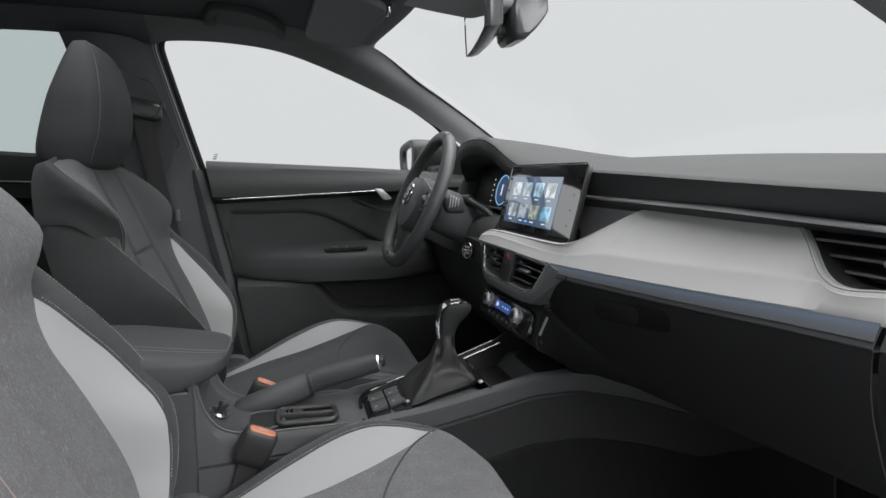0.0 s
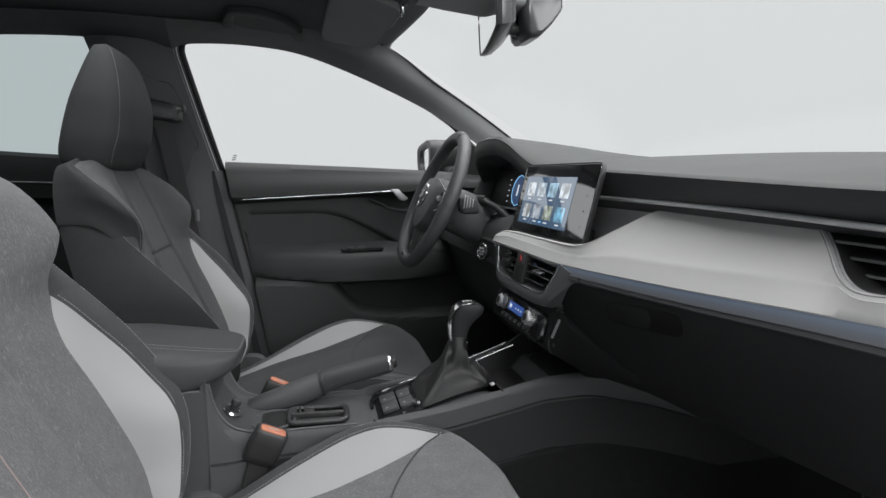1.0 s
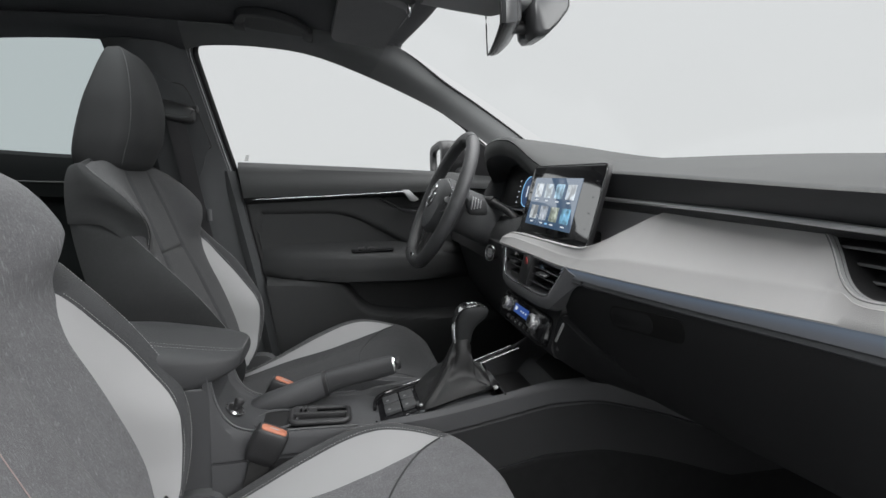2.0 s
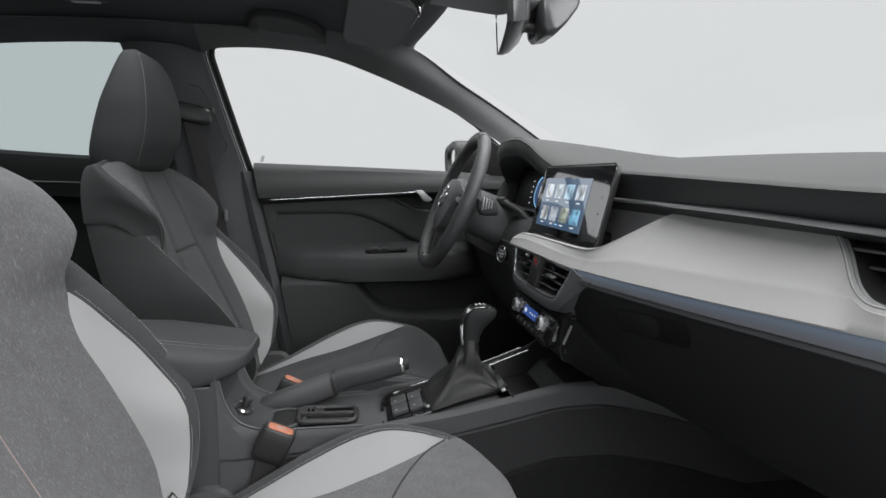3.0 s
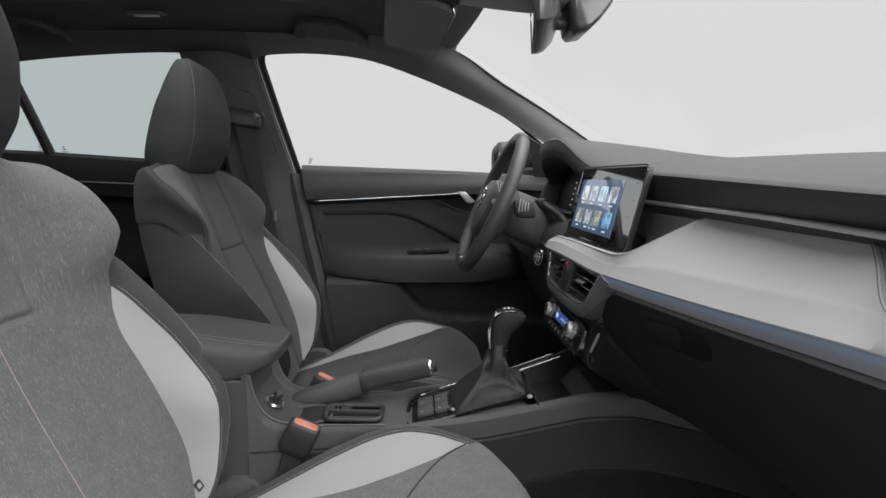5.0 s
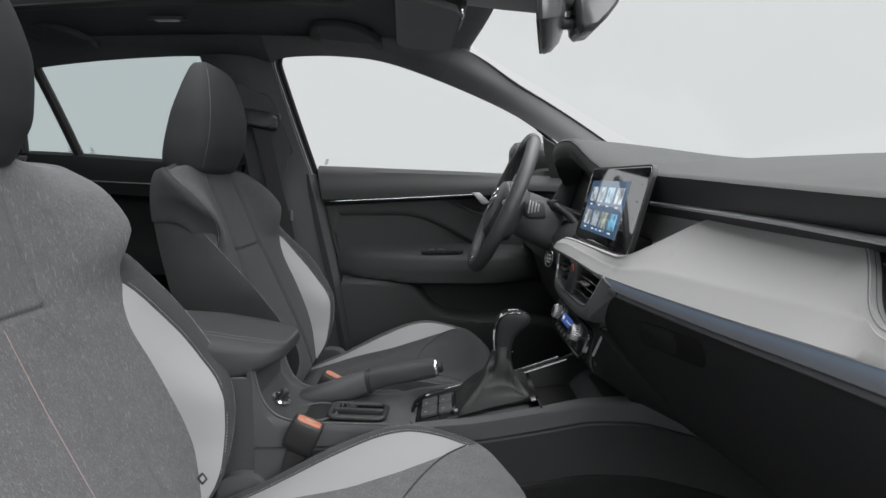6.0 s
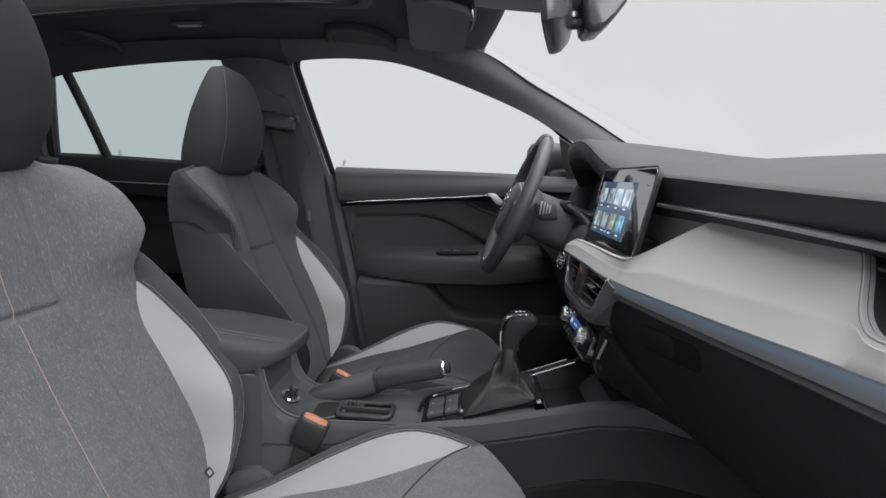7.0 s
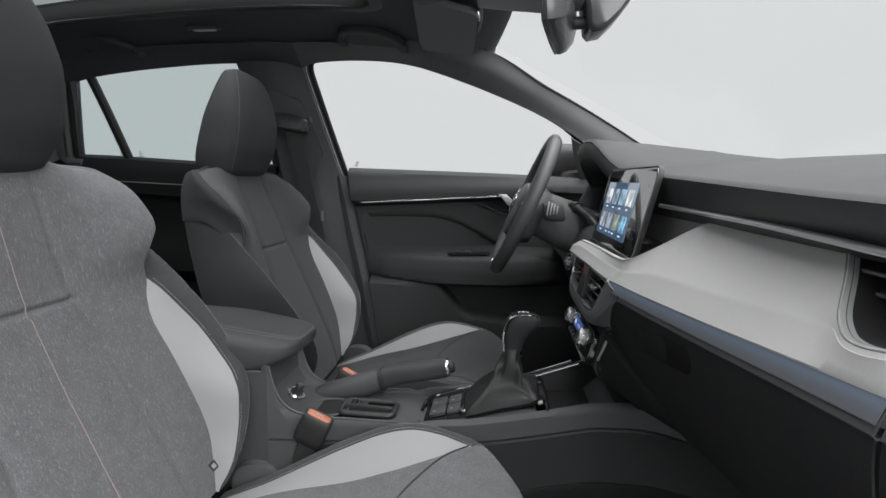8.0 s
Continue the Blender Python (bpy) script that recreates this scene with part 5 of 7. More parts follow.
for k in range(6):
    part("climate_button", prism(rounded(0.016, 0.008, 0.002, 3), 0.003, KM @ pose(-0.055 + 0.022 * k, -0.0165, 0.0), 0.001), BLACK, clim)
    part("button_mark", prism(rounded(0.004, 0.0022, 0.0008, 2), 0.0006, KM @ pose(-0.055 + 0.022 * k, -0.0165, 0.0031)), LIGHT_TRIM, clim)

# centre stack body
stack = part("stack_body", loft([[Vector((x, y, z)) for x, z in ((0.112, 0.80), (0.098, 0.745), (0.104, 0.728), (0.16, 0.70), (0.28, 0.668), (0.46, 0.62), (0.46, 0.86), (0.13, 0.86), (0.122, 0.83))] for y in (-0.128, -0.120, 0.120, 0.128)]), SATIN_BLACK, dash)
wing = [[Vector((0.118, -0.130, 0.800)), Vector((0.106, -0.131, 0.745)), Vector((0.16, -0.134, 0.705)), Vector((0.285, -0.136, 0.666))], [Vector((0.140, -0.146, 0.800)), Vector((0.136, -0.148, 0.752)), Vector((0.175, -0.150, 0.712)), Vector((0.30, -0.158, 0.672))], [Vector((0.175, -0.165, 0.78)), Vector((0.19, -0.168, 0.745)), Vector((0.225, -0.166, 0.715)), Vector((0.33, -0.162, 0.69))]]
part("stack_flank", sheet(wing, 0.006, away=(0, 1, 0)), BLACK, dash, "dark flank of the centre stack")
fair_top = spline([(0.112, -0.129, 0.797), (0.114, -0.146, 0.791), (0.126, -0.206, 0.773), (0.151, -0.285, 0.753), (0.200, -0.37, 0.735)], 24)
fair_low = spline([(0.104, -0.127, 0.740), (0.108, -0.134, 0.731), (0.134, -0.165, 0.716), (0.160, -0.25, 0.722), (0.205, -0.37, 0.728)], 24)
part("stack_fairing", sheet([[a + Vector((0.03, 0, 0.006)), a + Vector((0.004, 0, 0.002)), a.copy(), a.lerp(b, 0.3) + Vector((-0.003, 0, 0)), a.lerp(b, 0.7) + Vector((-0.003, 0, 0)), b.copy(), b + Vector((0.006, 0, -0.004)), b + Vector((0.06, 0, -0.012))] for a, b in zip(fair_top, fair_low)], 0.002, away=(1, 0, 0)), LOWER_PLASTIC, dash, "dark fairing between centre stack and footwell")
part("side_rail", rbox((0.0035, 0.005, 0.034), 0.0012, frame_of((0.106, -0.141, 0.774), (0.95, 0, -0.32), (0.2, 1, 0.1))), LIGHT_TRIM, dash, "silver side rail")


# ---- steering wheel and column ----
wheel = thing("steering_wheel", "black leather three-spoke steering wheel", "steering wheel", place=(0.012, 0.36, 0.963))
WM = frame_of((0.013, 0.376, 0.962), (0, -1, 0), (0.41, 0, 0.912))  # x to the passenger, y up the wheel, z to the driver
R = 0.168


def rim_pt(a, r=R):
    x, y = r * math.cos(a), r * math.sin(a)
    if y < -0.9 * r:
        y = -0.9 * r + (y + 0.9 * r) * 0.55
    return WM @ Vector((x, y, 0))


rim = part("rim", tube([rim_pt(2 * math.pi * i / 72) for i in range(72)], 0.0158, 14, True), RIM, wheel, "black leather rim")
for a0 in (-2.05, -0.2, 1.2, 2.5):
    part("rim_seam", tube([WM @ (Vector((R * math.cos(a0), R * math.sin(a0), 0)) + 0.0162 * (Vector((math.cos(a0), math.sin(a0), 0)) * math.cos(b) + Vector((0, 0, 1)) * math.sin(b))) for b in [2 * math.pi * i / 16 for i in range(16)]], 0.0006, 4, True), BLACK, rim)
hub_out = spline([(0.075, 0.035, 0), (0.04, 0.052, 0), (-0.04, 0.052, 0), (-0.075, 0.035, 0), (-0.078, 0, 0), (-0.055, -0.045, 0), (0, -0.066, 0), (0.055, -0.045, 0), (0.078, 0, 0)], 40, True)
part("airbag_cover", loft([[WM @ Vector((p.x * 1.15 * s, p.y * 1.22 * s - 0.006, d)) for p in hub_out] for d, s in ((-0.045, 0.9), (-0.028, 1.0), (0.004, 0.98), (0.016, 0.88), (0.022, 0.6), (0.024, 0.2))]), PLASTIC_LIGHT, wheel, "dark grained airbag cover")
em = part("emblem", loft([ring(WM @ Vector((0, 0.004, d)), WM.to_3x3() @ Vector((1, 0, 0)), WM.to_3x3() @ Vector((0, 1, 0)), r, r, 28) for d, r in ((0.018, 0.029), (0.0245, 0.029), (0.026, 0.027))]), BLACK, wheel, "round black emblem with a chrome ring")
part("emblem_ring", tube([WM @ Vector((0.0285 * math.cos(2 * math.pi * i / 32), 0.004 + 0.0285 * math.sin(2 * math.pi * i / 32), 0.0255)) for i in range(32)], 0.0022, 6, True), CHROME, em)
part("emblem_mark", tube(spline([WM @ Vector((x, y, 0.0265)) for x, y in ((-0.012, -0.008), (-0.002, 0.0), (0.002, 0.012), (0.012, 0.016))], 10), 0.0032, 6), CHROME, em)
for s in (1, -1):
    sp = [(0.060 * s, 0.030), (0.155 * s, 0.022), (0.158 * s, -0.012), (0.060 * s, -0.030)]
    part("spoke", prism(sp if s < 0 else sp[::-1], 0.016, WM @ pose(0, 0, -0.016), 0.004), BLACK, wheel)
    sw = part("switch_pad", prism(rounded(0.050, 0.032, 0.010), 0.006, WM @ pose(0.098 * s, 0.006, -0.001), 0.002), GLOSS, wheel)
    part("switch_trim", tube([WM @ Vector((0.098 * s + x, 0.006 + y, 0.005)) for x, y in rounded(0.050, 0.032, 0.010)], 0.0013, 6, True), CHROME, sw)
    part("roller", loft([ring(WM @ Vector((0.098 * s + d, 0.006, 0.006)), WM.to_3x3() @ Vector((0, 0, 1)), WM.to_3x3() @ Vector((0, 1, 0)), 0.0065, 0.0065, 14) for d in (-0.008, -0.007, 0.007, 0.008)]), SILVER, sw)
for s in (1, -1):
    for pts_s, r in (([(0.050, 0.052, 0.012), (0.075, 0.044, 0.010), (0.110, 0.032, 0.007), (0.140, 0.026, 0.003)], 0.0022), ([(0.062, -0.034, 0.008), (0.090, -0.026, 0.006), (0.125, -0.018, 0.003)], 0.0016)):
        part("spoke_trim", tube([WM @ p for p in spline([(x * s, y, z) for x, y, z in pts_s], 16)], r, 8), CHROME, wheel, "thin chrome spoke trim")
part("rim_stitching", stitches([rim_pt(radians(a), R - 0.0135) + WM.to_3x3() @ Vector((0, 0, 0.0085)) for a in range(-160, 180, 6)], WM.to_3x3() @ Vector((0, 0, 0.0012))), EDGE_GREY, rim)
part("lower_spoke", prism([(-0.022, -0.055), (0.022, -0.055), (0.030, -0.15), (-0.030, -0.15)], 0.014, WM @ pose(0, 0, -0.016), 0.003), BLACK, wheel)
part("spoke_badge", prism(rounded(0.03, 0.008, 0.003), 0.003, WM @ pose(0.0, -0.150, 0.012), 0.001), CHROME, wheel, "small chrome badge")

col = thing("steering_column", "grey steering column shroud with stalks", "steering column", place=(0.08, 0.36, 0.93))
ax = WM.to_3x3() @ Vector((0, 0, 1))
c0 = WM.translation
part("shroud", loft([ring(c0 - ax * d, (0, 1, 0), WM.to_3x3() @ Vector((0, 1, 0)), w, h, 28, 3) for d, w, h in ((0.035, 0.045, 0.045), (0.05, 0.058, 0.055), (0.11, 0.060, 0.058), (0.20, 0.062, 0.06))]), PLASTIC_LIGHT, col, "dark grey column shroud")
for s in (1, -1):
    b = c0 - ax * 0.090 + Vector((0.01, -0.030 * s, 0.012))
    pts = [Vector((x, c0.y - dy * s, z)) for x, dy, z in ((0.122, 0.038, 0.963), (0.133, 0.050, 0.960), (0.147, 0.085, 0.949), (0.156, 0.112, 0.939), (0.164, 0.140, 0.924), (0.168, 0.152, 0.915))]
    part("stalk", tube(spline([b] + pts, 22), [0.008, 0.008, 0.008, 0.0085, 0.0135, 0.0140, 0.0140, 0.0138, 0.0105, 0.0092, 0.0090, 0.0092, 0.0095, 0.0100, 0.0104, 0.0106, 0.0108, 0.0110, 0.0110, 0.0105, 0.009, 0.006], 16, flat=0.85), BLACK, col, "black stalk with a thick switch collar")
    tip = pts[1]
    part("stalk_band", tube(spline([tip + Vector((-0.002, 0.004 * s, 0.001)), tip, tip + Vector((0.002, -0.004 * s, -0.001))], 6), 0.0146, 18), COIN, col)
pd = part("paddle", loft([ring((x, 0.258, 0.955), (0, 1, 0), (-0.15, 0, 1), w, h, 24, 3.2) for x, w, h in ((0.050, 0.010, 0.014), (0.054, 0.014, 0.019), (0.066, 0.016, 0.021), (0.088, 0.016, 0.021), (0.094, 0.013, 0.018))]), PLASTIC, col, "grey switch pod behind the wheel")
for k in range(4):
    part("rib", rbox((0.0030, 0.006, 0.030 - 0.004 * k), 0.0013, pose(0.059 + 0.0065 * k, 0.2415, 0.963 - 0.001 * k, 0, 8, 0)), SILVER, pd, "bright rib")

# ---- centre console ----
console = thing("centre_console", "dark plastic centre console between the seats", "centre console", place=(-0.2, 0, FLOOR_Z))
RIDGE = lerp1([(-0.44, 0.612), (-0.20, 0.612), (-0.182, 0.617), (-0.085, 0.628), (0.018, 0.648), (0.126, 0.678), (0.17, 0.688), (0.25, 0.674), (0.42, 0.62)])
INNER = lerp1([(-0.44, 0.607), (-0.21, 0.607), (-0.175, 0.600), (-0.11, 0.612), (-0.05, 0.628), (0.02, 0.640), (0.03, 0.610), (0.10, 0.612), (0.16, 0.64), (0.42, 0.60)])
HALF = lerp1([(-0.60, 0.082), (-0.43, 0.080), (-0.38, 0.076), (-0.30, 0.074), (-0.22, 0.078), (-0.15, 0.083), (0.0, 0.090), (0.10, 0.104), (0.17, 0.135), (0.42, 0.16)])


def flank(x, h, r):
    """The console's outer wall below its ridge, with two parting grooves."""
    return [(h + 0.003, r - 0.030), (h + 0.0035, r - 0.0335), (h - 0.002, r - 0.0350), (h - 0.002, r - 0.0375), (h + 0.004, r - 0.0395), (h + 0.005, r - 0.055), (h + 0.010, r - 0.100), (h + 0.012, r - 0.1185), (h + 0.008, r - 0.1200), (h + 0.008, r - 0.1220), (h + 0.013, r - 0.1240), (h + 0.03, FLOOR_Z)]


rows = []
# the pan rises in a curve to the armrest, its rim with it
for p in spline([(-0.4420, 0, 0.738), (-0.4390, 0, 0.705), (-0.4330, 0, 0.672), (-0.4220, 0, 0.645), (-0.4040, 0, 0.6265), (-0.375, 0, 0.6160), (-0.345, 0, 0.6130), (-0.30, 0, 0.612), (-0.215, 0, 0.612)], 44):
    x, r, h = p.x, p.z, HALF(p.x)
    steep = smoothstep(-0.36, -0.43, x)
    nx, nz = 0.012 * steep, 0.0055 - 0.002 * steep
    half = [(0.0, 1.0), (0.03, 1.0), (h - 0.0150, 1.0), (h - 0.0125, 0.75), (h - 0.0115, 0.1), (h - 0.0095, -0.05), (h - 0.003, 0.0), (h, 0.9)]
    full = [(x + (-nx if a else 0.0) * a, y, r - nz * a) for y, a in half] + [(x, h + 0.001, r - 0.012), (x, h + 0.002, r - 0.022)] + [(x, y, z) for y, z in flank(x, h, 0.612 if r > 0.612 else r)]
    rows.append([Vector((q[0], -q[1], q[2])) for q in full[::-1]] + [Vector(q) for q in full[1:]])
for i in range(96):
    x = -0.20 + 0.01 * i
    h, r, n_ = HALF(x), RIDGE(x), INNER(x)
    lipw = 0.0125 + 0.0055 * smoothstep(-0.2, -0.1, x)
    half = [(0.0, n_), (0.03, n_), (h - lipw - 0.006, n_), (h - lipw, n_ + 0.001), (h - lipw + 0.003, r - 0.002), (h - lipw + 0.006, r), (h - 0.006, r - 0.001), (h, r - 0.006), (h + 0.001, r - 0.012), (h + 0.002, r - 0.022)] + flank(x, h, r)
    rows.append([Vector((x, -y, z)) for y, z in half[::-1]] + [Vector((x, y, z)) for y, z in half[1:]])
part("body", sheet(rows), CONSOLE, console, "dark grained console body")
for s in (-1, 1):
    rim_line = spline([(-0.4390, 0.0745, 0.706), (-0.4330, 0.0735, 0.673), (-0.4220, 0.0725, 0.646), (-0.4040, 0.071, 0.6275), (-0.375, 0.069, 0.6170), (-0.345, 0.068, 0.6138), (-0.30, 0.067, 0.6126), (-0.215, 0.071, 0.6126)], 50)
    # paler plastic paints the highlight along the rim's edge
    part("pan_rim", tube([side(p + Vector((0.0008, 0, 0.0010)), s) for p in rim_line], 0.0015, 6), PLASTIC_LIGHT, console, "raised rim of the console pan, its edge highlight painted pale")
# dark side cover under the ridge, down to the carpet
COVER = mat("dark_side_cover", (0.026, 0.0265, 0.0278), 0.75, spec=0.2, var=0.1, scale=12, bump=0.4, bump_scale=800)
rows = []
for i in range(57):
    x = -0.36 + 0.02 * i
    h, r = HALF(x), RIDGE(x)
    rows.append([Vector((x, -y, z)) for y, z in ((h + 0.003, r - 0.0400), (h + 0.0056, r - 0.0405), (h + 0.0066, r - 0.055), (h + 0.0116, r - 0.100), (h + 0.0134, r - 0.1180), (h + 0.0100, r - 0.1190))])
part("side_cover", sheet(rows), COVER, console, "dark plastic side cover of the tunnel")
# black carpet on the passenger flank of the tunnel, climbing towards the bulkhead
TUNNEL = mat("dark_tunnel_carpet", (0.0145, 0.0148, 0.0152), 0.95, spec=0.1, var=0.3, scale=60, bump=0.6, bump_scale=900)
CARPET_DROP = lerp1([(-0.60, 0.124), (0.05, 0.124), (0.20, 0.118), (0.42, 0.112)])
rows = []
for i in range(68):
    x = -0.60 + 0.02 * i
    h, r, d = HALF(x), RIDGE(x), CARPET_DROP(x)
    out = lambda q: h + 0.006 + 0.009 * (q - 0.045) / 0.079 + 0.0015
    rows.append([Vector((x, -out(d) + 0.003, r - d + 0.002)), Vector((x, -out(d), r - d)), Vector((x, -out(0.126) - 0.001, r - 0.128)), Vector((x, -h - 0.025, (r - 0.124) * 0.45 + FLOOR_Z * 0.55)), Vector((x, -h - 0.036, FLOOR_Z + 0.002))])
part("tunnel_carpet", sheet(rows), TUNNEL, console, "black carpet on the tunnel side")

# the shifter's bezel, switches and tray
BEZ = lerp1([(-0.185, 0.602), (-0.17, 0.607), (-0.11, 0.622), (-0.05, 0.641), (0.03, 0.660), (0.10, 0.690), (0.14, 0.700)])
pts = spline([Vector((x, y, BEZ(x) + 0.002)) for x, y in ((-0.182, 0.0), (-0.178, 0.035), (-0.160, 0.053), (-0.10, 0.057), (0.0, 0.058), (0.09, 0.050))], 40)
part("bezel", tube(pts, 0.0034, 8), GLOSS, console, "glossy black shifter bezel")
part("bezel_chrome", tube([p + Vector((0, -0.001, 0.0034)) for p in pts[12:]], 0.0009, 6), CHROME, console, "chrome edge")
part("tray_rail", tube([p + Vector((0.012, -0.014, 0.002)) for p in pts[27:]], 0.0016, 6), CHROME, console, "short chrome tray rail")
pts_w = [(-0.178, 0.034, -0.006), (-0.186, 0.0, -0.006), (-0.181, -0.045, -0.006), (-0.168, -0.058, -0.004), (-0.13, -0.060, -0.004), (-0.10, -0.061, -0.004)]
part("bezel", tube([p + Vector((0, 0, BEZ(p.x))) for p in spline(pts_w, 40)], 0.0048, 8), GLOSS, console, "glossy black shifter bezel")
part("key_bar", prism(rounded(0.009, 0.080, 0.002, 2), 0.007, frame_of((-0.107, -0.002, BEZ(-0.107) - 0.004), (1, 0, 0.28), (0, 1, 0)), 0.002), GLOSS, console, "glossy black bar behind the switches")
part("bar_end", rbox((0.006, 0.007, 0.004), 0.0012, frame_of((-0.104, -0.040, BEZ(-0.104) + 0.001), (1, 0, 0.28), (0, 1, 0))), SILVER, console, "small chrome end piece")
part("bar_end", rbox((0.008, 0.010, 0.004), 0.0012, frame_of((0.026, -0.060, BEZ(0.026) - 0.004), (1, 0, 0.28), (0, 1, 0))), SILVER, console, "small chrome end piece")
part("bezel_floor", sheet([[Vector((x, y, BEZ(x) - 0.004)) for y in (-0.055, 0, 0.055)] for x in (-0.175, -0.14, -0.11, -0.06, 0.0, 0.035)], 0.004), GLOSS, console)
for k in range(2):
    for j in range(2):
        bx, by = -0.151 + 0.031 * k, 0.020 - 0.036 * j
        bz = BEZ(bx)
        m = frame_of((bx, by, bz), (1, 0, 0.28), (0, 1, 0))
        b = part("switch_key", prism(rounded(0.029, 0.034, 0.003, 3), 0.006, m @ pose(0, 0, -0.003), 0.0015), PLASTIC, console, "dark grey switch key")
        part("key_symbol", prism(rounded(0.005, 0.005, 0.0015, 2), 0.0004, m @ pose(-0.006, -0.006, 0.0031)), EDGE_GREY, b)
part("tray", sheet([[Vector((0.036, y, 0.655)), Vector((0.05, y, 0.619)), Vector((0.13, y, 0.621)), Vector((0.20, y, 0.668))] for y in (-0.087, -0.03, 0.03, 0.087)], 0.003), RUBBER, console, "black rubber tray mat")

# gear lever
gear = thing("gear_lever", "gear lever with a chrome-trimmed knob and leather boot", "gear lever", place=(-0.05, 0, 0.63))
boot = []
B0 = (-0.042, -0.002)
for i in range(21):
    t = i / 20
    cz = BEZ(-0.045) - 0.004 + 0.090 * t
    fx = lerp1([(0.0, 0.066), (0.08, 0.062), (0.20, 0.046), (0.36, 0.030), (0.55, 0.0225), (0.75, 0.0175), (1.0, 0.0135)])(t)
    fy = lerp1([(0.0, 0.054), (0.08, 0.051), (0.20, 0.040), (0.36, 0.027), (0.55, 0.0215), (0.75, 0.0170), (1.0, 0.0130)])(t)
    cx, cyb = B0[0] + 0.023 * t ** 0.7, B0[1] + 0.005 * t
    p_ = 7.0 - 4.6 * t
    rg_ = []
    for k in range(72):
        a = 2 * math.pi * k / 72
        ca, sa = math.cos(a), math.sin(a)
        env = math.sin(math.pi * min(1.0, 1.05 * t)) ** 0.8
        pleat = abs(math.sin(2 * a + 0.35 + 1.4 * t))
        fold = 1 + env * (0.20 * (pleat ** 0.6 - 0.72) + 0.12 * (abs(math.sin(3.5 * a - 4.5 * t + 1.0)) - 0.5) + 0.07 * math.sin(5 * a + 13 * t))
        x = cx + fx * fold * math.copysign(abs(ca) ** (2 / p_), ca)
        y = cyb + fy * fold * math.copysign(abs(sa) ** (2 / p_), sa)
        sag = 0.008 * env * math.sin(3 * a + 7 * t)
        rg_.append(Vector((x, y, cz + (BEZ(x) - BEZ(-0.045)) * (1 - t) + sag)))
    boot.append(rg_)
part("boot", loft(boot), BOOT, gear, "creased black leather boot", sharp=28)
part("collar", loft([ring((-0.0185, 0.003, z), (1, 0, 0), (0, 1, 0), r, r, 24) for z, r in ((0.704, 0.0145), (0.709, 0.0160), (0.714, 0.0155), (0.717, 0.0150))]), GLOSS, gear, "glossy black collar")
part("collar_ring", loft([ring((-0.018, 0.003, z), (1, 0, -0.1), (0, 1, 0), rx, 0.0138, 26) for z, rx in ((0.7165, 0.0155), (0.7185, 0.0165), (0.7215, 0.0160), (0.7235, 0.0145))]), POLISHED, gear, "polished chrome collar")
# the grip: slim neck that swells into a forward-leaning head
GRIP = [(0.721, -0.0320, -0.0040, 0.0125), (0.732, -0.0330, -0.0030, 0.0132), (0.744, -0.0335, 0.0010, 0.0142), (0.753, -0.0330, 0.0070, 0.0155), (0.761, -0.0320, 0.0155, 0.0172), (0.768, -0.0305, 0.0235, 0.0186), (0.775, -0.0285, 0.0275, 0.0192), (0.781, -0.0260, 0.0282, 0.0188), (0.786, -0.0220, 0.0255, 0.0172), (0.789, -0.0170, 0.0200, 0.0140)]
knob = part("knob", loft([ring(((a + b) / 2, 0.004, z), (1, 0, -0.06), (0, 1, 0), (b - a) / 2, w, 30, 2.6) for z, a, b, w in GRIP]), HEAD, gear, "black leather gear knob")
frame_l = spline([(-0.0335, 0.0, 0.722), (-0.0355, 0.0, 0.740), (-0.0350, 0.0, 0.756), (-0.0325, 0.0, 0.770), (-0.0270, 0.0, 0.7815), (-0.0160, 0.0, 0.7885), (0.0, 0.0, 0.7908), (0.0140, 0.0, 0.7890), (0.0220, 0.0, 0.7855)], 40)
wid = lerp1([(0, 0.0070), (14, 0.0090), (24, 0.0140), (32, 0.0150), (39, 0.0110)])
part("knob_frame", sheet([[p + Vector((0, 0.004 + u * wid(i), -0.0022 * abs(u) ** 2)) for u in (-1, -0.9, -0.5, 0, 0.5, 0.9, 1)] for i, p in enumerate(frame_l)], 0.0022, away=(1, 0, -1)), POLISHED, knob, "polished chrome frame over back and top")
part("knob_inlay", sheet([[p + Vector((-0.0003, 0.004 + u * wid(i) * 0.72, 0.0012)) for u in (-1, -0.5, 0, 0.5, 1)] for i, p in list(enumerate(frame_l))[23:37]], 0.0012, away=(0, 0, -1)), GLOSS, knob, "glossy black shift pattern plate")
for k in range(3):
    part("pattern_mark", rbox((0.0012, 0.010, 0.0006), 0.0, pose(-0.010 + 0.008 * k, 0.004, 0.7925 + 0.0008 * (k == 1))), WHITE, knob)
part("pattern_mark", rbox((0.016, 0.0012, 0.0006), 0.0, pose(-0.002, 0.004, 0.7930)), WHITE, knob)

# handbrake
brake = thing("handbrake", "handbrake lever with a chrome-ringed button, lowered", "handbrake", place=(-0.3, 0.06, 0.61))
bp_ = spline([(-0.268, 0.054, 0.640), (-0.24, 0.056, 0.648), (-0.19, 0.058, 0.657), (-0.143, 0.058, 0.6655)], 20)
part("grip", loft([ring(p, (0, 1, 0), (-0.19, 0, 1), 0.0150 - 0.0012 * math.cos(i / 3.0), 0.0185 - 0.0020 * smoothstep(8, 19, i) + 0.0008 * math.cos(i / 2.6), 26, 3.2) for i, p in enumerate(bp_)]), LEATHER, brake, "dark leather grip")
part("grip_seam", tube([p + Vector((0, -0.0145, -0.006)) for p in bp_[1:-1]], 0.0007, 5), BLACK, brake)
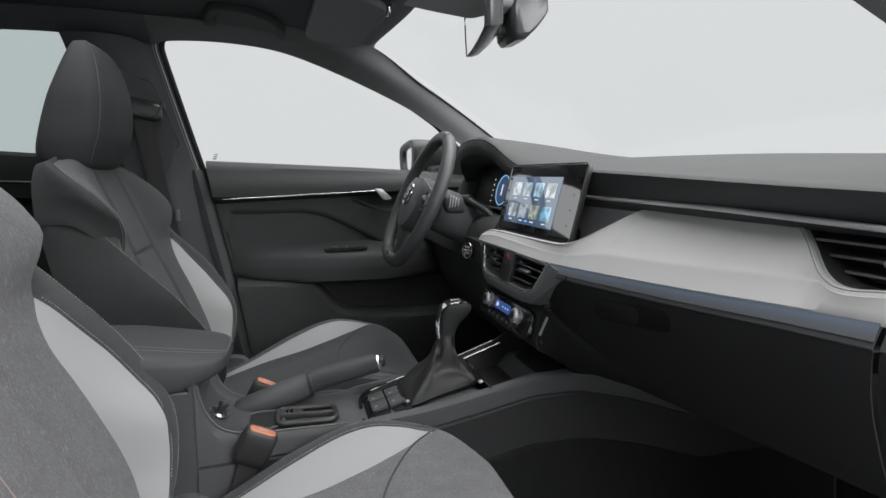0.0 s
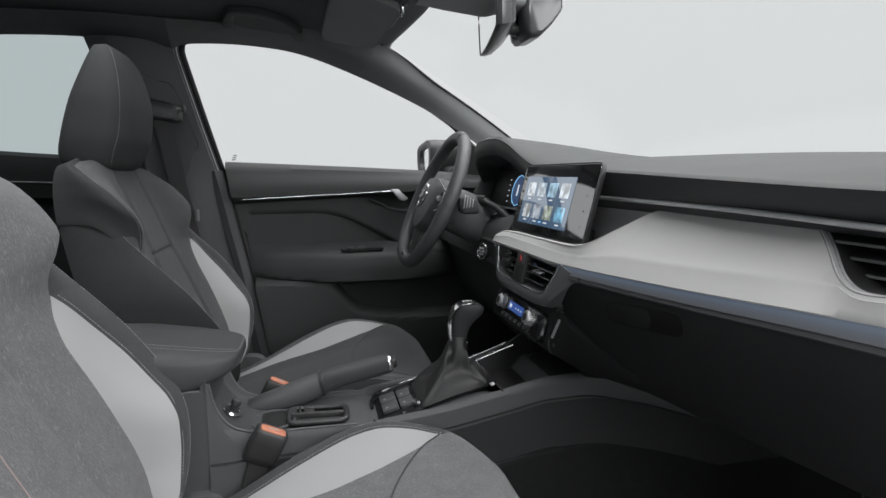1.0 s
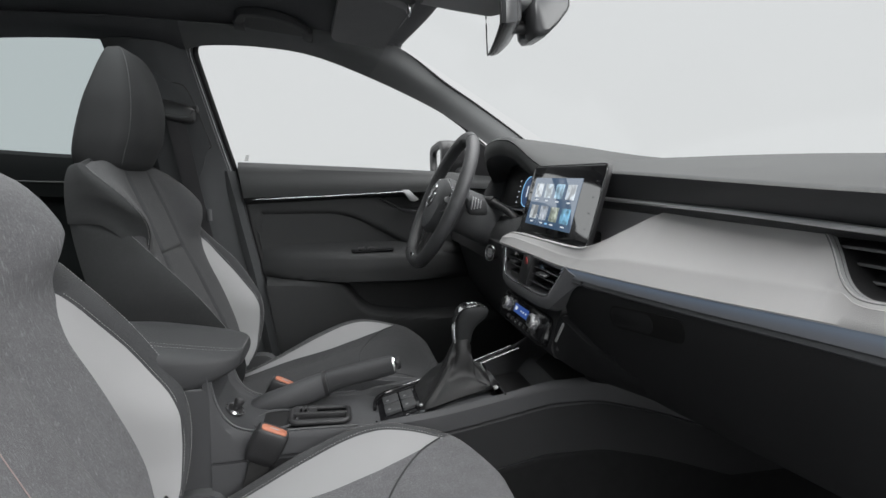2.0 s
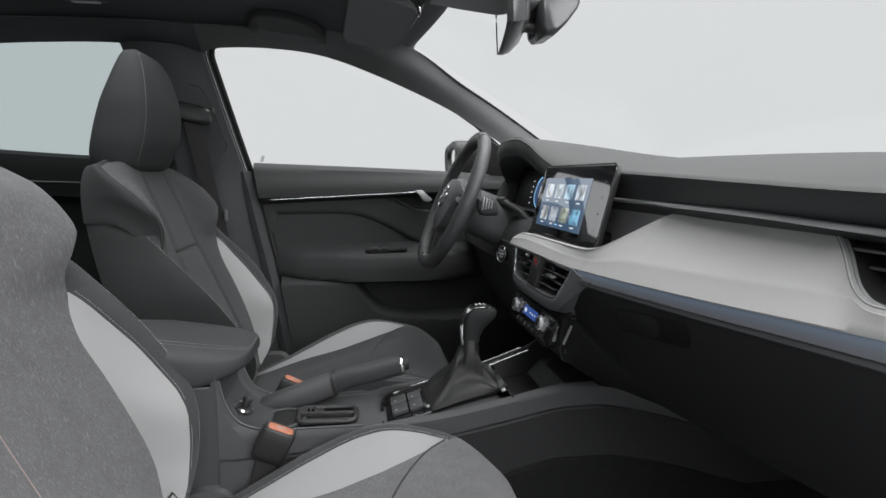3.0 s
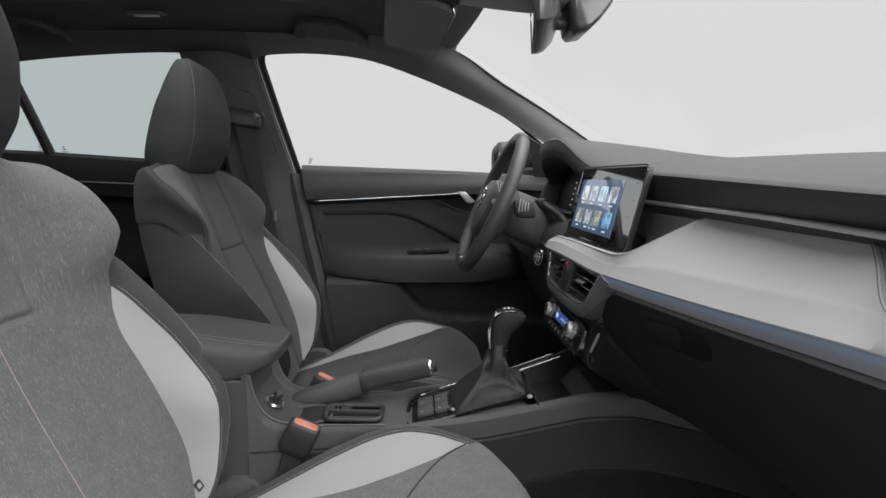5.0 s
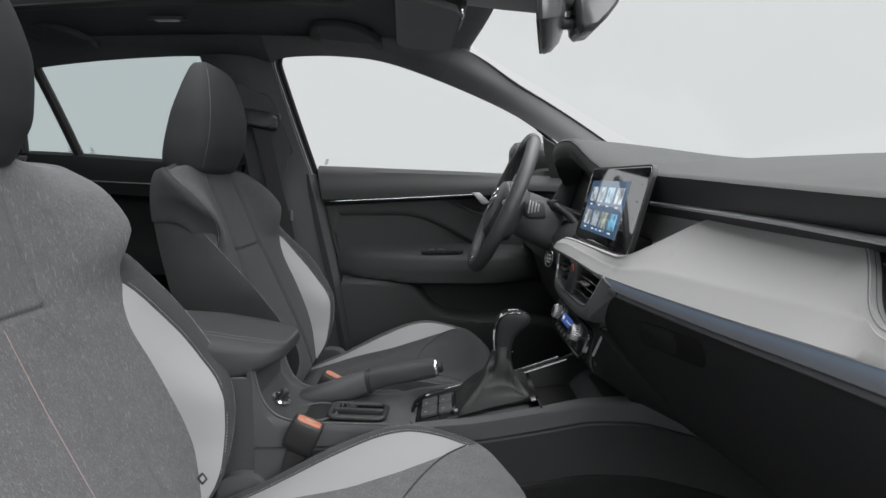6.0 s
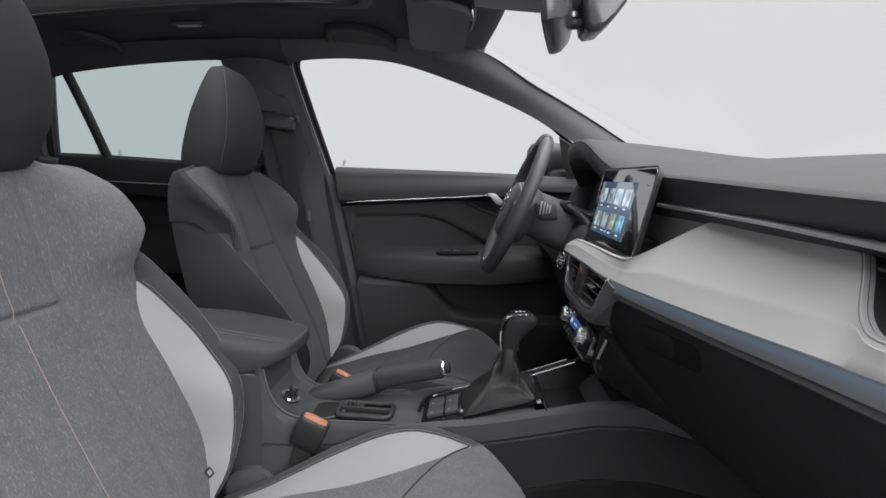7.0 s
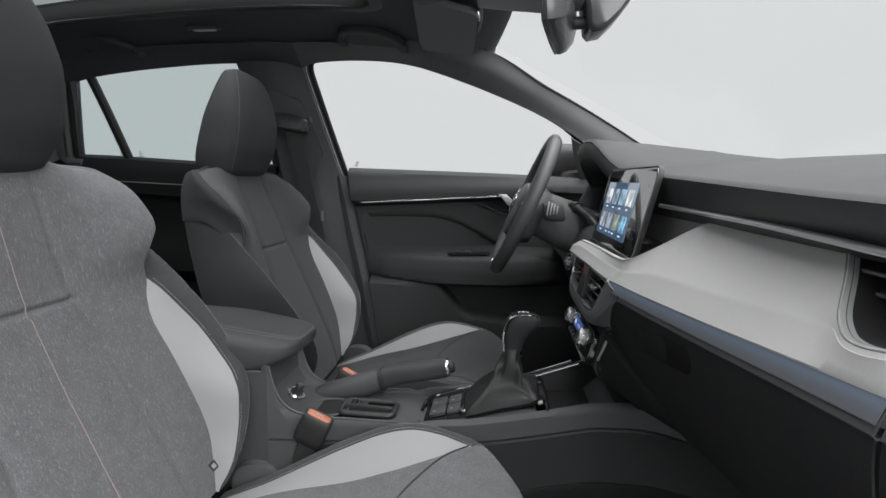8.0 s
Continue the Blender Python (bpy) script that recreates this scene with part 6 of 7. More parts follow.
part("end_ring", loft([ring((x, 0.058, z), (0, 1, 0), (-0.2, 0, 1), w, h, 24, 3.0) for x, z, w, h in ((-0.1440, 0.6655, 0.0138, 0.0158), (-0.1395, 0.6665, 0.0138, 0.0156), (-0.1370, 0.6670, 0.0120, 0.0138))]), POLISHED, brake, "chrome end ring")
part("button", loft([ring((x, 0.058, z), (0, 1, 0), (-0.2, 0, 1), w, h, 20, 2.6) for x, z, w, h in ((-0.1375, 0.667, 0.0098, 0.0112), (-0.1300, 0.6685, 0.0095, 0.0108), (-0.1280, 0.669, 0.0075, 0.0085))]), BLACK, brake, "black release button")
part("boot", loft([ring((x, y, z), (0, 1, 0), (-0.2, 0, 1), w, h, 28, 2.8) for x, y, z, w, h in ((-0.425, 0.050, 0.604, 0.012, 0.003), (-0.405, 0.050, 0.607, 0.019, 0.008), (-0.375, 0.050, 0.613, 0.024, 0.014), (-0.34, 0.051, 0.619, 0.0245, 0.019), (-0.305, 0.052, 0.628, 0.0225, 0.0215), (-0.280, 0.053, 0.636, 0.0195, 0.0215), (-0.266, 0.054, 0.640, 0.0175, 0.0205))]), CONSOLE, brake, "dark moulded boot")
part("boot_end", loft([ring((x, 0.054, z), (0, 1, 0), (-0.2, 0, 1), w, h, 26, 3.0) for x, z, w, h in ((-0.2720, 0.6385, 0.0190, 0.0222), (-0.2690, 0.6393, 0.0196, 0.0228), (-0.2650, 0.6402, 0.0190, 0.0222))]), BLACK, brake, "dark end collar of the boot")

# coin tray, socket, cup recess
coin = thing("coin_tray", "black ribbed coin tray set in the console", "coin tray", place=(-0.277, -0.018, 0.607))
CT = pose(-0.277, -0.0185, 0.6125, 0, 2, 0)
for w, h, d, r in ((0.096, 0.056, 0.000, 0.0050),):
    part("rim", tube([CT @ Vector((x, y, d)) for x, y in rounded(w, h, 0.012)], r, 10, True), COIN, coin, "raised rounded rim")
part("floor_pan", prism(rounded(0.094, 0.054, 0.011), 0.003, CT @ pose(0, 0, -0.0075)), HOLE, coin)
part("rib", prism(rounded(0.090, 0.0075, 0.003, 3), 0.011, CT @ pose(0, 0.001, -0.006), 0.0022), COIN, coin)
part("rib", prism(rounded(0.090, 0.006, 0.0025, 3), 0.009, CT @ pose(0, -0.0215, -0.006), 0.002), COIN, coin)
part("rib", prism(rounded(0.012, 0.024, 0.003, 3), 0.010, CT @ pose(-0.041, 0.014, -0.006), 0.002), COIN, coin)
part("rib", prism(rounded(0.016, 0.024, 0.003, 3), 0.008, CT @ pose(-0.014, 0.014, -0.006), 0.002), COIN, coin)
for dx in (-0.030, -0.022):
    part("clip", rbox((0.0035, 0.020, 0.013), 0.0015, CT @ pose(dx, 0.013, -0.001)), COIN, coin)
cup = thing("cup_recess", "shallow round recess in the console", "cup recess", place=(-0.352, -0.018, 0.607))
part("rim", tube([Vector((-0.352 + 0.0365 * math.cos(2 * math.pi * i / 40), -0.018 + 0.0365 * math.sin(2 * math.pi * i / 40), 0.6105)) for i in range(40)], 0.0026, 8, True), CONSOLE, cup)
# the disc sits above the pan; its black stands for the recess's shadow
part("floor_pan", prism([(0.036 * math.cos(2 * math.pi * i / 36), 0.036 * math.sin(2 * math.pi * i / 36)) for i in range(36)], 0.0015, pose(-0.352, -0.018, 0.6082)), RUBBER, cup, "black disc painted as the shaded recess floor")
sock = thing("power_socket", "black power socket plug with a chrome ring", "power socket", place=(-0.421, -0.002, 0.612))
SKM = frame_of((-0.4180, -0.009, 0.6300), (0.88, 0, -0.48), (0, 1, 0))
for r, w, d in ((0.0165, 0.0016, 0.0012), (0.0135, 0.0016, 0.0022)):
    part("ring", tube([SKM @ Vector((r * math.cos(2 * math.pi * i / 30), r * math.sin(2 * math.pi * i / 30), d)) for i in range(30)], w, 8, True), CHROME, sock, "chrome socket ring")
part("plug", loft([[SKM @ Vector((r * math.cos(2 * math.pi * i / 22), r * math.sin(2 * math.pi * i / 22), d)) for i in range(22)] for d, r in ((-0.004, 0.0125), (0.0035, 0.0120), (0.0045, 0.0066), (0.013, 0.0066), (0.014, 0.0082), (0.019, 0.0082), (0.0205, 0.0070))]), BLACK, sock, "black lighter plug")
part("plug_face", prism([(0.0045 * math.cos(2 * math.pi * i / 16), 0.0045 * math.sin(2 * math.pi * i / 16)) for i in range(16)], 0.0005, SKM @ pose(0, 0, 0.0204)), PLASTIC_LIGHT, sock)

# armrest and its wedge-shaped carrier
arm = thing("armrest", "charcoal leatherette armrest with double pale stitching", "armrest", place=(-0.55, 0, 0.68))
AZ = lerp1([(-0.395, 0.737), (-0.402, 0.743), (-0.45, 0.754), (-0.50, 0.763), (-0.56, 0.772), (-0.75, 0.780)])
AB = lerp1([(-0.395, 0.722), (-0.405, 0.716), (-0.43, 0.704), (-0.47, 0.690), (-0.52, 0.686), (-0.75, 0.686)])
AH = lerp1([(-0.395, 0.040), (-0.40, 0.056), (-0.412, 0.071), (-0.44, 0.084), (-0.50, 0.092), (-0.75, 0.094)])
rings = []
for i in range(30):
    x = -0.397 - 0.35 * (i / 29) ** 1.4
    zt, zb, h = AZ(x), AB(x), AH(x)
    rings.append(ring((x, 0.002, (zt + zb) / 2), (0, 1, 0), (0, 0, 1), h, (zt - zb) / 2, 40, 4.5))
part("pad", loft(rings), LEATHER, arm, "charcoal leatherette pad")
def pad_point(x, deg):
    """A point of the pad's rounded side, deg from the side up to the top."""
    zt, zb, h = AZ(x), AB(x), AH(x)
    return Vector((x, 0.002 - h * math.cos(radians(deg)) ** 0.444, (zt + zb) / 2 + (zt - zb) / 2 * math.sin(radians(deg)) ** 0.444))


for deg in (76, 67):
    line = [pad_point(x, deg) for x in (-0.70, -0.62, -0.56, -0.50, -0.46, -0.43, -0.412, -0.402)]
    tipl = [Vector((-0.3985 if deg > 70 else -0.3970, y, line[-1].z)) for y in (-0.02, 0.01, 0.04)]
    part("stitching", stitches(spline(line + tipl, 90), (0.0003, -0.0005, 0.0004)), THREAD, arm)
part("carrier", loft([[Vector((x, s * w, z)) for x, z in ((-0.75, 0.47), (-0.75, 0.697), (-0.448, 0.697), (-0.4425, 0.690), (-0.4410, 0.66), (-0.4410, 0.47))] for s, w in ((-1, 0.0812), (-1, 0.0795), (1, 0.0795), (1, 0.0812))]), CONSOLE, arm, "dark plastic armrest carrier")
part("carrier_edge", rbox((0.29, 0.004, 0.0035), 0.0012, pose(-0.595, -0.0800, 0.6975)), PLASTIC_LIGHT, arm, "pale upper edge of the carrier")


# ---- seat belt buckles ----
STRAP = mat("dark_buckle_webbing", (0.022, 0.022, 0.022), 0.8, spec=0.25, var=0.25, scale=120, bump=0.6, bump_scale=1200)
def buckle(x, y, s, big):
    bk = thing("seat_belt_buckle", "black seat belt buckle with an orange release button", "belt buckle", "front belt buckles", place=(x, y, 0.47))
    top_z = 0.625 + 0.03 * (big - 1)
    m = frame_of((x, y, top_z), (0.84, 0.06 * s, -0.42), (0.02 * s, 1, 0.12))
    ux, uy, uz = (m.to_3x3() @ Vector(v) for v in ((1, 0, 0), (0, 1, 0), (0, 0, 1)))
    up = uz if uz.z > 0 else -uz
    top_c = Vector((x, y, top_z))
    rg2 = [ring(top_c - up * d * big, ux, uy, rx * big, ry * big, 28, 5) for d, rx, ry in ((-0.001, 0.0215, 0.0105), (0.002, 0.0240, 0.0130), (0.020, 0.0250, 0.0140), (0.040, 0.0250, 0.0140), (0.050, 0.0235, 0.0130), (0.0545, 0.018, 0.0095))]
    part("body", loft(rg2), BLACK, bk, "black plastic buckle")
    part("release_button", loft([ring(top_c + up * d - uy * 0.002 * s, ux, uy, rx * big, ry * big, 24, 5) for d, rx, ry in ((-0.004, 0.019, 0.0075), (0.0022, 0.019, 0.0075), (0.0035, 0.017, 0.006))]), ORANGE, bk, "orange release button")
    part("button_print", prism(rounded(0.014 * big, 0.0022, 0.0008, 2), 0.0004, Matrix.Translation(top_c + up * 0.0036 - uy * 0.002 * s) @ m.to_3x3().to_4x4()), THREAD, bk)
    a = top_c - up * 0.044 * big
    b = Vector((x - 0.055, y - 0.012 * s, 0.46))
    part("strap", loft([ring(a.lerp(b, t), ux, uy, 0.016 * big, 0.003, 12, 4) for t in (0, 0.3, 0.6, 1.0)]), STRAP, bk, "dark grey webbing strap")
    return bk


buckle(-0.3455, -0.090, 1, 1.06)
buckle(-0.348, 0.112, -1, 1.0)


# ---- driver door ----
BELT = lerp1([(-0.56, 1.050), (-0.528, 1.049), (-0.3, 1.0405), (0.0, 1.028), (0.2, 1.016), (0.5, 0.99)])
REAR_X = lerp1([(0.33, -0.385), (0.52, -0.422), (0.70, -0.450), (0.873, -0.485), (0.95, -0.500), (1.06, -0.524)])
STRIP_Z = lerp1([(-0.56, 0.948), (-0.475, 0.952), (-0.25, 0.963), (-0.04, 0.974), (0.1, 0.985), (0.5, 1.0)])
POCKET = lerp1([(-0.56, 0.700), (-0.27, 0.706), (-0.245, 0.702), (-0.21, 0.668), (-0.17, 0.622), (-0.13, 0.600), (-0.05, 0.588), (0.1, 0.580), (0.5, 0.575)])
INSERT = lerp1([(-0.56, 0.915), (-0.27, 0.917), (-0.20, 0.905), (-0.12, 0.870), (-0.04, 0.825), (0.03, 0.79), (0.5, 0.75)])
ARM = lerp1([(-0.56, 0.0), (-0.475, 0.0), (-0.44, 0.014), (-0.40, 0.030), (-0.32, 0.050), (-0.245, 0.068), (-0.15, 0.080), (-0.05, 0.082), (0.03, 0.068), (0.12, 0.030), (0.2, 0.0)])
UNDER = lerp1([(-0.56, 0.735), (-0.45, 0.728), (-0.40, 0.718), (-0.25, 0.707), (-0.1, 0.706), (0.2, 0.71)])


def door_y(x, z):
    b, s_ = BELT(x), STRIP_Z(x)
    y = 0.752
    # upper pad swells inward above the bright strip
    if z > s_ - 0.004:
        t = (z - s_) / max(1e-4, b - s_)
        y -= 0.040 * smoothstep(-0.05, 0.12, t) * (1 - 0.55 * smoothstep(0.25, 1.0, t))
        y += 0.012 * smoothstep(0.93, 1.0, t)
    # insert edge
    y += 0.011 * smoothstep(INSERT(x) + 0.007, INSERT(x) - 0.005, z) * smoothstep(0.74, 0.80, z) * smoothstep(-0.47, -0.455, x + 0.18 * (0.93 - z))
    # latch bowl
    d = ((x + 0.02 + 0.8 * (z - 0.945)) / 0.100) ** 2 + ((z - 0.945) / 0.034) ** 2
    y += 0.022 * smoothstep(1.15, 0.6, d) if z < s_ else 0
    # armrest
    a = ARM(x)
    y -= a * smoothstep(0.812, 0.772, z) ** 0.8 * smoothstep(UNDER(x) - 0.009, UNDER(x) + 0.010, z)
    # map pocket: low panel stands proud
    y -= 0.052 * smoothstep(POCKET(x) + 0.010, POCKET(x) - 0.013, z) * (1 - 0.4 * smoothstep(0.55, 0.34, z))
    return y


door = thing("car_door", "closed driver door with dark panel, bright strip and armrest", "car door", place=(0, 0.76, 0.34))
zs_d = [0.34 + 0.05 * i for i in range(4)] + [0.52 + 0.004 * i for i in range(108)]
zs_d = [z for z in zs_d if z < 0.94]
rows = []
nx = 230
for i in range(nx):
    col_ = []
    for z in zs_d:
        x = REAR_X(z) + (0.50 - REAR_X(z)) * i / (nx - 1)
        col_.append(Vector((x, door_y(x, z), z)))
    x0 = REAR_X(0.94) + (0.50 - REAR_X(0.94)) * i / (nx - 1)
    b, s_ = BELT(x0), STRIP_Z(x0)
    col_ += [Vector((x0, door_y(x0, s_ - d), s_ - d)) for d in (0.010, 0.006)]
    for k in range(12):
        z = s_ - 0.004 + (b - s_ + 0.004) * k / 11
        x = x0 + (REAR_X(z) - REAR_X(0.94)) * (1 - i / (nx - 1))
        col_.append(Vector((x, door_y(x, z), z)))
    col_.append(col_[-1] + Vector((0, 0.010, 0.002)))
    col_.append(col_[-1] + Vector((0, 0.022, -0.006)))
    rows.append(col_)
panel = part("door_panel", sheet([r[:-13] for r in rows], 0.012, away=(0, 1, 0)), DOOR, door, "dark grained door panel")
part("door_pad", sheet([r[-14:] for r in rows], 0.012, away=(0, 1, 0)), DOOR_PAD, door, "soft dark grey upper door pad")
strip_pts = [Vector((x, door_y(x, STRIP_Z(x) + 0.014) - 0.0125, STRIP_Z(x) + 0.001)) for x in [-0.478 + 0.022 * i for i in range(21)]]
part("bright_strip", tube(strip_pts, [0.0008] + [0.0019] * 19 + [0.0028], 10), POLISHED, door, "thin chrome strip")
part("latch_lever", prism([(-0.045, 0.981), (-0.018, 0.948), (-0.004, 0.945), (0.009, 0.952), (-0.022, 0.981)], 0.008, frame_of((0, 0.703, 0), (1, 0, 0), (0, 0, 1)), 0.002), SILVER, door, "chrome door latch lever")
part("bowl_trim", tube(spline([(-0.115, 0.745, 0.955), (-0.074, 0.745, 0.937), (-0.039, 0.742, 0.919), (-0.003, 0.742, 0.912), (0.03, 0.742, 0.914)], 20), [0.002 + 0.003 * smoothstep(0, 12, i) for i in range(20)], 8), CONSOLE, door, "grey edge of the latch bowl")
part("insert_seam", tube([Vector((x, door_y(x, INSERT(x) - 0.004) - 0.0006, INSERT(x) - 0.004)) for x in [-0.445 + 0.012 * i for i in range(43)]], 0.0018, 6), RUBBER, door)
sp_ = part("switch_plate", prism(rounded(0.13, 0.040, 0.012), 0.004, frame_of((-0.135, 0.700, 0.797), (1, 0, 0.02), (0, 1, 0.1)), 0.001), GLOSS, door, "glossy black window switch plate")
for k in range(4):
    part("window_switch", rbox((0.020, 0.014, 0.007), 0.0025, pose(-0.168 + 0.03 * (k % 2), 0.692 + 0.016 * (k // 2), 0.803)), BLACK, sp_)
part("arm_cap", sheet([[Vector((x, door_y(x, z) - 0.0022, z)) for z in (0.716, 0.722, 0.730, 0.742, 0.750, 0.758, 0.766, 0.774, 0.782)] for x in [-0.222 + 0.012 * i for i in range(24)]], 0.003, away=(0, 1, 0)), PLASTIC, door, "dark armrest cap")
gl = part("glass", sheet([[p + Vector((0, 0.020, 0)) for p in spline(RAIL_OUT[:-1], 20)], [Vector((-0.55 + 0.88 * i / 19, 0.782, 1.015)) for i in range(20)]], 0.004), CLEAR, door, "clear side window glass")
gl.visible_shadow = False
seal = spline(RAIL_OUT[:-2], 40)
part("window_seal", tube([p + Vector((0, 0.008, 0.003)) for p in seal] + [Vector((0.33, 0.745, 1.03))], 0.006, 6), RUBBER, door, "black rubber window seal")
back_edge = spline([(-0.560, 0.601, 1.369), (-0.577, 0.604, 1.363), (-0.588, 0.607, 1.350), (-0.589, 0.614, 1.332), (-0.582, 0.632, 1.293), (-0.563, 0.672, 1.20), (-0.533, 0.744, 1.052), (-0.527, 0.757, 1.028)], 26)
part("window_seal", tube(back_edge, 0.0075, 8), RUBBER, door)
part("frame_flange", sheet([[p + Vector((-0.040, 0.006, 0.002)), p + Vector((-0.028, -0.006, 0.002)), p + Vector((-0.020, -0.0085, 0.0015)), p + Vector((-0.0085, -0.005, 0.001)), p + Vector((0.0, 0.002, 0))] for p in back_edge[2:]], 0.002, away=(0, 1, 0)), BPILLAR, door, "grey door frame beside the glass")
for d, r, m_f in ((-0.0115, 0.0018, SILVER_TRIM), (-0.0185, 0.0026, PILLAR_LIGHT)):
    part("frame_lip", tube([p + Vector((d * min(1.0, 0.2 + i / 4), -0.0112, -0.55 * d * max(0.0, 1 - i / 4))) for i, p in enumerate(back_edge)], r, 8), m_f, door, "pale lip of the door frame")
low_edge = [Vector((REAR_X(z) - 0.026, 0.735, z)) for z in [1.036 - 0.04 * k for k in range(18)]]
part("door_edge", sheet([[p + Vector((0.014, 0.012, 0)), p + Vector((0.010, 0.0, 0)), p + Vector((-0.004, -0.006, 0)), p + Vector((-0.022, 0.006, 0))] for p in low_edge], 0.003, away=(0, 1, 0)), BPILLAR, door, "grey edge of the door opening")
gap = [Vector((REAR_X(z) - 0.004, 0.752, z)) for z in [0.34 + 0.05 * i for i in range(15)]]
part("door_seal", tube(gap, 0.010, 8), RUBBER, door, "black rubber door seal")
# etched marks low on the glass
for k in range(3):
    part("glass_mark", rbox((0.010, 0.0006, 0.003), 0.0, frame_of((-0.497 + 0.002 * k, 0.742, 1.068 + 0.006 * k), (1, 0, 0), (0, -0.467, 1)) @ pose(0, 0, 0, 90)), LIGHT_TRIM, door)

# outside mirror
om = thing("door_mirror", "grey outside mirror with a black foot", "door mirror", place=(0.2, 0.95, 1.03))
RIMM = spline([(0, 1.046, 1.100), (0, 1.040, 1.062), (0, 1.014, 1.037), (0, 0.94, 1.030), (0, 0.85, 1.034), (0, 0.815, 1.050), (0, 0.806, 1.085), (0, 0.815, 1.116), (0, 0.86, 1.126), (0, 0.94, 1.122), (0, 1.015, 1.115)], 44, True)
RIMM = [Vector((0, p.y, 1.080 + (p.z - 1.078) * 1.28)) for p in RIMM]
mc = Vector((0, 0.925, 1.078))
part("housing", loft([[Vector((x + 0.008, 0, 0)) + mc + (p - mc) * k for p in RIMM] for x, k in ((0.112, 0.62), (0.100, 0.66), (0.094, 0.80), (0.096, 0.97), (0.102, 1.0), (0.125, 1.02), (0.17, 1.0), (0.22, 0.90), (0.255, 0.72), (0.275, 0.45), (0.282, 0.15))]), BLACK, om, "dark mirror housing")
part("mirror_glass", loft([[Vector((x + 0.008, 0, 0)) + mc + (p - mc) * k for p in RIMM] for x, k in ((0.1115, 0.64), (0.107, 0.62), (0.107, 0.3), (0.107, 0.02))]), MIRROR, om, "mirror glass")
part("foot", loft([ring((0.20, y, z), (1, 0, 0), (0, 0, 1), 0.05, h, 20, 2.5) for y, z, h in ((0.76, 1.03, 0.018), (0.80, 1.036, 0.016), (0.85, 1.05, 0.02))]), BLACK, om, "black mirror foot")
part("corner_trim", prism([(0.205, -0.03), (0.50, -0.06), (0.42, 0.0), (0.32, 0.055), (0.225, 0.105), (0.163, 0.143), (0.173, 0.096), (0.200, 0.016)], 0.012, frame_of((0, 0.752, 1.02), (1, 0, 0), (0, -0.46, 1)), 0.002), BLACK, om)

# ---- belt on the centre pillar ----
belt = thing("seat_belt", "black front seat belt hanging on the centre pillar", "seat belt", place=(-0.64, 0.62, 1.19))
ADJ = [(-0.700, 1.255), (-0.640, 1.2535), (-0.622, 1.252), (-0.609, 1.245), (-0.600, 1.226), (-0.590, 1.196), (-0.579, 1.150), (-0.569, 1.110), (-0.570, 1.098), (-0.580, 1.092), (-0.60, 1.04), (-0.64, 0.98), (-0.700, 0.98)]
AM = frame_of((0, 0.592, 1.19), (1, 0, 0), (0, -0.45, 1))
part("height_adjuster", prism([(p.x, (p.y - 1.19) * 1.0966) for p in spline([(x, z, 0) for x, z in ADJ], 60, True)], 0.006, AM @ pose(0, 0, -0.003), 0.002), BPILLAR, belt, "dark plastic height adjuster cover")
part("cover_gap", tube([AM @ Vector((p.x, (p.y - 1.19) * 1.0966, 0.0015)) for p in spline([(x, z, 0) for x, z in ADJ[:10]], 50)], 0.0015, 6), RUBBER, belt, "dark gap round the cover")
part("belt_guide", loft([ring((x, 0.578 + 0.1 * (x + 0.63) ** 2, 1.182 - 0.22 * (x + 0.63)), (0, 1, -0.2), (0, 0.45, 1), w, h, 20, 3) for x, w, h in ((-0.690, 0.008, 0.012), (-0.682, 0.016, 0.022), (-0.66, 0.019, 0.025), (-0.615, 0.019, 0.024), (-0.600, 0.017, 0.021), (-0.592, 0.010, 0.014))]), BLACK, belt, "black belt guide")
part("guide_lip", tube(spline([(-0.684, 0.560, 1.178), (-0.65, 0.556, 1.170), (-0.615, 0.556, 1.165), (-0.600, 0.562, 1.170), (-0.594, 0.572, 1.185)], 20), 0.0055, 8), BLACK, belt, "rounded lip of the belt guide")
part("guide_bolt", loft([ring((x, 0.590, 1.192), (0, 1, 0), (0, 0, 1), r, r, 14) for x, r in ((-0.598, 0.010), (-0.588, 0.010), (-0.586, 0.007))]), BLACK, belt)
part("webbing", sheet([[Vector((x - 0.022, y, z)), Vector((x, y - 0.0015, z)), Vector((x + 0.022, y, z))] for x, y, z in ((-0.638, 0.575, 1.185), (-0.636, 0.570, 1.165), (-0.634, 0.585, 1.13), (-0.630, 0.618, 1.06), (-0.628, 0.645, 1.0), (-0.618, 0.682, 0.90), (-0.60, 0.715, 0.75), (-0.58, 0.74, 0.55), (-0.57, 0.75, 0.40))], 0.0015), WEB, belt, "dark belt webbing")
part("belt_stop", loft([ring((-0.590, 0.668, z), (1, 0, 0), (0, 1, 0), 0.006, 0.004, 12) for z in (0.897, 0.901, 0.924, 0.928)]), PLASTIC_LIGHT, belt, "grey belt stop button")

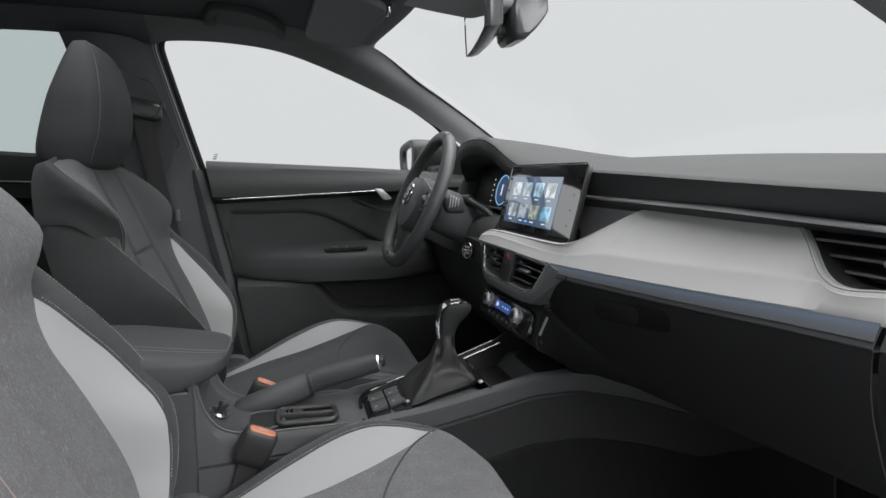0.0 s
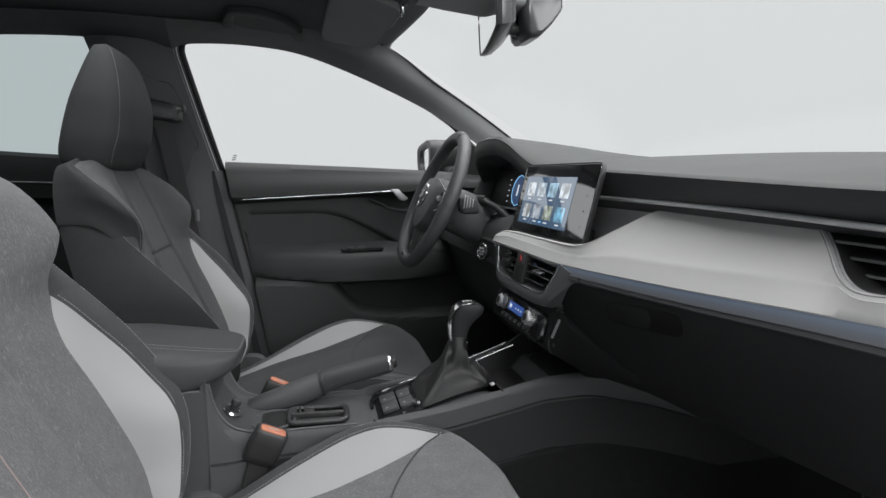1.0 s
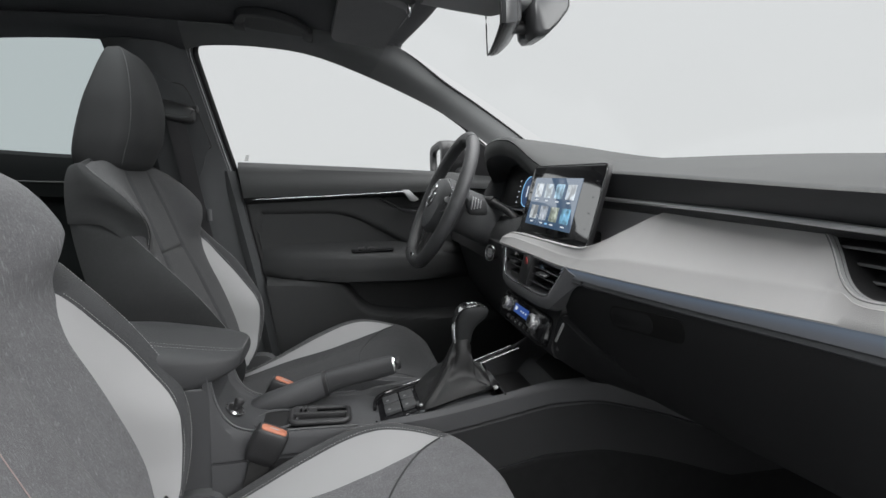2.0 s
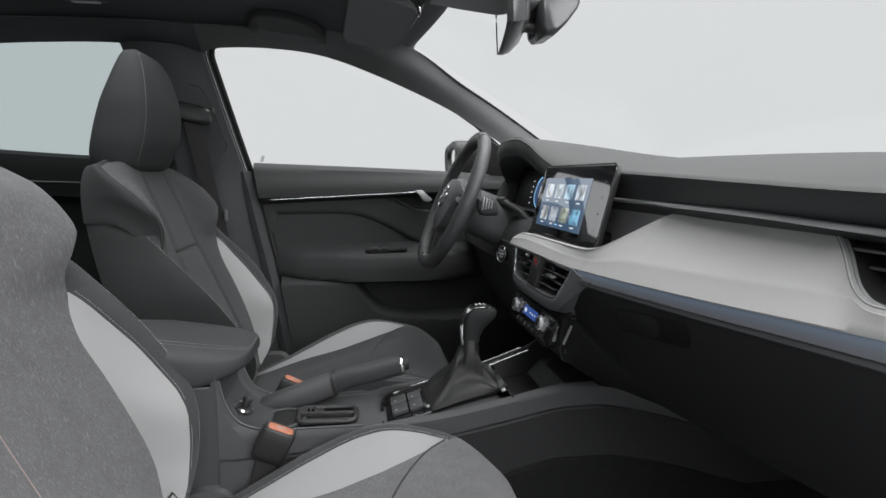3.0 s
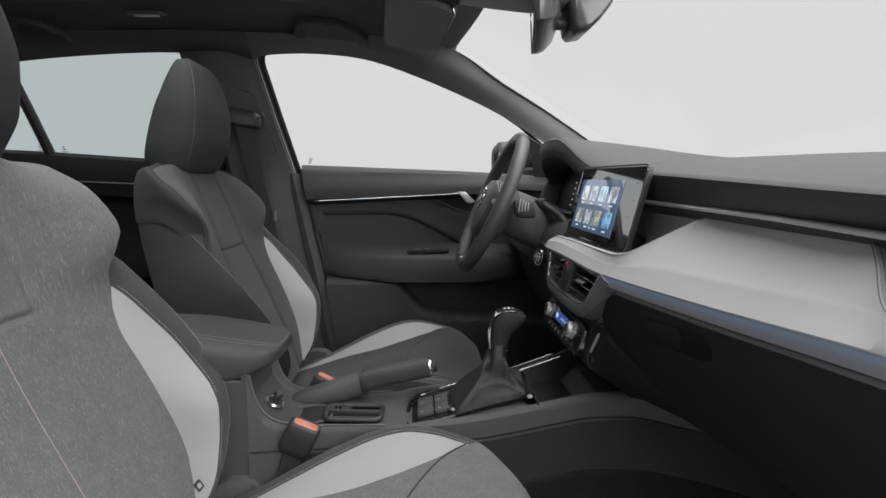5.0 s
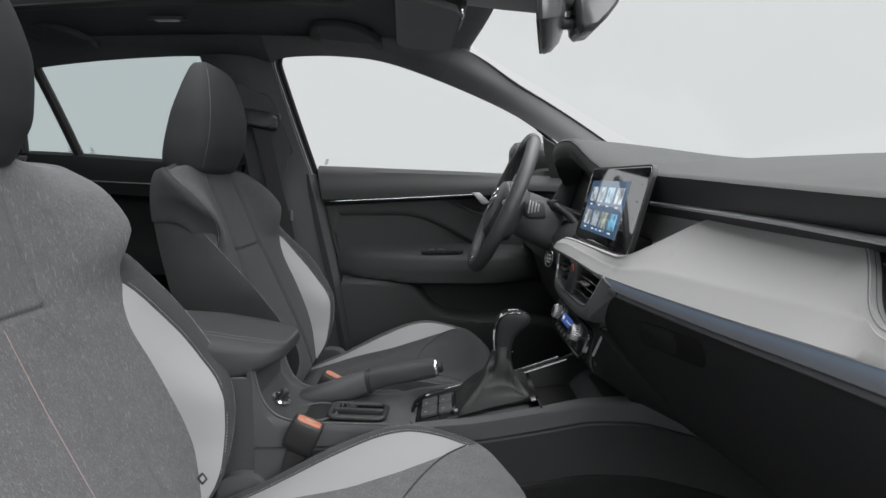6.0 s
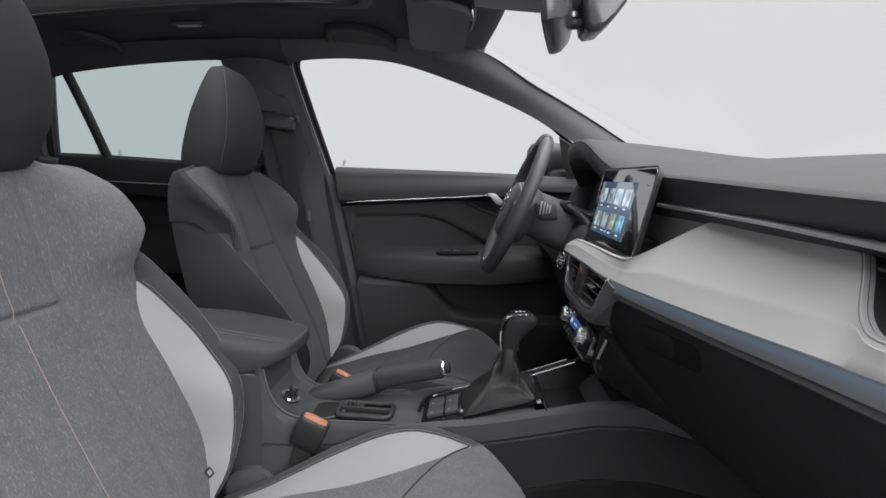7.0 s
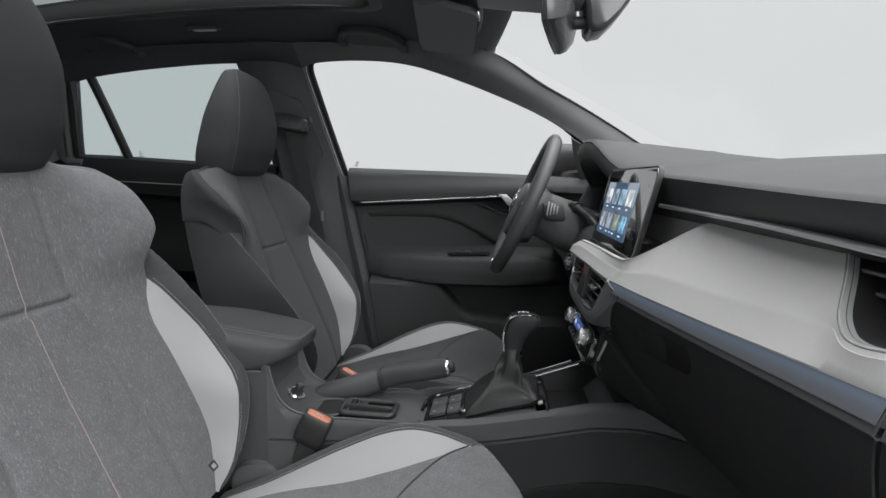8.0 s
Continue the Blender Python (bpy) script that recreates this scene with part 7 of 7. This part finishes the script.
# ---- roof fittings ----
def grab_handle(x0, x1, y, z):
    """A flat bow folded against the rail: y, z at its feet, the bow leans inwards up the roof."""
    g = thing("grab_handle", "dark folded grab handle on the roof rail", "grab handle", "roof grab handles", place=((x0 + x1) / 2, y, z))
    up = Vector((0, -0.95, 0.30))
    n = Vector((0, -0.30, -0.95))
    o = Vector((0, y, z))

    def on(x, u, d):
        return o + Vector((x, 0, -0.10 * (x - x0))) + up * u + n * d

    arch = spline([(x0 + 0.004, 0.0, 0), (x0 + 0.008, 0.028, 0), (x0 + 0.024, 0.058, 0), (x0 + 0.06, 0.070, 0), ((x0 + x1) / 2, 0.072, 0), (x1 - 0.055, 0.062, 0), (x1 - 0.022, 0.040, 0), (x1 - 0.007, 0.012, 0), (x1 - 0.004, -0.02, 0)], 40)
    mid = Vector(((x0 + x1) / 2, 0.0, 0))
    rows_g = []
    for p in arch:
        inn = (mid - p).normalized()
        q = p + inn * 0.024
        rows_g.append([on(p.x, p.y, -0.004), on(p.x, p.y, 0.006), on(p.x + inn.x * 0.004, p.y + inn.y * 0.004, 0.011), on((p.x + q.x) / 2, (p.y + q.y) / 2, 0.012), on(q.x - inn.x * 0.004, q.y - inn.y * 0.004, 0.010), on(q.x, q.y, 0.004), on(q.x, q.y, -0.004)])
    part("grip", sheet(rows_g), GRAB, g)
    part("rest_panel", sheet([[on(x0 + 0.02 + (x1 - x0 - 0.04) * i / 8, u, 0.0) for u in (-0.01, 0.02, 0.05)] for i in range(9)], 0.003), GRAB, g)
    for x in (x0 + 0.016, x1 - 0.016):
        part("hinge_cover", rbox((0.026, 0.034, 0.016), 0.004, frame_of(on(x, 0.004, 0.004), (1, 0, -0.1), up)), GRAB, g)
    return g


grab_handle(-0.474, -0.284, 0.487, 1.386)
grab_handle(-1.20, -1.02, 0.487, 1.388)

visor = thing("sun_visor", "dark grey sun visor folded up to the roof", "sun visor", place=(-0.14, 0.27, 1.35))
V00, V01, V10, V11 = Vector((-0.092, 0.150, 1.345)), Vector((-0.115, 0.458, 1.340)), Vector((-0.222, 0.150, 1.383)), Vector((-0.246, 0.440, 1.352))
vo = rounded(1.0, 1.0, 0.12, 6)
vrings = []
for k, d in ((0.94, -0.004), (0.985, -0.0055), (1.0, -0.002), (1.0, 0.004), (0.985, 0.0075), (0.94, 0.006)):
    vr = []
    for x, y in vo:
        u, v = 0.5 + x * (k if abs(x) > 0.3 else k * 1.0), 0.5 + y * k
        c = (V00 * (1 - u) + V01 * u) * (1 - v) + (V10 * (1 - u) + V11 * u) * v
        vr.append(c + Vector((0, 0, d - 0.006 * math.sin(math.pi * min(1, max(0, v))))))
    vrings.append(vr)
part("board", loft(vrings), VISOR, visor, "dark grey fabric board")
part("hinge_bar", tube([Vector((-0.088, 0.140, 1.352)), Vector((-0.090, 0.22, 1.352)), Vector((-0.098, 0.30, 1.350))], 0.005, 10), BLACK, visor)
part("clip", tube(spline([(-0.094, 0.156, 1.352), (-0.091, 0.160, 1.338), (-0.092, 0.174, 1.335), (-0.094, 0.182, 1.343)], 14), 0.0022, 8), CHROME, visor, "bright clip")
lampt = thing("reading_lamp", "small clear roof lamp in the headliner", "roof lamp", place=(-0.80, 0.425, 1.40))
LM = frame_of((-0.80, 0.425, roof_z(-0.80, 0.425) - 0.006), (1, 0, 0), (0, 1, 0.18))
part("bezel", prism(rounded(0.085, 0.034, 0.010), 0.008, LM, 0.002), PLASTIC, lampt)
part("lens", prism(rounded(0.055, 0.022, 0.006), 0.006, LM @ pose(0, 0, -0.003), 0.002), SILVER, lampt, "clear ribbed lens")

# inner mirror
im = thing("rear_view_mirror", "inner rear-view mirror on a black camera foot", "rear-view mirror", place=(0.10, 0.02, 1.36))
MM = frame_of((0.030, 0.0, 1.293), (0.195, 1, 0), (-0.05, 0, 1))  # x along the mirror, y up, z ahead
mo = spline([(-0.115, 0.020, 0), (-0.105, 0.038, 0), (0, 0.043, 0), (0.105, 0.038, 0), (0.115, 0.02, 0), (0.112, -0.03, 0), (0.10, -0.042, 0), (0, -0.046, 0), (-0.10, -0.042, 0), (-0.112, -0.03, 0)], 48, True)
zsgn = 1 if (MM.to_3x3() @ Vector((0, 0, 1))).x > 0 else -1
part("housing", loft([[MM @ Vector((p.x * k, p.y * k, zsgn * d)) for p in mo] for d, k in ((0.0, 1.0), (0.006, 1.02), (0.018, 0.97), (0.032, 0.75), (0.040, 0.42))]), SHELL, im, "glossy dark mirror housing")
part("mirror_glass", loft([[MM @ Vector((p.x * k, p.y * k, zsgn * d)) for p in mo] for d, k in ((-0.002, 0.965), (0.001, 0.97))]), MIRROR, im, "mirror glass")
part("glass_bezel", tube([MM @ Vector((p.x * 0.985, p.y * 0.985, -zsgn * 0.0015)) for p in mo], 0.0019, 6, True), BLACK, im, "dark bezel round the mirror glass")
part("ball_joint", tube([Vector((0.050, 0.0, 1.276)), Vector((0.095, 0.0, 1.277))], 0.010, 14), BLACK, im)
foot_o = [(0.086, 1.262), (0.094, 1.254), (0.112, 1.257), (0.132, 1.276), (0.148, 1.297), (0.152, 1.306), (0.150, 1.330), (0.135, 1.350), (0.085, 1.350), (0.080, 1.30)]
part("camera_foot", loft([[Vector((0.115 + (x - 0.115) * k, y, 1.30 + (z - 1.30) * k)) for x, z in foot_o] for y, k in ((-0.045, 0.80), (-0.040, 0.94), (-0.028, 1.0), (0.028, 1.0), (0.040, 0.94), (0.045, 0.80))]), SHELL, im, "glossy dark camera foot")

# overhead console between visors and mirror
oc = thing("overhead_console", "light grey overhead console ahead of the roof window", "overhead console", place=(-0.12, 0, 1.38))
part("body", rbox((0.17, 0.20, 0.05), 0.014, pose(-0.125, 0, 1.376, 0, -10, 0), 3), PILLAR, oc)
part("stem_cover", loft([ring((x, 0, z), (0, 1, 0), (0.1, 0, 1), w, h, 24, 4) for x, z, w, h in ((-0.085, 1.350, 0.062, 0.034), (-0.03, 1.338, 0.056, 0.030), (0.03, 1.329, 0.050, 0.028), (0.085, 1.330, 0.044, 0.028))]), LIGHT_TRIM, oc, "light grey stem cover")
